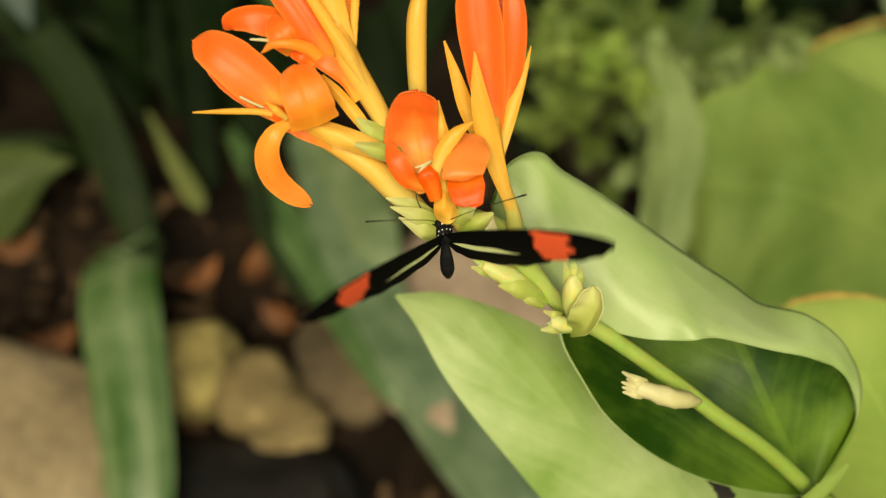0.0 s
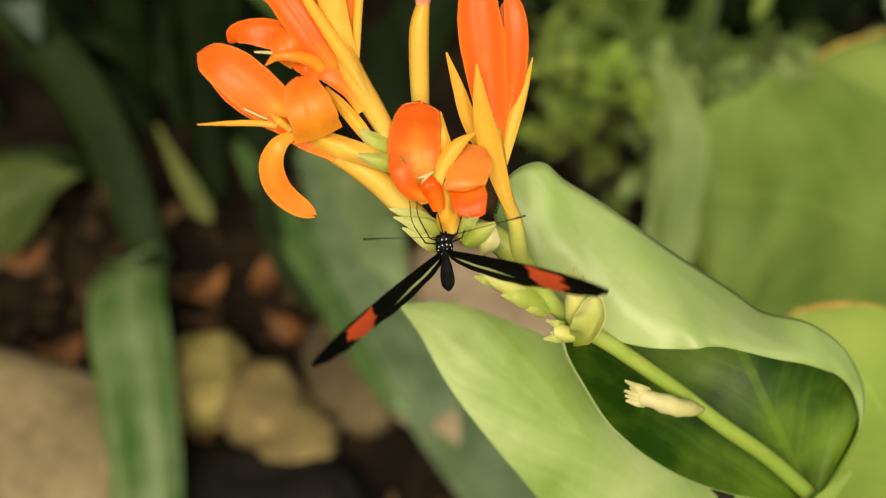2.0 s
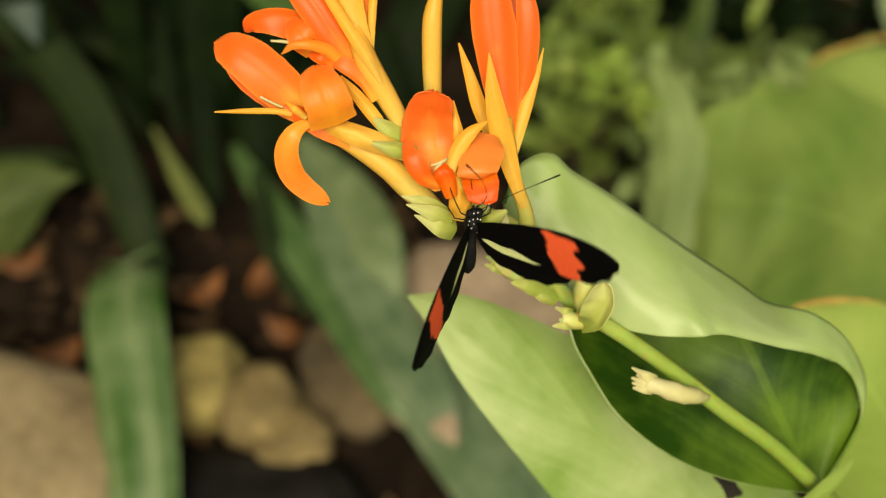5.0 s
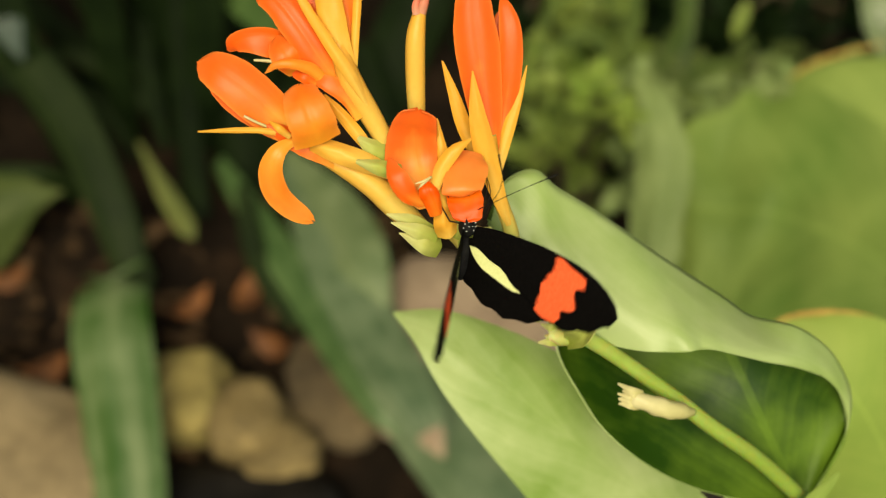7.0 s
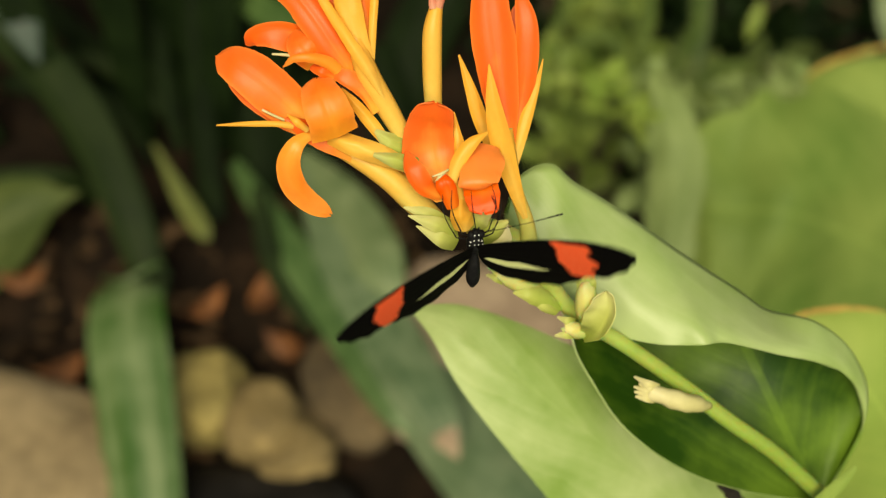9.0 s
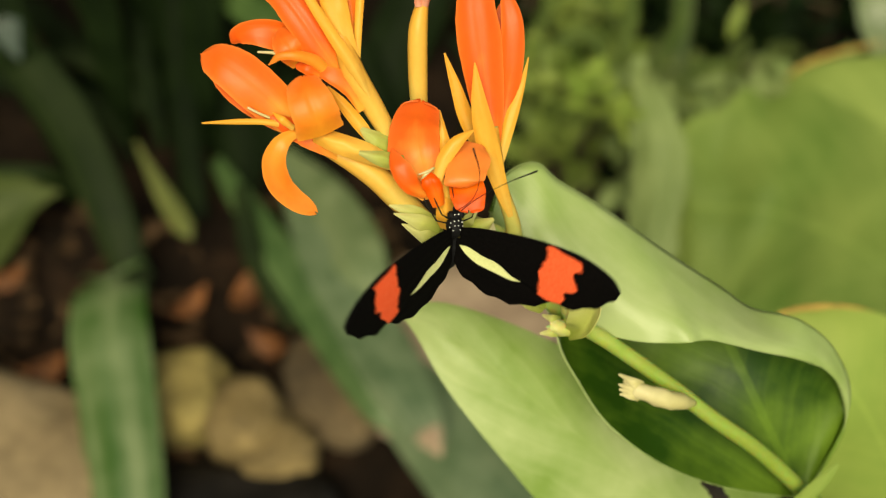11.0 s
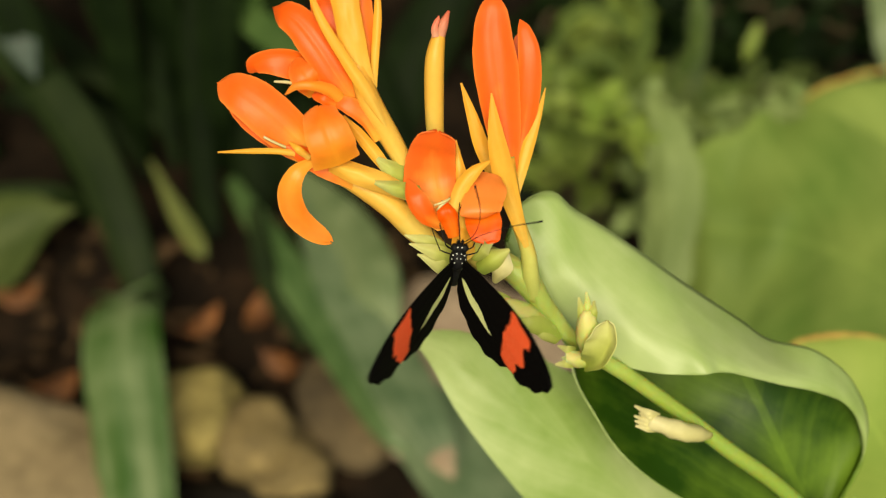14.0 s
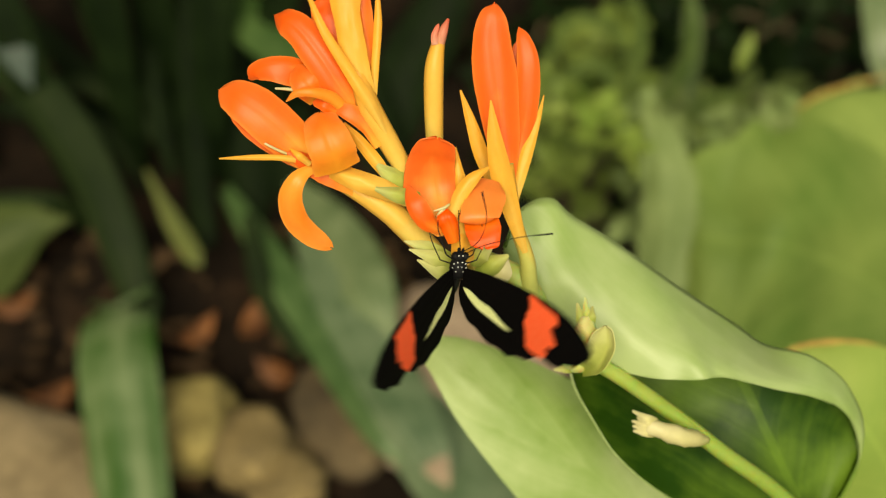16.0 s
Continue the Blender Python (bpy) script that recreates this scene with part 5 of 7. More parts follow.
bract([(21.2, 136.6, 518.3), (18.1, 136.5, 521.3), (14.1, 139.1, 522.0)], (1.7, 2.4, 0.5))
fruit([(27.8, 133.4, 518.9), (26.8, 133.8, 525.3), (26.4, 135.3, 528.7), (26.3, 137.0, 529.9)], (1.7, 2.5, 2.0, 1.4), [(-1.2, 3.6), (0.1, 5.0), (1.2, 2.6)], "pale green young fruit standing in its bract")
petal([(26.5, 131.5, 516.4), (28.9, 129.8, 522.5), (30.6, 131.3, 527.1), (30.2, 134.3, 530.4)], (0.9, 3.6, 4.7, 2.4), (0.8, 1.4, 1.3, 1.1), PALE_BRACT, canna, VIEW, -0.55, 0.0, (0, 0), 0.0, 0.16, 30, 17, "cupped pale bract", "bract")
fruit([(29.1, 133.5, 515.4), (26.5, 132.8, 517.3), (24.2, 132.6, 518.5), (22.5, 132.8, 518.6)], (1.1, 1.7, 1.8, 1.5), [(-1.4, 2.4), (-0.3, 1.0), (1.4, 2.4)], "small cream fruit with open tip")
fruit([(55.9, 125.9, 496.3), (50.7, 124.0, 501.2), (45.6, 124.0, 503.7), (41.4, 125.1, 504.5)], (1.1, 2.1, 2.0, 1.5), [(-1.4, 3.0), (-0.7, 3.6), (0.0, 4.2), (0.7, 3.2), (1.5, 5.0)], "pale cream young fruit on the stem", CREAM)

blade("leaf", [(81.7, 110.4, 473.3), (86.8, 113.6, 478.6), (91.4, 117.7, 482.0)], (3.1, 3.4, 1.0), LEAF_YELLOW, canna, VIEW, 0.3, (0, 0), 0.4, 0.08, 18, 11, 0.0, 0.0, "small lime sheath leaf at the stem")
# small jagged black piece laid on the broad leaf
jag = blade("black_jag", [(64.3, 123.8, 458.9), (67.1, 121.8, 459.3), (69.4, 119.1, 456.8)], (1.4, 3.6, 4.2), JAG_BLACK, None, VIEW, 0.2, (0, 0), 0.4, 0.1, 12, 7, 0.0, 0.3)
tagged(jag, "small jagged black patch on the broad leaf", "leaf", "dead leaves")

# ---- the butterfly ----
butterfly = new("butterfly")
butterfly.empty_display_size = 0.01
tagged(butterfly, "black butterfly with red wing bands and lemon bars, fanning", "butterfly")


def limb(name, parent, bm, material, label="", extra=()):
    ob = part(name, bm, material, None, label, True, extra)
    ob.parent = parent
    return ob


def egg(centre, size, bm=None, seg=16, tilt=0.0):
    bm = bm or bmesh.new()
    m = pose(*[c * 0.001 for c in centre], tilt, 0, 0) @ Matrix.Diagonal((*[s * 0.001 for s in size], 1))
    bmesh.ops.create_uvsphere(bm, u_segments=seg, v_segments=max(6, seg // 2), radius=1.0, matrix=m)
    return bm


antennae = {}
thorax = limb("thorax", butterfly, egg((0, 1.4, -0.6), (1.8, 2.6, 1.75)), BLACK_BODY)
head = limb("head", butterfly, egg((0, 4.1, -0.4), (1.15, 1.15, 1.1)), BLACK_BODY)
ab = stalk_bm([(0, -0.2, -0.5), (0, -2.0, -0.5), (0, -4.8, -0.5), (0, -8.8, -0.6), (0, -11.2, -0.8)], (0.8, 0.8, 1.25, 1.45, 0.6), 22, 12)
abdomen = limb("abdomen", butterfly, ab, BLACK_BODY)
for side in (-1, 1):
    limb("eye", head, egg((side * 1.0, 4.35, -0.1), (0.78, 0.88, 0.88)), BLACK_BODY)
    limb("palp", head, stalk_bm([(side * 0.35, 5.0, -0.4), (side * 0.45, 5.7, -0.2), (side * 0.5, 6.2, -0.2)], (0.28, 0.28, 0.1), 8, 6), BLACK_BODY)
    antennae[side] = limb("antenna", head, stalk_bm([(side * 0.5, 5.0, 0.3), (side * 4.0, 9.9, 4.4), (side * 9.5, 13.2, 6.8), (side * 15.4, 14.5, 7.2)], (0.09, 0.075, 0.075, 0.19), 20, 6), BLACK_BODY)
    for hip, knee, ankle, foot in (((0.9, 2.9, -1.0), (2.7, 4.2, -0.9), (4.6, 9.2, -3.6), (4.0, 11.4, -6.0)), ((1.0, 1.8, -1.2), (3.7, 2.7, -1.3), (5.9, 7.0, -4.2), (5.6, 9.2, -7.0))):
        near = [tuple(h + (q - h) * f for h, q in zip(hip, knee)) for f in (0.0, 0.9)]
        far = [tuple(q + (n - q) * f for q, n in zip(knee, ankle)) for f in (0.08, 0.9)]
        limb("leg", thorax, stalk_bm([(side * p[0], p[1], p[2]) for p in (*near, *far, foot)], (0.17, 0.14, 0.13, 0.1, 0.07), 26, 6), BLACK_BODY)
    for k, (x, y, z, r) in enumerate(((0.42, 4.75, 0.5, 0.15), (0.45, 3.3, 0.62, 0.14), (1.15, 2.9, 0.5, 0.14), (0.38, 2.4, 0.97, 0.11), (1.35, 2.0, 0.58, 0.12), (0.75, 1.4, 1.02, 0.11))):
        limb("white_spot", thorax if y < 4.0 else head, egg((side * x, y, z), (r, r, r), None, 8), WHITE)
limb("proboscis", head, stalk_bm([(0, 5.1, -0.5), (-0.3, 7.4, -0.9), (-0.7, 10.6, -2.0), (-0.6, 12.4, -4.2)], (0.13, 0.11, 0.09, 0.07), 14, 6), BLACK_BODY)


def wing(kind, side):
    """A wing in its own space, millimetres: x outwards, y forwards; slightly arched, with a scalloped rear edge."""
    nx, ny = (90, 36) if kind == "forewing" else (60, 40)
    if kind == "forewing":
        lead = glide([(-0.6, 2.7), (4, 4.1), (10, 5.1), (17, 5.8), (24.5, 5.5), (29.5, 3.9), (32.7, 1.7), (34.2, -0.9)], nx)
        trail = glide([(0, -1.2), (5, -2.4), (11, -4.6), (17, -7.4), (22.5, -8.7), (27, -7.7), (31, -5.2), (33.4, -2.7), (34.1, -1.2)], nx)
    else:
        lead = glide([(0.5, 0.6), (5, 1.2), (10, 0.6), (15, -1.0), (19, -4.2), (21.5, -7.2)], nx)
        trail = glide([(-1.2, -0.6), (-2.0, -4.4), (-0.2, -8.8), (7, -11.9), (14.5, -11.4), (21.6, -7.6)], nx)
    bm = bmesh.new()
    z0 = 0.0 if kind == "forewing" else -0.00025
    grid = []
    for i in range(nx):
        row = []
        f = i / (nx - 1)
        for j in range(ny):
            g = j / (ny - 1)
            x, y = lead[i] * (1 - g) + trail[i] * g
            y = y * 0.99 + 0.02 * x if kind == "forewing" else y * 1.06 + 0.01 * x
            scallop = (0.34 * math.sin(f * 42) + 0.16 * noise.noise((f * 60, side * 3.0, 0.5))) * max(0, g - 0.8) * 5 * min(1, f * 6) * min(1, (1 - f) * 6)
            z = 0.5 * math.sin(g * math.pi) * f - 0.9 * f * f + 0.02 * math.sin(g * 22)
            row.append((x, y + scallop, z))
        grid.append(row)
    top = [[bm.verts.new((side * x * 0.001, y * 0.001, z * 0.001 + z0)) for x, y, z in row] for row in grid]
    low = [[bm.verts.new((side * x * 0.001, y * 0.001, z * 0.001 + z0 - 0.00009)) for x, y, z in row] for row in grid]
    for i in range(nx - 1):
        for j in range(ny - 1):
            bm.faces.new((top[i][j], top[i + 1][j], top[i + 1][j + 1], top[i][j + 1]))
            bm.faces.new((low[i][j], low[i][j + 1], low[i + 1][j + 1], low[i + 1][j]))
    for i in range(nx - 1):
        for j in (0, ny - 1):
            bm.faces.new((top[i][j], top[i + 1][j], low[i + 1][j], low[i][j]))
    for j in range(ny - 1):
        bm.faces.new((top[nx - 1][j], top[nx - 1][j + 1], low[nx - 1][j + 1], low[nx - 1][j]))
    bmesh.ops.recalc_face_normals(bm, faces=bm.faces)
    label = "black forewing with a wide red band" if kind == "forewing" else "black hindwing with a lemon bar"
    return limb(kind, butterfly, bm, WING_BAND[side] if kind == "forewing" else WING_BAR[side], label)


left_wings = [wing("forewing", -1), wing("hindwing", -1)]
right_wings = [wing("forewing", 1), wing("hindwing", 1)]


def motions():
    walk(butterfly, [
        (0.0, pose(0.00041, 0.14137, 0.53606, 76.1, -1.3, 11.4)),
        (0.1, pose(0.00011, 0.14165, 0.53643, 76.3, -1.9, 9.1)),
        (0.2, pose(0.00003, 0.14180, 0.53671, 76.3, -2.1, 8.3)),
        (0.3, pose(0.00017, 0.14181, 0.53690, 76.3, -2.0, 9.0)),
        (0.4, pose(0.00036, 0.14174, 0.53703, 76.4, -1.9, 9.2)),
        (0.5, pose(0.00050, 0.14166, 0.53716, 76.3, -1.3, 11.7)),
        (0.6, pose(0.00041, 0.14136, 0.53724, 76.4, -1.2, 11.9)),
        (0.7, pose(0.00033, 0.14098, 0.53726, 76.5, -1.7, 9.9)),
        (0.8, pose(0.00024, 0.14059, 0.53729, 76.5, -1.9, 9.0)),
        (0.9, pose(0.00010, 0.14020, 0.53731, 76.6, -2.1, 8.0)),
        (1.0, pose(0.00001, 0.13985, 0.53736, 76.7, -2.4, 6.5)),
        (1.1, pose(0.00007, 0.13989, 0.53758, 76.7, -2.4, 6.3)),
        (1.2, pose(-0.00008, 0.13984, 0.53773, 76.7, -2.1, 7.8)),
        (1.3, pose(-0.00035, 0.13970, 0.53782, 76.7, -1.7, 9.3)),
        (1.4, pose(-0.00050, 0.13965, 0.53798, 77.2, -1.2, 11.8)),
        (1.5, pose(-0.00050, 0.13942, 0.53801, 77.8, -1.7, 9.7)),
        (1.6, pose(-0.00018, 0.13916, 0.53769, 78.3, -1.4, 11.0)),
        (1.7, pose(-0.00013, 0.13918, 0.53756, 78.5, -1.2, 12.5)),
        (1.8, pose(-0.00025, 0.13936, 0.53755, 78.8, -1.2, 12.6)),
        (1.9, pose(-0.00026, 0.13937, 0.53742, 79.1, -1.7, 9.9)),
        (2.0, pose(-0.00011, 0.13939, 0.53729, 79.4, -1.9, 8.8)),
        (2.1, pose(-0.00043, 0.13936, 0.53727, 79.7, -2.1, 8.3)),
        (2.2, pose(-0.00074, 0.13942, 0.53730, 80.0, -1.9, 9.0)),
        (2.3, pose(-0.00074, 0.13948, 0.53734, 79.9, -1.6, 10.9)),
        (2.4, pose(-0.00056, 0.13955, 0.53737, 80.1, -2.3, 7.2)),
        (2.5, pose(-0.00050, 0.13953, 0.53734, 79.9, -1.3, 13.0)),
        (2.6, pose(-0.00053, 0.13911, 0.53730, 79.9, -1.3, 12.9)),
        (2.7, pose(-0.00057, 0.13878, 0.53732, 79.9, -1.3, 13.3)),
        (2.8, pose(-0.00060, 0.13854, 0.53740, 79.9, -1.4, 12.6)),
        (2.9, pose(-0.00064, 0.13830, 0.53748, 79.9, -1.5, 12.3)),
        (3.0, pose(-0.00056, 0.13816, 0.53762, 80.0, -1.8, 10.8)),
        (3.1, pose(-0.00037, 0.13836, 0.53802, 79.9, -1.3, 13.5)),
        (3.2, pose(0.00004, 0.13892, 0.53867, 79.6, -1.6, 11.3)),
        (3.3, pose(0.00045, 0.13922, 0.53913, 79.4, -2.5, 6.1)),
        (3.4, pose(0.00054, 0.13915, 0.53936, 79.2, -3.3, 2.0)),
        (3.5, pose(0.00074, 0.13899, 0.53952, 78.4, -1.2, 12.7)),
        (3.6, pose(0.00132, 0.13924, 0.53975, 78.5, -1.3, 12.3)),
        (3.7, pose(0.00163, 0.13947, 0.53999, 76.9, -0.0, 16.8)),
        (3.8, pose(0.00173, 0.13945, 0.54009, 76.8, 0.6, 16.8)),
        (3.9, pose(0.00183, 0.13944, 0.54020, 76.8, 1.3, 16.8)),
        (4.0, pose(0.00194, 0.13942, 0.54031, 76.7, 2.0, 16.7)),
        (4.1, pose(0.00204, 0.13940, 0.54042, 76.7, 2.6, 16.7)),
        (4.2, pose(0.00215, 0.13939, 0.54052, 76.6, 3.3, 16.7)),
        (4.3, pose(0.00226, 0.13937, 0.54063, 76.6, 4.0, 16.7)),
        (4.4, pose(0.00237, 0.13936, 0.54074, 76.5, 4.7, 16.7)),
        (4.5, pose(0.00248, 0.13934, 0.54084, 76.5, 5.4, 16.7)),
        (4.6, pose(0.00259, 0.13933, 0.54095, 76.4, 6.0, 16.7)),
        (4.7, pose(0.00271, 0.13931, 0.54106, 76.4, 6.7, 16.7)),
        (4.8, pose(0.00282, 0.13930, 0.54116, 76.3, 7.4, 16.7)),
        (4.9, pose(0.00294, 0.13929, 0.54127, 76.3, 8.1, 16.7)),
        (5.0, pose(0.00305, 0.13927, 0.54138, 76.2, 8.8, 16.6)),
        (5.1, pose(0.00317, 0.13926, 0.54148, 76.2, 9.4, 16.6)),
        (5.2, pose(0.00329, 0.13925, 0.54159, 76.1, 10.1, 16.6)),
        (5.3, pose(0.00341, 0.13924, 0.54169, 76.0, 10.8, 16.6)),
        (5.4, pose(0.00353, 0.13923, 0.54180, 76.0, 11.5, 16.6)),
        (5.5, pose(0.00365, 0.13922, 0.54190, 75.9, 12.1, 16.6)),
        (5.6, pose(0.00378, 0.13921, 0.54201, 75.9, 12.8, 16.5)),
        (5.7, pose(0.00390, 0.13920, 0.54211, 75.8, 13.5, 16.5)),
        (5.8, pose(0.00403, 0.13919, 0.54221, 75.8, 14.2, 16.5)),
        (5.9, pose(0.00445, 0.13915, 0.54227, 77.2, 15.7, 20.5)),
        (6.0, pose(0.00494, 0.13898, 0.54223, 78.5, 17.0, 23.6)),
        (6.1, pose(0.00496, 0.13895, 0.54217, 77.0, 16.2, 16.9)),
        (6.2, pose(0.00503, 0.13917, 0.54231, 79.0, 16.0, 17.0)),
        (6.3, pose(0.00543, 0.13974, 0.54269, 80.3, 15.2, 14.4)),
        (6.4, pose(0.00583, 0.14035, 0.54311, 81.2, 14.3, 10.0)),
        (6.5, pose(0.00599, 0.14074, 0.54337, 82.2, 12.3, 7.6)),
        (6.6, pose(0.00605, 0.14089, 0.54328, 78.1, 12.6, 7.3)),
        (6.7, pose(0.00530, 0.14087, 0.54305, 73.8, 12.2, 5.0)),
        (6.8, pose(0.00470, 0.14098, 0.54296, 74.4, 13.3, 12.3)),
        (6.9, pose(0.00486, 0.14136, 0.54306, 75.0, 14.4, 19.4)),
        (7.0, pose(0.00497, 0.14156, 0.54303, 73.5, 13.4, 18.3)),
        (7.1, pose(0.00434, 0.14107, 0.54303, 71.6, 11.3, 14.3)),
        (7.2, pose(0.00371, 0.14067, 0.54308, 69.4, 8.0, 7.7)),
        (7.3, pose(0.00332, 0.14005, 0.54299, 67.9, 6.4, 2.2)),
        (7.4, pose(0.00331, 0.13960, 0.54301, 67.4, 7.8, 4.6)),
        (7.5, pose(0.00383, 0.13978, 0.54347, 69.6, 14.3, 19.7)),
        (7.6, pose(0.00435, 0.13980, 0.54379, 68.3, 13.9, 16.8)),
        (7.7, pose(0.00421, 0.13937, 0.54385, 70.0, 13.5, 16.7)),
        (7.8, pose(0.00359, 0.13877, 0.54378, 71.7, 13.1, 16.7)),
        (7.9, pose(0.00324, 0.13817, 0.54371, 72.8, 11.9, 14.1)),
        (8.0, pose(0.00337, 0.13757, 0.54364, 74.4, 11.3, 13.1)),
        (8.1, pose(0.00333, 0.13712, 0.54328, 75.4, 9.3, 9.5)),
        (8.2, pose(0.00333, 0.13698, 0.54314, 76.8, 8.0, 7.9)),
        (8.3, pose(0.00313, 0.13729, 0.54330, 78.5, 8.0, 11.4)),
        (8.4, pose(0.00292, 0.13707, 0.54309, 79.7, 7.3, 11.9)),
        (8.5, pose(0.00288, 0.13641, 0.54257, 81.3, 7.1, 15.3)),
        (8.6, pose(0.00301, 0.13588, 0.54215, 82.0, 6.5, 15.4)),
        (8.7, pose(0.00319, 0.13579, 0.54205, 82.7, 5.9, 16.0)),
        (8.8, pose(0.00338, 0.13589, 0.54207, 83.1, 4.9, 13.5)),
        (8.9, pose(0.00324, 0.13597, 0.54209, 83.7, 4.2, 12.4)),
        (9.0, pose(0.00310, 0.13642, 0.54236, 84.4, 3.4, 10.4)),
        (9.1, pose(0.00346, 0.13711, 0.54288, 83.2, 4.0, 10.6)),
        (9.2, pose(0.00372, 0.13754, 0.54321, 81.9, 4.5, 10.0)),
        (9.3, pose(0.00365, 0.13801, 0.54354, 77.7, 6.6, 13.6)),
        (9.4, pose(0.00320, 0.13848, 0.54386, 73.7, 8.4, 14.1)),
        (9.5, pose(0.00265, 0.13872, 0.54407, 72.4, 8.7, 12.6)),
        (9.6, pose(0.00253, 0.13909, 0.54425, 71.5, 9.5, 13.2)),
        (9.7, pose(0.00273, 0.13920, 0.54424, 70.2, 9.5, 11.2)),
        (9.8, pose(0.00268, 0.13919, 0.54417, 69.9, 9.3, 11.2)),
        (9.9, pose(0.00262, 0.13918, 0.54409, 69.7, 9.1, 11.2)),
        (10.0, pose(0.00257, 0.13918, 0.54402, 69.5, 8.9, 11.3)),
        (10.1, pose(0.00251, 0.13917, 0.54394, 69.3, 8.7, 11.3)),
        (10.2, pose(0.00246, 0.13916, 0.54387, 69.1, 8.5, 11.3)),
        (10.3, pose(0.00240, 0.13915, 0.54379, 68.9, 8.3, 11.4)),
        (10.4, pose(0.00235, 0.13914, 0.54372, 68.7, 8.1, 11.4)),
        (10.5, pose(0.00229, 0.13914, 0.54364, 68.5, 7.9, 11.5)),
        (10.6, pose(0.00224, 0.13913, 0.54357, 68.3, 7.7, 11.5)),
        (10.7, pose(0.00218, 0.13912, 0.54349, 68.1, 7.5, 11.6)),
        (10.8, pose(0.00213, 0.13911, 0.54342, 67.9, 7.3, 11.6)),
        (10.9, pose(0.00207, 0.13910, 0.54334, 67.7, 7.1, 11.6)),
        (11.0, pose(0.00202, 0.13910, 0.54327, 67.5, 6.9, 11.7)),
        (11.1, pose(0.00196, 0.13909, 0.54319, 67.2, 6.7, 11.7)),
        (11.2, pose(0.00191, 0.13908, 0.54312, 67.0, 6.5, 11.8)),
        (11.3, pose(0.00185, 0.13907, 0.54304, 66.8, 6.3, 11.8)),
        (11.4, pose(0.00180, 0.13906, 0.54297, 66.6, 6.1, 11.9)),
        (11.5, pose(0.00174, 0.13905, 0.54289, 66.4, 5.9, 11.9)),
        (11.6, pose(0.00169, 0.13905, 0.54282, 66.2, 5.7, 12.0)),
        (11.7, pose(0.00163, 0.13904, 0.54274, 66.0, 5.5, 12.0)),
        (11.8, pose(0.00158, 0.13903, 0.54267, 65.8, 5.3, 12.1)),
        (11.9, pose(0.00043, 0.13876, 0.54242, 66.8, -5.7, -4.5)),
        (12.0, pose(-0.00017, 0.13901, 0.54254, 67.0, -3.5, 8.7)),
        (12.1, pose(-0.00122, 0.13946, 0.54299, 67.9, -6.2, 10.5)),
        (12.2, pose(-0.00178, 0.13957, 0.54319, 68.4, -8.2, 3.9)),
        (12.3, pose(-0.00137, 0.13977, 0.54346, 67.4, -5.5, 9.1)),
        (12.4, pose(-0.00101, 0.13989, 0.54367, 67.3, -6.0, 6.4)),
        (12.5, pose(-0.00093, 0.13983, 0.54374, 66.7, -4.4, 8.7)),
        (12.6, pose(-0.00073, 0.13994, 0.54391, 66.4, -3.7, 8.9)),
        (12.7, pose(-0.00091, 0.14022, 0.54421, 66.3, -4.5, 5.3)),
        (12.8, pose(-0.00103, 0.14015, 0.54425, 66.2, -5.3, 2.0)),
        (12.9, pose(-0.00084, 0.13999, 0.54423, 65.9, -5.0, 1.4)),
        (13.0, pose(-0.00062, 0.14018, 0.54446, 66.2, -2.9, 1.9)),
        (13.1, pose(-0.00073, 0.14042, 0.54456, 66.7, -1.1, 2.0)),
        (13.2, pose(-0.00078, 0.14041, 0.54447, 67.1, -0.0, 0.3)),
        (13.3, pose(-0.00073, 0.14039, 0.54437, 67.7, 2.8, 2.7)),
        (13.4, pose(-0.00067, 0.14037, 0.54428, 68.1, 3.2, -0.5)),
        (13.5, pose(-0.00045, 0.13991, 0.54386, 68.5, 4.5, -1.6)),
        (13.6, pose(-0.00016, 0.13926, 0.54337, 69.1, 5.1, -0.0)),
        (13.7, pose(-0.00019, 0.13895, 0.54313, 69.0, 2.6, -6.7)),
        (13.8, pose(-0.00022, 0.13884, 0.54301, 68.7, 3.7, -4.0)),
        (13.9, pose(-0.00031, 0.13881, 0.54296, 68.3, 4.4, -2.2)),
        (14.0, pose(-0.00061, 0.13886, 0.54297, 68.0, 5.2, -0.3)),
        (14.1, pose(-0.00084, 0.13865, 0.54274, 68.2, 7.7, 5.6)),
        (14.2, pose(-0.00117, 0.13851, 0.54258, 66.8, 4.6, -2.2)),
        (14.3, pose(-0.00134, 0.13865, 0.54260, 66.7, 6.2, 1.3)),
        (14.4, pose(-0.00096, 0.13878, 0.54263, 65.9, 5.2, -1.1)),
        (14.5, pose(-0.00048, 0.13873, 0.54253, 66.3, 5.1, -1.3)),
        (14.6, pose(-0.00044, 0.13905, 0.54300, 67.0, 6.1, 1.0)),
        (14.7, pose(-0.00024, 0.13962, 0.54365, 68.0, 8.1, 5.8)),
        (14.8, pose(-0.00003, 0.13949, 0.54380, 68.5, 8.1, 6.0)),
        (14.9, pose(-0.00020, 0.13866, 0.54344, 68.8, 7.6, 4.7)),
        (15.0, pose(-0.00048, 0.13809, 0.54327, 68.3, 3.6, -5.3)),
        (15.1, pose(-0.00031, 0.13769, 0.54316, 69.5, 6.9, 3.2)),
        (15.2, pose(-0.00030, 0.13698, 0.54283, 69.5, 4.8, -2.3)),
        (15.3, pose(-0.00024, 0.13666, 0.54276, 70.2, 8.2, 6.9)),
        (15.4, pose(-0.00025, 0.13667, 0.54293, 69.0, 5.5, -0.5)),
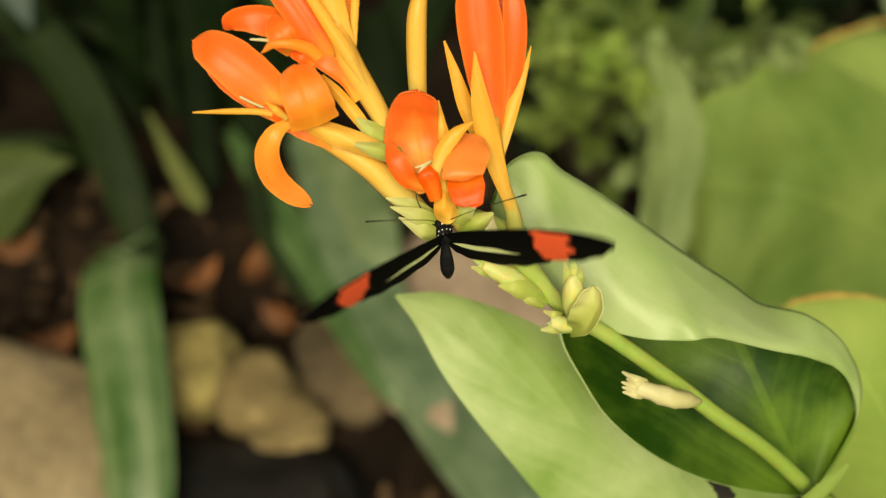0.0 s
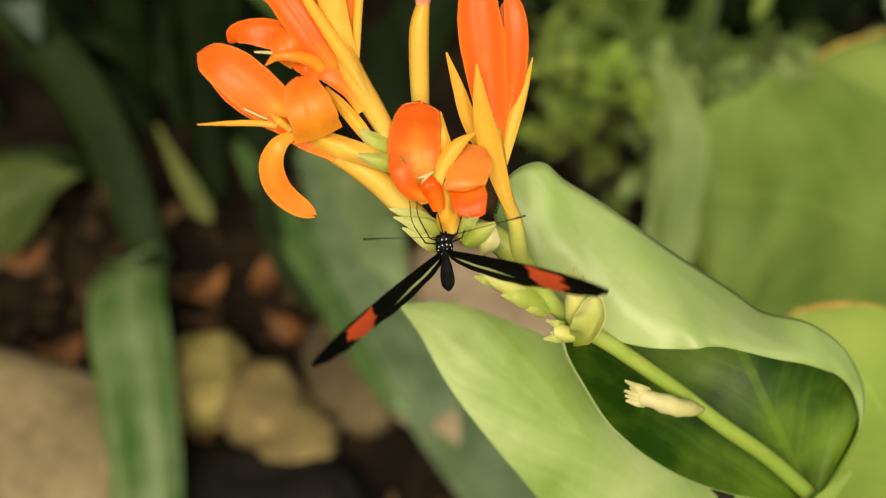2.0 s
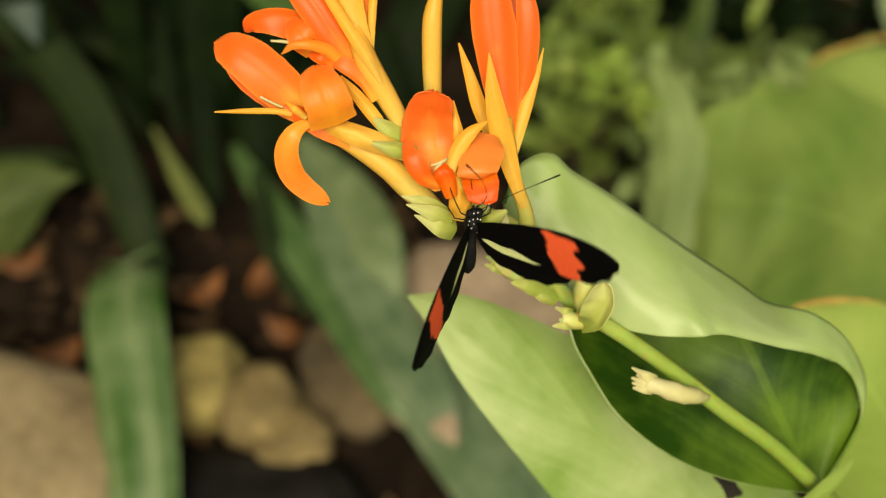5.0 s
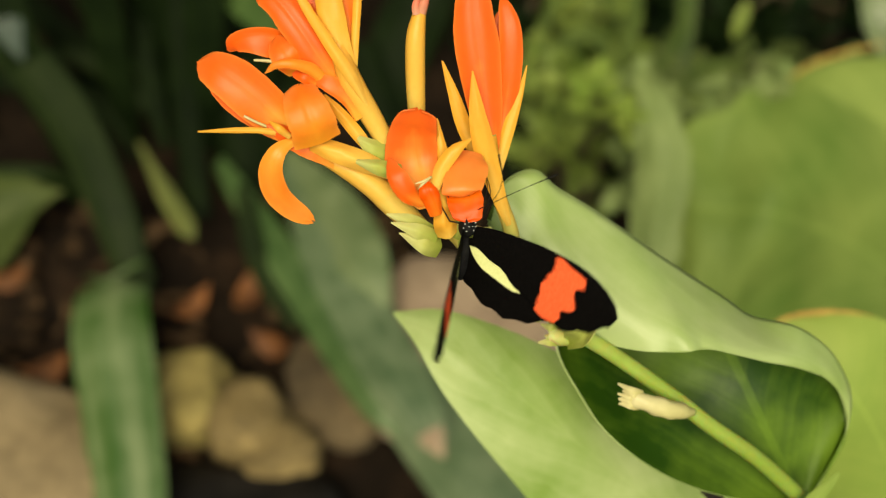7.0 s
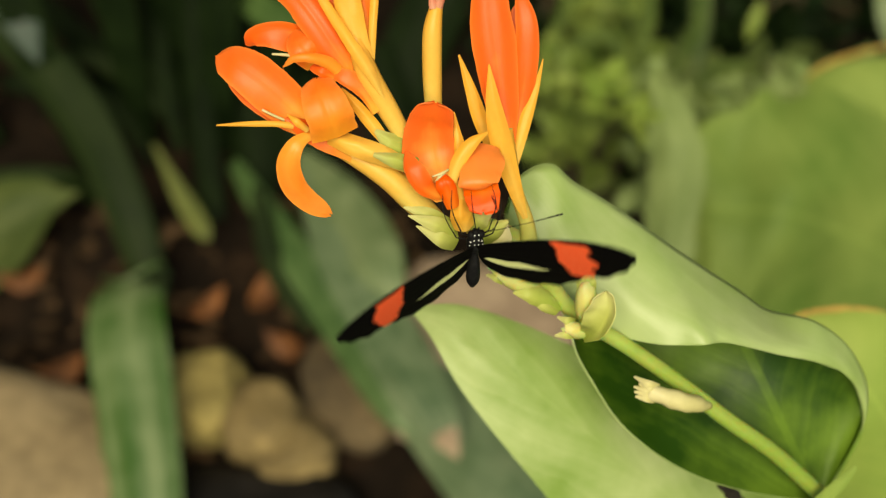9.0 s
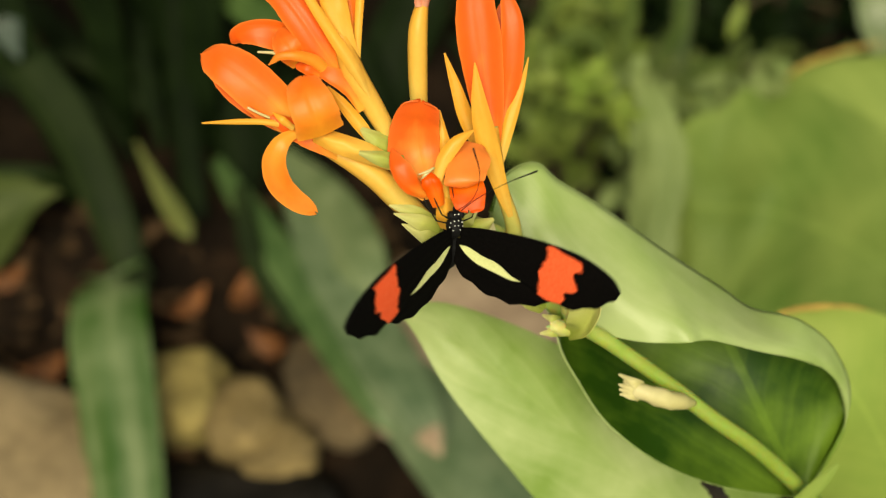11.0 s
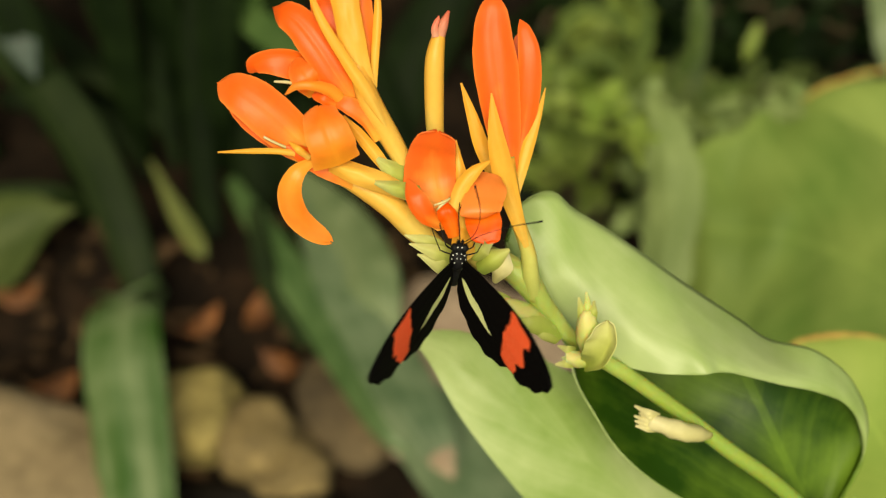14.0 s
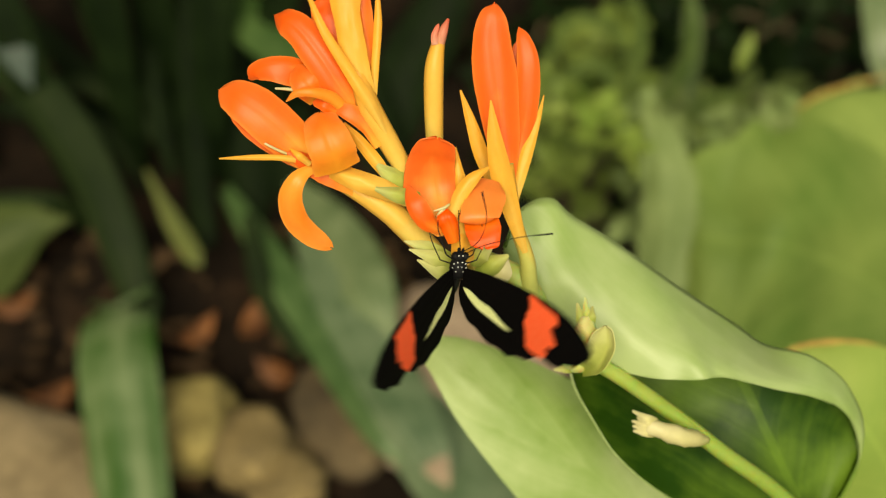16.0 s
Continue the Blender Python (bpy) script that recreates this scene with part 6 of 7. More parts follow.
        (15.5, pose(-0.00005, 0.13675, 0.54316, 68.9, 6.6, 2.3)),
        (15.6, pose(0.00005, 0.13687, 0.54336, 69.2, 8.7, 7.4)),
        (15.7, pose(-0.00001, 0.13699, 0.54356, 67.6, 4.5, -3.5)),
        (15.8, pose(0.00021, 0.13725, 0.54386, 68.2, 8.4, 5.8)),
        (15.9, pose(0.00007, 0.13737, 0.54406, 67.9, 8.6, 6.0)),
        (16.0, pose(-0.00048, 0.13729, 0.54411, 67.5, 8.7, 5.8)),
    ])
    for w in left_wings:
        walk(w, [
        (0.0, pose(-0.0011, 0.0003, 0.0008, 23.3, 30.9, -4.1)),
        (0.1, pose(-0.0011, 0.0003, 0.0008, 22.1, 18.1, -7.2)),
        (0.2, pose(-0.0011, 0.0003, 0.0008, 18.9, 19.3, -7.6)),
        (0.3, pose(-0.0011, 0.0003, 0.0008, 13.5, 33.7, -6.9)),
        (0.4, pose(-0.0011, 0.0003, 0.0008, 14.1, 43.3, 0.6)),
        (0.5, pose(-0.0011, 0.0003, 0.0008, 24.4, 62.7, 16.2)),
        (0.6, pose(-0.0011, 0.0003, 0.0008, 30.8, 68.9, 26.7)),
        (0.7, pose(-0.0011, 0.0003, 0.0008, 28.5, 59.5, 21.6)),
        (0.8, pose(-0.0011, 0.0003, 0.0008, 22.5, 50.9, 11.4)),
        (0.9, pose(-0.0011, 0.0003, 0.0008, 18.0, 39.6, 2.2)),
        (1.0, pose(-0.0011, 0.0003, 0.0008, 21.6, 31.8, -3.9)),
        (1.1, pose(-0.0011, 0.0003, 0.0008, 32.8, 21.8, -8.7)),
        (1.2, pose(-0.0011, 0.0003, 0.0008, 33.5, 18.4, -8.1)),
        (1.3, pose(-0.0011, 0.0003, 0.0008, 28.0, 28.2, -3.0)),
        (1.4, pose(-0.0011, 0.0003, 0.0008, 23.1, 35.6, 1.9)),
        (1.5, pose(-0.0011, 0.0003, 0.0008, 25.4, 45.3, 15.2)),
        (1.6, pose(-0.0011, 0.0003, 0.0008, 22.7, 51.6, 14.2)),
        (1.7, pose(-0.0011, 0.0003, 0.0008, 16.7, 58.6, 9.9)),
        (1.8, pose(-0.0011, 0.0003, 0.0008, 17.8, 56.4, 9.9)),
        (1.9, pose(-0.0011, 0.0003, 0.0008, 25.8, 43.6, 13.7)),
        (2.0, pose(-0.0011, 0.0003, 0.0008, 25.5, 37.2, 7.9)),
        (2.1, pose(-0.0011, 0.0003, 0.0008, 27.5, 27.1, -0.5)),
        (2.2, pose(-0.0011, 0.0003, 0.0008, 29.0, 21.5, -4.7)),
        (2.3, pose(-0.0011, 0.0003, 0.0008, 23.1, 32.9, -4.7)),
        (2.4, pose(-0.0011, 0.0003, 0.0008, 26.8, 43.7, 11.1)),
        (2.5, pose(-0.0011, 0.0003, 0.0008, -5.9, 72.1, -5.1)),
        (2.6, pose(-0.0011, 0.0003, 0.0008, -19.6, 77.9, -15.5)),
        (2.7, pose(-0.0011, 0.0003, 0.0008, -9.3, 80.6, -0.9)),
        (2.8, pose(-0.0011, 0.0003, 0.0008, -12.7, 78.3, -7.2)),
        (2.9, pose(-0.0011, 0.0003, 0.0008, 7.7, 61.8, -0.5)),
        (3.0, pose(-0.0011, 0.0003, 0.0008, 15.0, 50.5, -0.7)),
        (3.1, pose(-0.0011, 0.0003, 0.0008, 17.7, 33.7, -13.1)),
        (3.2, pose(-0.0011, 0.0003, 0.0008, 26.0, 23.5, -19.1)),
        (3.3, pose(-0.0011, 0.0003, 0.0008, 31.2, 13.8, -20.6)),
        (3.4, pose(-0.0011, 0.0003, 0.0008, 31.3, 14.2, -20.5)),
        (3.5, pose(-0.0011, 0.0003, 0.0008, 27.4, 16.2, -15.8)),
        (3.6, pose(-0.0011, 0.0003, 0.0008, 18.3, 28.4, -7.9)),
        (3.7, pose(-0.0011, 0.0003, 0.0008, 2.4, 56.7, -6.3)),
        (3.8, pose(-0.0011, 0.0002, 0.0008, -19.6, 77.9, -15.5)),
        (3.9, pose(-0.0011, 0.0002, 0.0008, -9.3, 80.6, -0.9)),
        (4.0, pose(-0.0011, 0.0001, 0.0008, -12.7, 78.3, -7.2)),
        (4.1, pose(-0.0011, 0.0001, 0.0008, 7.7, 61.8, -0.5)),
        (4.2, pose(-0.0011, 0.0000, 0.0008, 15.0, 50.5, -0.7)),
        (4.3, pose(-0.0011, -0.0000, 0.0008, 17.7, 33.7, -13.1)),
        (4.4, pose(-0.0011, -0.0001, 0.0008, 26.0, 23.5, -19.1)),
        (4.5, pose(-0.0011, -0.0001, 0.0008, 31.2, 13.8, -20.6)),
        (4.6, pose(-0.0011, -0.0002, 0.0008, 31.3, 14.2, -20.5)),
        (4.7, pose(-0.0011, -0.0002, 0.0008, 27.4, 16.2, -15.8)),
        (4.8, pose(-0.0011, -0.0003, 0.0008, 18.3, 28.4, -7.9)),
        (4.9, pose(-0.0011, -0.0003, 0.0008, 2.4, 56.7, -6.3)),
        (5.0, pose(-0.0011, -0.0004, 0.0008, 12.1, 54.9, 16.9)),
        (5.1, pose(-0.0011, -0.0004, 0.0008, 9.7, 46.8, 11.8)),
        (5.2, pose(-0.0011, -0.0005, 0.0008, 9.9, 33.4, 3.9)),
        (5.3, pose(-0.0011, -0.0005, 0.0008, 9.1, 26.5, 0.9)),
        (5.4, pose(-0.0011, -0.0006, 0.0008, 6.7, 24.9, -0.7)),
        (5.5, pose(-0.0011, -0.0006, 0.0008, 7.3, 31.6, -0.6)),
        (5.6, pose(-0.0011, -0.0007, 0.0008, 12.5, 46.7, 4.2)),
        (5.7, pose(-0.0011, -0.0007, 0.0008, -2.4, 56.9, -6.1)),
        (5.8, pose(-0.0011, -0.0008, 0.0008, -14.6, 62.3, -12.3)),
        (5.9, pose(-0.0011, -0.0008, 0.0008, -6.5, 72.0, 20.8)),
        (6.0, pose(-0.0011, -0.0008, 0.0008, 2.1, 66.6, 26.0)),
        (6.1, pose(-0.0011, -0.0008, 0.0008, 12.1, 54.9, 16.9)),
        (6.2, pose(-0.0011, -0.0008, 0.0008, 9.7, 46.8, 11.8)),
        (6.3, pose(-0.0011, -0.0008, 0.0008, 9.9, 33.4, 3.9)),
        (6.4, pose(-0.0011, -0.0008, 0.0008, 9.1, 26.5, 0.9)),
        (6.5, pose(-0.0011, -0.0008, 0.0008, 6.7, 24.9, -0.7)),
        (6.6, pose(-0.0011, -0.0008, 0.0008, 7.3, 31.6, -0.6)),
        (6.7, pose(-0.0011, -0.0008, 0.0008, 12.5, 46.7, 4.2)),
        (6.8, pose(-0.0011, -0.0008, 0.0008, -2.4, 56.9, -6.1)),
        (6.9, pose(-0.0011, -0.0008, 0.0008, -4.7, 64.4, 14.0)),
        (7.0, pose(-0.0011, -0.0008, 0.0008, 4.2, 60.6, 9.0)),
        (7.1, pose(-0.0011, -0.0008, 0.0008, 4.9, 48.0, 2.2)),
        (7.2, pose(-0.0011, -0.0008, 0.0008, 6.4, 35.7, 3.6)),
        (7.3, pose(-0.0011, -0.0008, 0.0008, 14.3, 34.0, 2.3)),
        (7.4, pose(-0.0011, -0.0008, 0.0008, 10.9, 42.7, 5.6)),
        (7.5, pose(-0.0011, -0.0008, 0.0008, -5.8, 58.2, 2.4)),
        (7.6, pose(-0.0011, -0.0008, 0.0008, 13.2, 65.7, 23.7)),
        (7.7, pose(-0.0011, -0.0008, 0.0008, 15.0, 68.1, 26.4)),
        (7.8, pose(-0.0011, -0.0008, 0.0008, 8.7, 60.3, 17.8)),
        (7.9, pose(-0.0011, -0.0008, 0.0008, 7.8, 49.0, 13.8)),
        (8.0, pose(-0.0011, -0.0008, 0.0008, 6.2, 43.3, 7.0)),
        (8.1, pose(-0.0011, -0.0008, 0.0008, 11.8, 29.4, 0.6)),
        (8.2, pose(-0.0011, -0.0008, 0.0008, 12.4, 25.6, -1.9)),
        (8.3, pose(-0.0011, -0.0008, 0.0008, 4.1, 30.3, -1.8)),
        (8.4, pose(-0.0011, -0.0008, 0.0008, 2.9, 37.7, 3.5)),
        (8.5, pose(-0.0011, -0.0008, 0.0008, 2.3, 51.4, -0.5)),
        (8.6, pose(-0.0011, -0.0008, 0.0008, -3.6, 61.8, -4.3)),
        (8.7, pose(-0.0011, -0.0008, 0.0008, -1.8, 60.5, -1.2)),
        (8.8, pose(-0.0011, -0.0008, 0.0008, 7.7, 51.6, 4.2)),
        (8.9, pose(-0.0011, -0.0008, 0.0008, 7.2, 40.5, -1.3)),
        (9.0, pose(-0.0011, -0.0008, 0.0008, 9.2, 33.4, -4.7)),
        (9.1, pose(-0.0011, -0.0008, 0.0008, 9.6, 22.8, -5.9)),
        (9.2, pose(-0.0011, -0.0008, 0.0008, 10.4, 25.0, -4.2)),
        (9.3, pose(-0.0011, -0.0008, 0.0008, 7.7, 37.5, 3.6)),
        (9.4, pose(-0.0011, -0.0008, 0.0008, 3.6, 46.8, 10.9)),
        (9.5, pose(-0.0011, -0.0008, 0.0008, 9.2, 62.5, 19.2)),
        (9.6, pose(-0.0011, -0.0008, 0.0008, -2.7, 70.3, 9.1)),
        (9.7, pose(-0.0011, -0.0008, 0.0008, 15.3, 68.7, 30.3)),
        (9.8, pose(-0.0011, -0.0008, 0.0008, 30.8, 66.9, 30.0)),
        (9.9, pose(-0.0011, -0.0008, 0.0008, 17.5, 56.1, 12.9)),
        (10.0, pose(-0.0011, -0.0008, 0.0008, 10.5, 47.2, 11.0)),
        (10.1, pose(-0.0011, -0.0008, 0.0008, 12.2, 37.4, 5.7)),
        (10.2, pose(-0.0011, -0.0008, 0.0008, 8.9, 44.7, 7.9)),
        (10.3, pose(-0.0011, -0.0008, 0.0008, 16.1, 65.0, 17.4)),
        (10.4, pose(-0.0011, -0.0008, 0.0008, 30.8, 72.2, 35.0)),
        (10.5, pose(-0.0011, -0.0008, 0.0008, 35.0, 72.3, 44.6)),
        (10.6, pose(-0.0011, -0.0008, 0.0008, 24.4, 66.7, 29.0)),
        (10.7, pose(-0.0011, -0.0008, 0.0008, 10.3, 53.3, 17.6)),
        (10.8, pose(-0.0011, -0.0008, 0.0008, 3.5, 43.9, 10.7)),
        (10.9, pose(-0.0011, -0.0008, 0.0008, 9.9, 37.7, 2.3)),
        (11.0, pose(-0.0011, -0.0008, 0.0008, 7.8, 43.0, 5.2)),
        (11.1, pose(-0.0011, -0.0008, 0.0008, 16.8, 55.2, 8.6)),
        (11.2, pose(-0.0011, -0.0008, 0.0008, 18.9, 63.3, 15.9)),
        (11.3, pose(-0.0011, -0.0008, 0.0008, 7.6, 59.6, 11.3)),
        (11.4, pose(-0.0011, -0.0008, 0.0008, 13.1, 51.0, 10.8)),
        (11.5, pose(-0.0011, -0.0008, 0.0008, 8.0, 42.2, 7.0)),
        (11.6, pose(-0.0011, -0.0008, 0.0008, 11.7, 40.5, 10.4)),
        (11.7, pose(-0.0011, -0.0008, 0.0008, 15.3, 47.3, 12.1)),
        (11.8, pose(-0.0011, -0.0008, 0.0008, 20.5, 61.4, 30.4)),
        (11.9, pose(-0.0011, -0.0008, 0.0008, 26.4, 49.8, 16.1)),
        (12.0, pose(-0.0011, -0.0008, 0.0008, 16.0, 39.8, 4.5)),
        (12.1, pose(-0.0011, -0.0008, 0.0008, 15.1, 26.0, -9.1)),
        (12.2, pose(-0.0011, -0.0008, 0.0008, 18.4, 27.0, -14.6)),
        (12.3, pose(-0.0011, -0.0008, 0.0008, 13.0, 36.6, -2.9)),
        (12.4, pose(-0.0011, -0.0008, 0.0008, 11.5, 46.7, 3.1)),
        (12.5, pose(-0.0011, -0.0008, 0.0008, 16.1, 62.7, 13.3)),
        (12.6, pose(-0.0011, -0.0008, 0.0008, 30.8, 66.9, 30.0)),
        (12.7, pose(-0.0011, -0.0008, 0.0008, 17.5, 56.1, 12.9)),
        (12.8, pose(-0.0011, -0.0008, 0.0008, 10.5, 47.2, 11.0)),
        (12.9, pose(-0.0011, -0.0008, 0.0008, 12.2, 37.4, 5.7)),
        (13.0, pose(-0.0011, -0.0008, 0.0008, 8.9, 44.7, 7.9)),
        (13.1, pose(-0.0011, -0.0008, 0.0008, 16.1, 65.0, 17.4)),
        (13.2, pose(-0.0011, -0.0008, 0.0008, 30.8, 72.2, 35.0)),
        (13.3, pose(-0.0011, -0.0008, 0.0008, 35.0, 72.3, 44.6)),
        (13.4, pose(-0.0011, -0.0008, 0.0008, 24.4, 66.7, 29.0)),
        (13.5, pose(-0.0011, -0.0008, 0.0008, 10.3, 53.3, 17.6)),
        (13.6, pose(-0.0011, -0.0008, 0.0008, 3.5, 43.9, 10.7)),
        (13.7, pose(-0.0011, -0.0008, 0.0008, 9.9, 37.7, 2.3)),
        (13.8, pose(-0.0011, -0.0008, 0.0008, 7.8, 43.0, 5.2)),
        (13.9, pose(-0.0011, -0.0008, 0.0008, 16.8, 55.2, 8.6)),
        (14.0, pose(-0.0011, -0.0008, 0.0008, 18.9, 63.3, 15.9)),
        (14.1, pose(-0.0011, -0.0008, 0.0008, 7.6, 59.6, 11.3)),
        (14.2, pose(-0.0011, -0.0008, 0.0008, 13.1, 51.0, 10.8)),
        (14.3, pose(-0.0011, -0.0008, 0.0008, 8.0, 42.2, 7.0)),
        (14.4, pose(-0.0011, -0.0008, 0.0008, 11.7, 40.5, 10.4)),
        (14.5, pose(-0.0011, -0.0008, 0.0008, 15.3, 47.3, 12.1)),
        (14.6, pose(-0.0011, -0.0008, 0.0008, 18.7, 56.2, 17.2)),
        (14.7, pose(-0.0011, -0.0008, 0.0008, 28.0, 68.2, 27.9)),
        (14.8, pose(-0.0011, -0.0008, 0.0008, 19.9, 68.8, 28.9)),
        (14.9, pose(-0.0011, -0.0008, 0.0008, 13.5, 55.2, 15.8)),
        (15.0, pose(-0.0011, -0.0008, 0.0008, 17.5, 41.0, 10.8)),
        (15.1, pose(-0.0011, -0.0008, 0.0008, 10.1, 34.8, 5.7)),
        (15.2, pose(-0.0011, -0.0008, 0.0008, 11.1, 34.7, 0.2)),
        (15.3, pose(-0.0011, -0.0008, 0.0008, 8.6, 38.5, 5.6)),
        (15.4, pose(-0.0011, -0.0008, 0.0008, 16.4, 46.8, 8.3)),
        (15.5, pose(-0.0011, -0.0008, 0.0008, 13.2, 51.9, 12.6)),
        (15.6, pose(-0.0011, -0.0008, 0.0008, 7.3, 48.6, 10.7)),
        (15.7, pose(-0.0011, -0.0008, 0.0008, 19.2, 41.7, 8.7)),
        (15.8, pose(-0.0011, -0.0008, 0.0008, 10.7, 35.3, 10.6)),
        (15.9, pose(-0.0011, -0.0008, 0.0008, 12.2, 40.2, 12.9)),
        (16.0, pose(-0.0011, -0.0008, 0.0008, 5.4, 57.7, 10.6)),
        ])
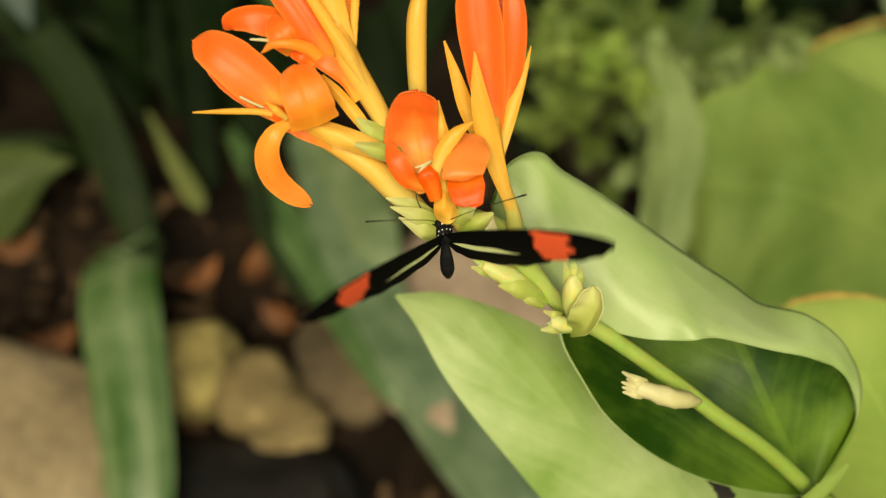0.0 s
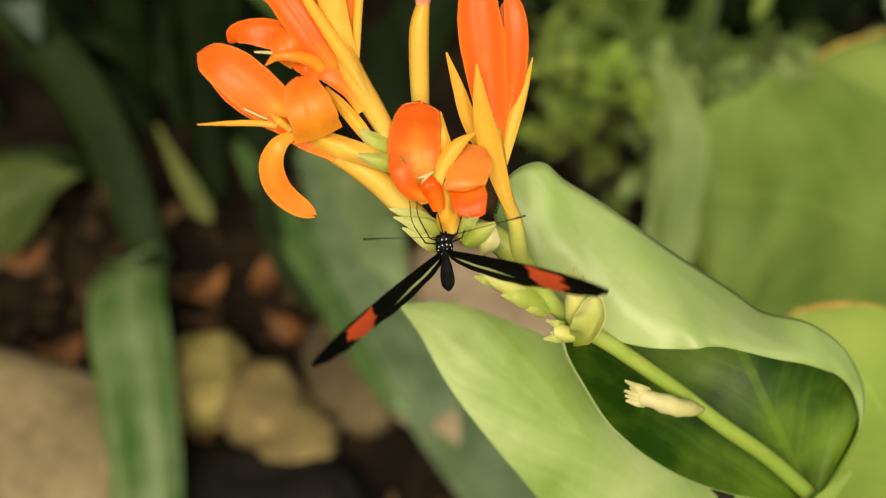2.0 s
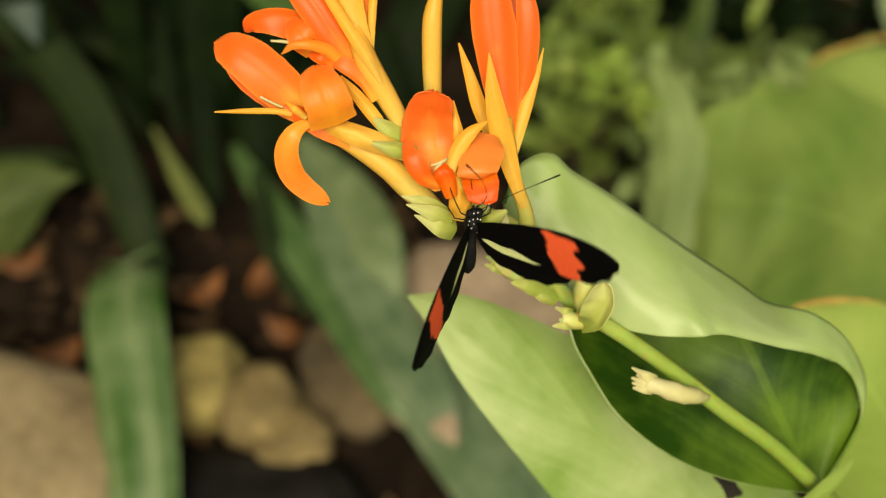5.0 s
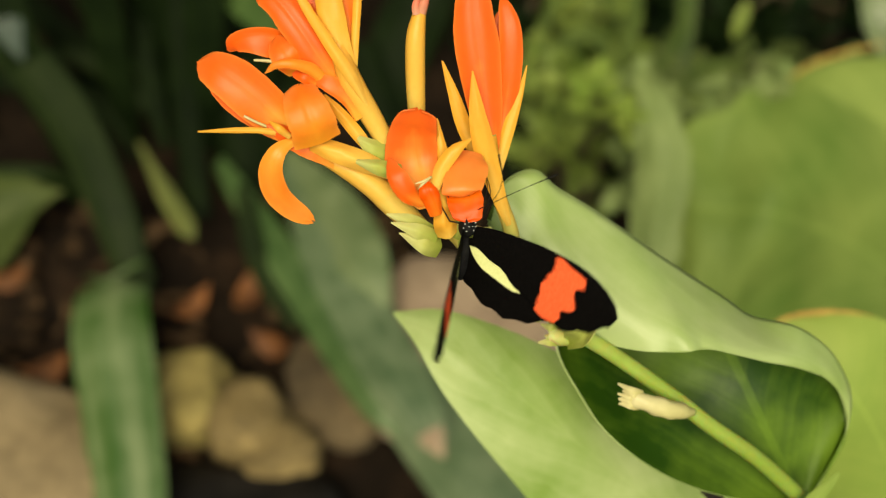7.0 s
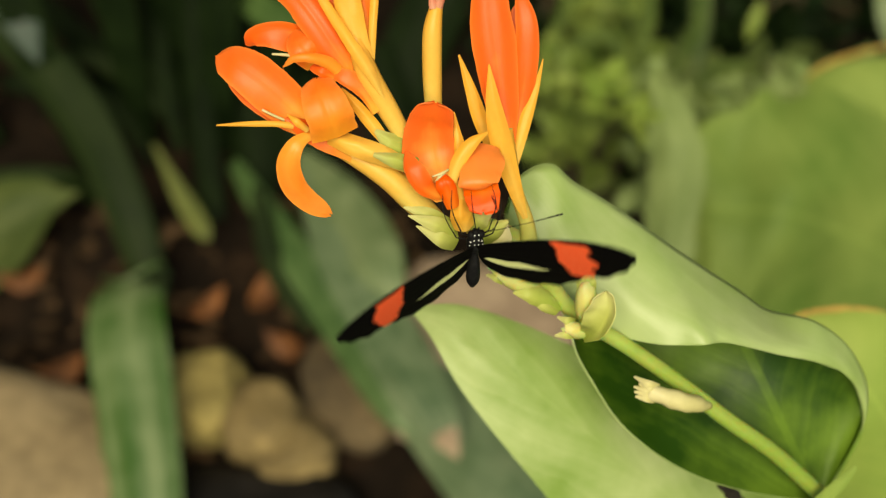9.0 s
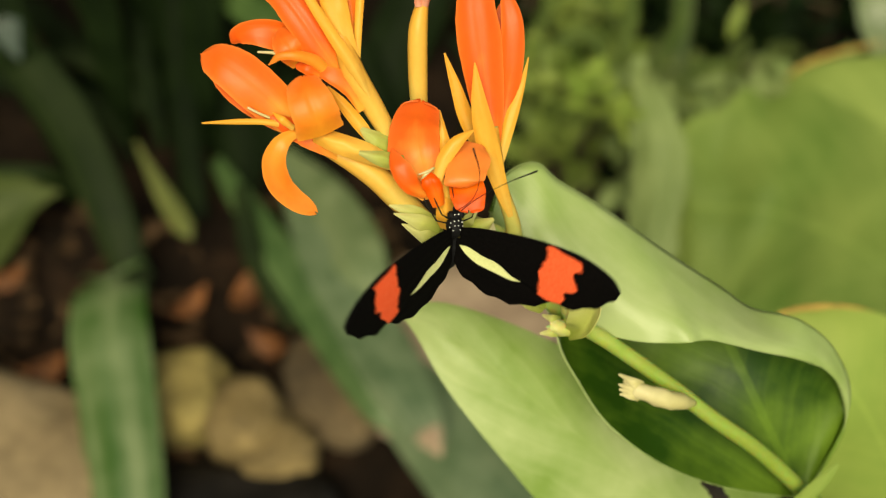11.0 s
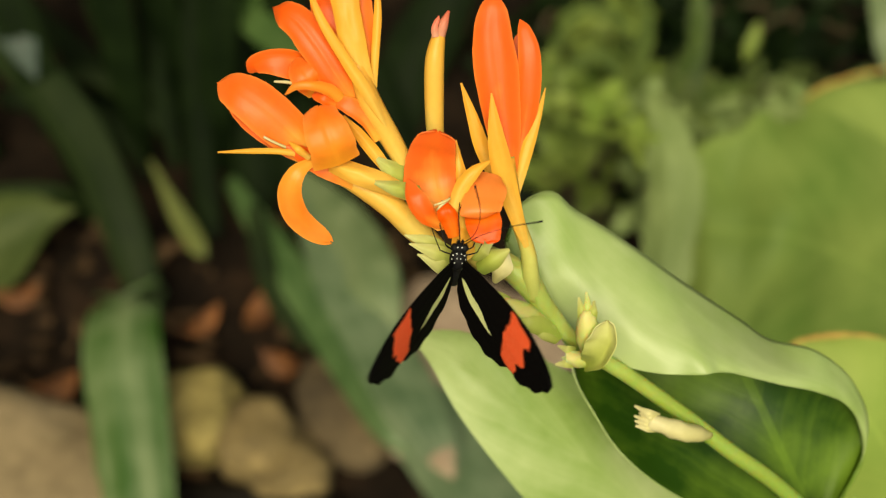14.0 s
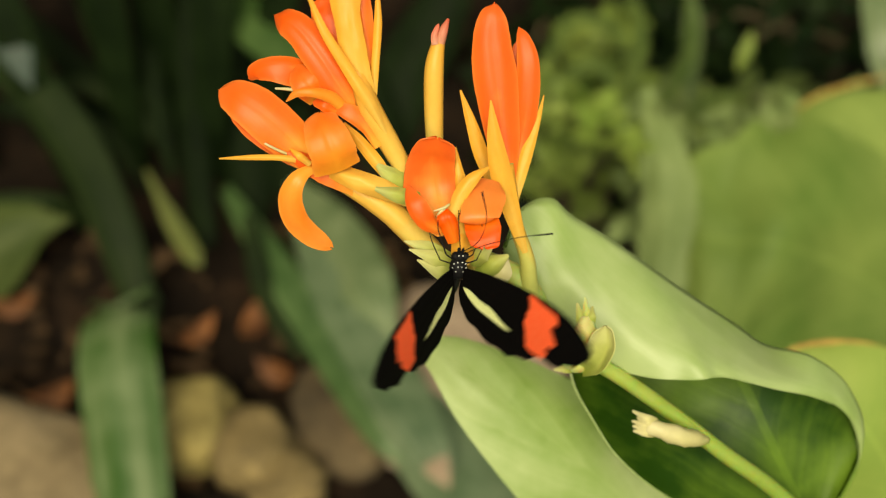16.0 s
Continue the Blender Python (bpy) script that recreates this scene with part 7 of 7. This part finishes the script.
    for w in right_wings:
        walk(w, [
        (0.0, pose(0.0011, 0.0003, 0.0008, 16.9, -30.9, 14.6)),
        (0.1, pose(0.0011, 0.0003, 0.0008, 15.8, -18.1, 20.4)),
        (0.2, pose(0.0011, 0.0003, 0.0008, 15.5, -19.3, 19.4)),
        (0.3, pose(0.0011, 0.0003, 0.0008, 12.1, -33.7, 8.4)),
        (0.4, pose(0.0011, 0.0003, 0.0008, 5.9, -43.3, -2.5)),
        (0.5, pose(0.0011, 0.0003, 0.0008, 11.1, -62.7, -21.8)),
        (0.6, pose(0.0011, 0.0003, 0.0008, 23.3, -68.9, -37.0)),
        (0.7, pose(0.0011, 0.0003, 0.0008, 6.8, -59.5, -20.6)),
        (0.8, pose(0.0011, 0.0003, 0.0008, 6.0, -50.9, -9.0)),
        (0.9, pose(0.0011, 0.0003, 0.0008, 10.3, -39.6, 5.2)),
        (1.0, pose(0.0011, 0.0003, 0.0008, 15.8, -31.8, 13.9)),
        (1.1, pose(0.0011, 0.0003, 0.0008, 26.4, -21.8, 24.3)),
        (1.2, pose(0.0011, 0.0003, 0.0008, 28.8, -18.4, 25.1)),
        (1.3, pose(0.0011, 0.0003, 0.0008, 24.8, -28.2, 20.6)),
        (1.4, pose(0.0011, 0.0003, 0.0008, 20.7, -35.6, 10.7)),
        (1.5, pose(0.0011, 0.0003, 0.0008, 17.2, -45.3, 2.8)),
        (1.6, pose(0.0011, 0.0003, 0.0008, 20.6, -51.6, -3.6)),
        (1.7, pose(0.0011, 0.0003, 0.0008, 28.2, -58.6, -14.8)),
        (1.8, pose(0.0011, 0.0003, 0.0008, 26.4, -56.4, -11.1)),
        (1.9, pose(0.0011, 0.0003, 0.0008, 22.8, -43.6, 1.5)),
        (2.0, pose(0.0011, 0.0003, 0.0008, 20.9, -37.2, 11.1)),
        (2.1, pose(0.0011, 0.0003, 0.0008, 24.9, -27.1, 19.0)),
        (2.2, pose(0.0011, 0.0003, 0.0008, 26.7, -21.5, 22.5)),
        (2.3, pose(0.0011, 0.0003, 0.0008, 21.3, -32.9, 22.2)),
        (2.4, pose(0.0011, 0.0003, 0.0008, 11.7, -43.7, 21.9)),
        (2.5, pose(0.0011, 0.0003, 0.0008, 11.3, -72.1, -1.3)),
        (2.6, pose(0.0011, 0.0003, 0.0008, 29.3, -77.9, -26.5)),
        (2.7, pose(0.0011, 0.0003, 0.0008, 38.5, -80.6, -37.9)),
        (2.8, pose(0.0011, 0.0003, 0.0008, 22.2, -78.3, -18.9)),
        (2.9, pose(0.0011, 0.0003, 0.0008, 5.1, -61.8, 13.2)),
        (3.0, pose(0.0011, 0.0003, 0.0008, 6.9, -50.5, 23.3)),
        (3.1, pose(0.0011, 0.0003, 0.0008, 18.2, -33.7, 27.7)),
        (3.2, pose(0.0011, 0.0003, 0.0008, 24.4, -23.5, 38.3)),
        (3.3, pose(0.0011, 0.0003, 0.0008, 35.3, -13.8, 48.9)),
        (3.4, pose(0.0011, 0.0003, 0.0008, 36.9, -14.2, 50.7)),
        (3.5, pose(0.0011, 0.0003, 0.0008, 23.5, -16.2, 36.0)),
        (3.6, pose(0.0011, 0.0003, 0.0008, 11.6, -28.4, 30.8)),
        (3.7, pose(0.0011, 0.0003, 0.0008, 0.3, -56.7, 14.5)),
        (3.8, pose(0.0011, 0.0002, 0.0008, 29.3, -77.9, -26.5)),
        (3.9, pose(0.0011, 0.0002, 0.0008, 38.5, -80.6, -37.9)),
        (4.0, pose(0.0011, 0.0001, 0.0008, 22.2, -78.3, -18.9)),
        (4.1, pose(0.0011, 0.0001, 0.0008, 5.1, -61.8, 13.2)),
        (4.2, pose(0.0011, 0.0000, 0.0008, 6.9, -50.5, 23.3)),
        (4.3, pose(0.0011, -0.0000, 0.0008, 18.2, -33.7, 27.7)),
        (4.4, pose(0.0011, -0.0001, 0.0008, 24.4, -23.5, 38.3)),
        (4.5, pose(0.0011, -0.0001, 0.0008, 35.3, -13.8, 48.9)),
        (4.6, pose(0.0011, -0.0002, 0.0008, 36.9, -14.2, 50.7)),
        (4.7, pose(0.0011, -0.0002, 0.0008, 23.5, -16.2, 36.0)),
        (4.8, pose(0.0011, -0.0003, 0.0008, 11.6, -28.4, 30.8)),
        (4.9, pose(0.0011, -0.0003, 0.0008, 0.3, -56.7, 14.5)),
        (5.0, pose(0.0011, -0.0004, 0.0008, -11.3, -54.9, 37.2)),
        (5.1, pose(0.0011, -0.0004, 0.0008, -6.6, -46.8, 46.4)),
        (5.2, pose(0.0011, -0.0005, 0.0008, 0.1, -33.4, 61.3)),
        (5.3, pose(0.0011, -0.0005, 0.0008, 9.1, -26.5, 65.2)),
        (5.4, pose(0.0011, -0.0006, 0.0008, 23.4, -24.9, 77.7)),
        (5.5, pose(0.0011, -0.0006, 0.0008, 12.8, -31.6, 65.5)),
        (5.6, pose(0.0011, -0.0007, 0.0008, -11.9, -46.7, 34.8)),
        (5.7, pose(0.0011, -0.0007, 0.0008, -10.0, -56.9, -1.8)),
        (5.8, pose(0.0011, -0.0008, 0.0008, -8.0, -62.3, 14.2)),
        (5.9, pose(0.0011, -0.0008, 0.0008, 6.1, -72.0, 2.0)),
        (6.0, pose(0.0011, -0.0008, 0.0008, -3.9, -66.6, 18.9)),
        (6.1, pose(0.0011, -0.0008, 0.0008, -11.3, -54.9, 37.2)),
        (6.2, pose(0.0011, -0.0008, 0.0008, -6.6, -46.8, 46.4)),
        (6.3, pose(0.0011, -0.0008, 0.0008, 0.1, -33.4, 61.3)),
        (6.4, pose(0.0011, -0.0008, 0.0008, 9.1, -26.5, 65.2)),
        (6.5, pose(0.0011, -0.0008, 0.0008, 23.4, -24.9, 77.7)),
        (6.6, pose(0.0011, -0.0008, 0.0008, 12.8, -31.6, 65.5)),
        (6.7, pose(0.0011, -0.0008, 0.0008, -11.9, -46.7, 34.8)),
        (6.8, pose(0.0011, -0.0008, 0.0008, -10.0, -56.9, -1.8)),
        (6.9, pose(0.0011, -0.0008, 0.0008, 10.7, -64.4, -15.9)),
        (7.0, pose(0.0011, -0.0008, 0.0008, -9.0, -60.6, -1.0)),
        (7.1, pose(0.0011, -0.0008, 0.0008, -13.8, -48.0, 34.3)),
        (7.2, pose(0.0011, -0.0008, 0.0008, -9.7, -35.7, 34.9)),
        (7.3, pose(0.0011, -0.0008, 0.0008, 2.4, -34.0, 31.7)),
        (7.4, pose(0.0011, -0.0008, 0.0008, -6.2, -41.9, 17.3)),
        (7.5, pose(0.0011, -0.0008, 0.0008, -11.6, -55.9, 3.9)),
        (7.6, pose(0.0011, -0.0008, 0.0008, 7.5, -64.9, -11.9)),
        (7.7, pose(0.0011, -0.0008, 0.0008, 13.8, -68.1, -13.9)),
        (7.8, pose(0.0011, -0.0008, 0.0008, -5.7, -60.3, 2.7)),
        (7.9, pose(0.0011, -0.0008, 0.0008, -15.1, -49.0, 22.6)),
        (8.0, pose(0.0011, -0.0008, 0.0008, -9.6, -43.3, 31.7)),
        (8.1, pose(0.0011, -0.0008, 0.0008, -2.4, -29.4, 45.4)),
        (8.2, pose(0.0011, -0.0008, 0.0008, 5.8, -25.6, 48.9)),
        (8.3, pose(0.0011, -0.0008, 0.0008, -3.0, -30.3, 43.3)),
        (8.4, pose(0.0011, -0.0008, 0.0008, -7.4, -37.7, 34.8)),
        (8.5, pose(0.0011, -0.0008, 0.0008, -10.5, -51.4, 26.8)),
        (8.6, pose(0.0011, -0.0008, 0.0008, -7.9, -61.8, 21.0)),
        (8.7, pose(0.0011, -0.0008, 0.0008, -8.4, -60.5, 17.4)),
        (8.8, pose(0.0011, -0.0008, 0.0008, -7.7, -51.6, 21.7)),
        (8.9, pose(0.0011, -0.0008, 0.0008, -6.5, -40.5, 29.9)),
        (9.0, pose(0.0011, -0.0008, 0.0008, -0.9, -33.4, 33.2)),
        (9.1, pose(0.0011, -0.0008, 0.0008, 6.1, -22.8, 42.0)),
        (9.2, pose(0.0011, -0.0008, 0.0008, 6.5, -25.0, 41.6)),
        (9.3, pose(0.0011, -0.0008, 0.0008, -7.7, -37.5, 32.7)),
        (9.4, pose(0.0011, -0.0008, 0.0008, -14.5, -46.8, 19.5)),
        (9.5, pose(0.0011, -0.0008, 0.0008, -1.9, -62.5, 1.8)),
        (9.6, pose(0.0011, -0.0008, 0.0008, 4.7, -70.3, -5.2)),
        (9.7, pose(0.0011, -0.0008, 0.0008, 13.8, -68.7, -16.7)),
        (9.8, pose(0.0011, -0.0008, 0.0008, 35.4, -66.9, -31.4)),
        (9.9, pose(0.0011, -0.0008, 0.0008, 25.8, -56.1, -19.1)),
        (10.0, pose(0.0011, -0.0008, 0.0008, 12.7, -47.2, -9.8)),
        (10.1, pose(0.0011, -0.0008, 0.0008, 4.9, -37.4, -1.5)),
        (10.2, pose(0.0011, -0.0008, 0.0008, 10.5, -44.7, -5.6)),
        (10.3, pose(0.0011, -0.0008, 0.0008, 25.1, -65.0, -16.0)),
        (10.4, pose(0.0011, -0.0008, 0.0008, 28.7, -72.2, -22.8)),
        (10.5, pose(0.0011, -0.0008, 0.0008, 33.3, -72.3, -26.6)),
        (10.6, pose(0.0011, -0.0008, 0.0008, 24.9, -66.7, -15.8)),
        (10.7, pose(0.0011, -0.0008, 0.0008, 17.2, -53.3, -14.4)),
        (10.8, pose(0.0011, -0.0008, 0.0008, 7.0, -43.9, -4.1)),
        (10.9, pose(0.0011, -0.0008, 0.0008, 4.1, -37.7, 1.9)),
        (11.0, pose(0.0011, -0.0008, 0.0008, 8.5, -43.0, -3.1)),
        (11.1, pose(0.0011, -0.0008, 0.0008, 12.1, -55.2, -6.9)),
        (11.2, pose(0.0011, -0.0008, 0.0008, 16.8, -63.3, -14.7)),
        (11.3, pose(0.0011, -0.0008, 0.0008, 19.4, -59.6, -12.9)),
        (11.4, pose(0.0011, -0.0008, 0.0008, 12.5, -51.0, -14.3)),
        (11.5, pose(0.0011, -0.0008, 0.0008, 5.6, -42.2, -0.2)),
        (11.6, pose(0.0011, -0.0008, 0.0008, 6.6, -40.5, -2.4)),
        (11.7, pose(0.0011, -0.0008, 0.0008, 9.7, -47.3, -8.9)),
        (11.8, pose(0.0011, -0.0008, 0.0008, 24.4, -61.4, -15.7)),
        (11.9, pose(0.0011, -0.0008, 0.0008, 12.2, -49.8, -6.1)),
        (12.0, pose(0.0011, -0.0008, 0.0008, 10.7, -39.8, 1.9)),
        (12.1, pose(0.0011, -0.0008, 0.0008, 12.2, -26.0, 9.6)),
        (12.2, pose(0.0011, -0.0008, 0.0008, 14.8, -27.0, 5.3)),
        (12.3, pose(0.0011, -0.0008, 0.0008, 12.3, -36.6, -3.9)),
        (12.4, pose(0.0011, -0.0008, 0.0008, 10.7, -46.7, -3.5)),
        (12.5, pose(0.0011, -0.0008, 0.0008, 24.6, -62.7, -20.5)),
        (12.6, pose(0.0011, -0.0008, 0.0008, 35.4, -66.9, -31.4)),
        (12.7, pose(0.0011, -0.0008, 0.0008, 25.8, -56.1, -19.1)),
        (12.8, pose(0.0011, -0.0008, 0.0008, 12.7, -47.2, -9.8)),
        (12.9, pose(0.0011, -0.0008, 0.0008, 4.9, -37.4, -1.5)),
        (13.0, pose(0.0011, -0.0008, 0.0008, 10.5, -44.7, -5.6)),
        (13.1, pose(0.0011, -0.0008, 0.0008, 25.1, -65.0, -16.0)),
        (13.2, pose(0.0011, -0.0008, 0.0008, 28.7, -72.2, -22.8)),
        (13.3, pose(0.0011, -0.0008, 0.0008, 33.3, -72.3, -26.6)),
        (13.4, pose(0.0011, -0.0008, 0.0008, 24.9, -66.7, -15.8)),
        (13.5, pose(0.0011, -0.0008, 0.0008, 17.2, -53.3, -14.4)),
        (13.6, pose(0.0011, -0.0008, 0.0008, 7.0, -43.9, -4.1)),
        (13.7, pose(0.0011, -0.0008, 0.0008, 4.1, -37.7, 1.9)),
        (13.8, pose(0.0011, -0.0008, 0.0008, 8.5, -43.0, -3.1)),
        (13.9, pose(0.0011, -0.0008, 0.0008, 12.1, -55.2, -6.9)),
        (14.0, pose(0.0011, -0.0008, 0.0008, 16.8, -63.3, -14.7)),
        (14.1, pose(0.0011, -0.0008, 0.0008, 19.4, -59.6, -12.9)),
        (14.2, pose(0.0011, -0.0008, 0.0008, 12.5, -51.0, -14.3)),
        (14.3, pose(0.0011, -0.0008, 0.0008, 5.6, -42.2, -0.2)),
        (14.4, pose(0.0011, -0.0008, 0.0008, 6.6, -40.5, -2.4)),
        (14.5, pose(0.0011, -0.0008, 0.0008, 9.7, -47.3, -8.9)),
        (14.6, pose(0.0011, -0.0008, 0.0008, 14.4, -56.2, -16.6)),
        (14.7, pose(0.0011, -0.0008, 0.0008, 29.0, -68.2, -27.3)),
        (14.8, pose(0.0011, -0.0008, 0.0008, 22.7, -68.8, -18.5)),
        (14.9, pose(0.0011, -0.0008, 0.0008, 11.6, -55.2, -8.0)),
        (15.0, pose(0.0011, -0.0008, 0.0008, 7.1, -41.0, 4.5)),
        (15.1, pose(0.0011, -0.0008, 0.0008, 7.3, -34.8, 20.6)),
        (15.2, pose(0.0011, -0.0008, 0.0008, 3.1, -34.7, 18.9)),
        (15.3, pose(0.0011, -0.0008, 0.0008, 2.1, -38.5, 20.3)),
        (15.4, pose(0.0011, -0.0008, 0.0008, 4.6, -46.8, 7.8)),
        (15.5, pose(0.0011, -0.0008, 0.0008, 4.1, -51.9, -0.6)),
        (15.6, pose(0.0011, -0.0008, 0.0008, 5.1, -48.6, 5.6)),
        (15.7, pose(0.0011, -0.0008, 0.0008, 11.4, -41.7, 6.1)),
        (15.8, pose(0.0011, -0.0008, 0.0008, 5.5, -35.3, 21.9)),
        (15.9, pose(0.0011, -0.0008, 0.0008, 5.4, -40.2, 16.9)),
        (16.0, pose(0.0011, -0.0008, 0.0008, 0.9, -57.7, 8.3)),
        ])

    def swing(side, turn):
        foot = Vector((side * 0.0005, 0.005, 0.0003))
        at = foot - Matrix.Rotation(radians(turn), 3, "Z") @ foot
        return pose(at.x, at.y, 0, 0, 0, turn)

    for side, turns in ((-1, ((0.0, 0), (3.7, 0), (5.8, -58), (16.0, -62))),
                        (1, ((0.0, 0), (3.7, 4), (5.8, 12), (9.7, 4), (11.8, 12), (13.5, 13), (14.2, 3), (14.8, 2), (15.2, -9), (15.6, -2), (16.0, -2)))):
        walk(antennae[side], [(t, swing(side, turn)) for t, turn in turns])
    walk(abdomen, [(0.0, pose(0, 0, 0)), (3.7, pose(0, 0, 0)), (5.8, pose(0, 0, 0, -4)), (9.7, pose(0, 0, 0, -4)), (11.8, pose(0, 0, 0, 30)), (16.0, pose(0, 0, 0, 36))])


motions()
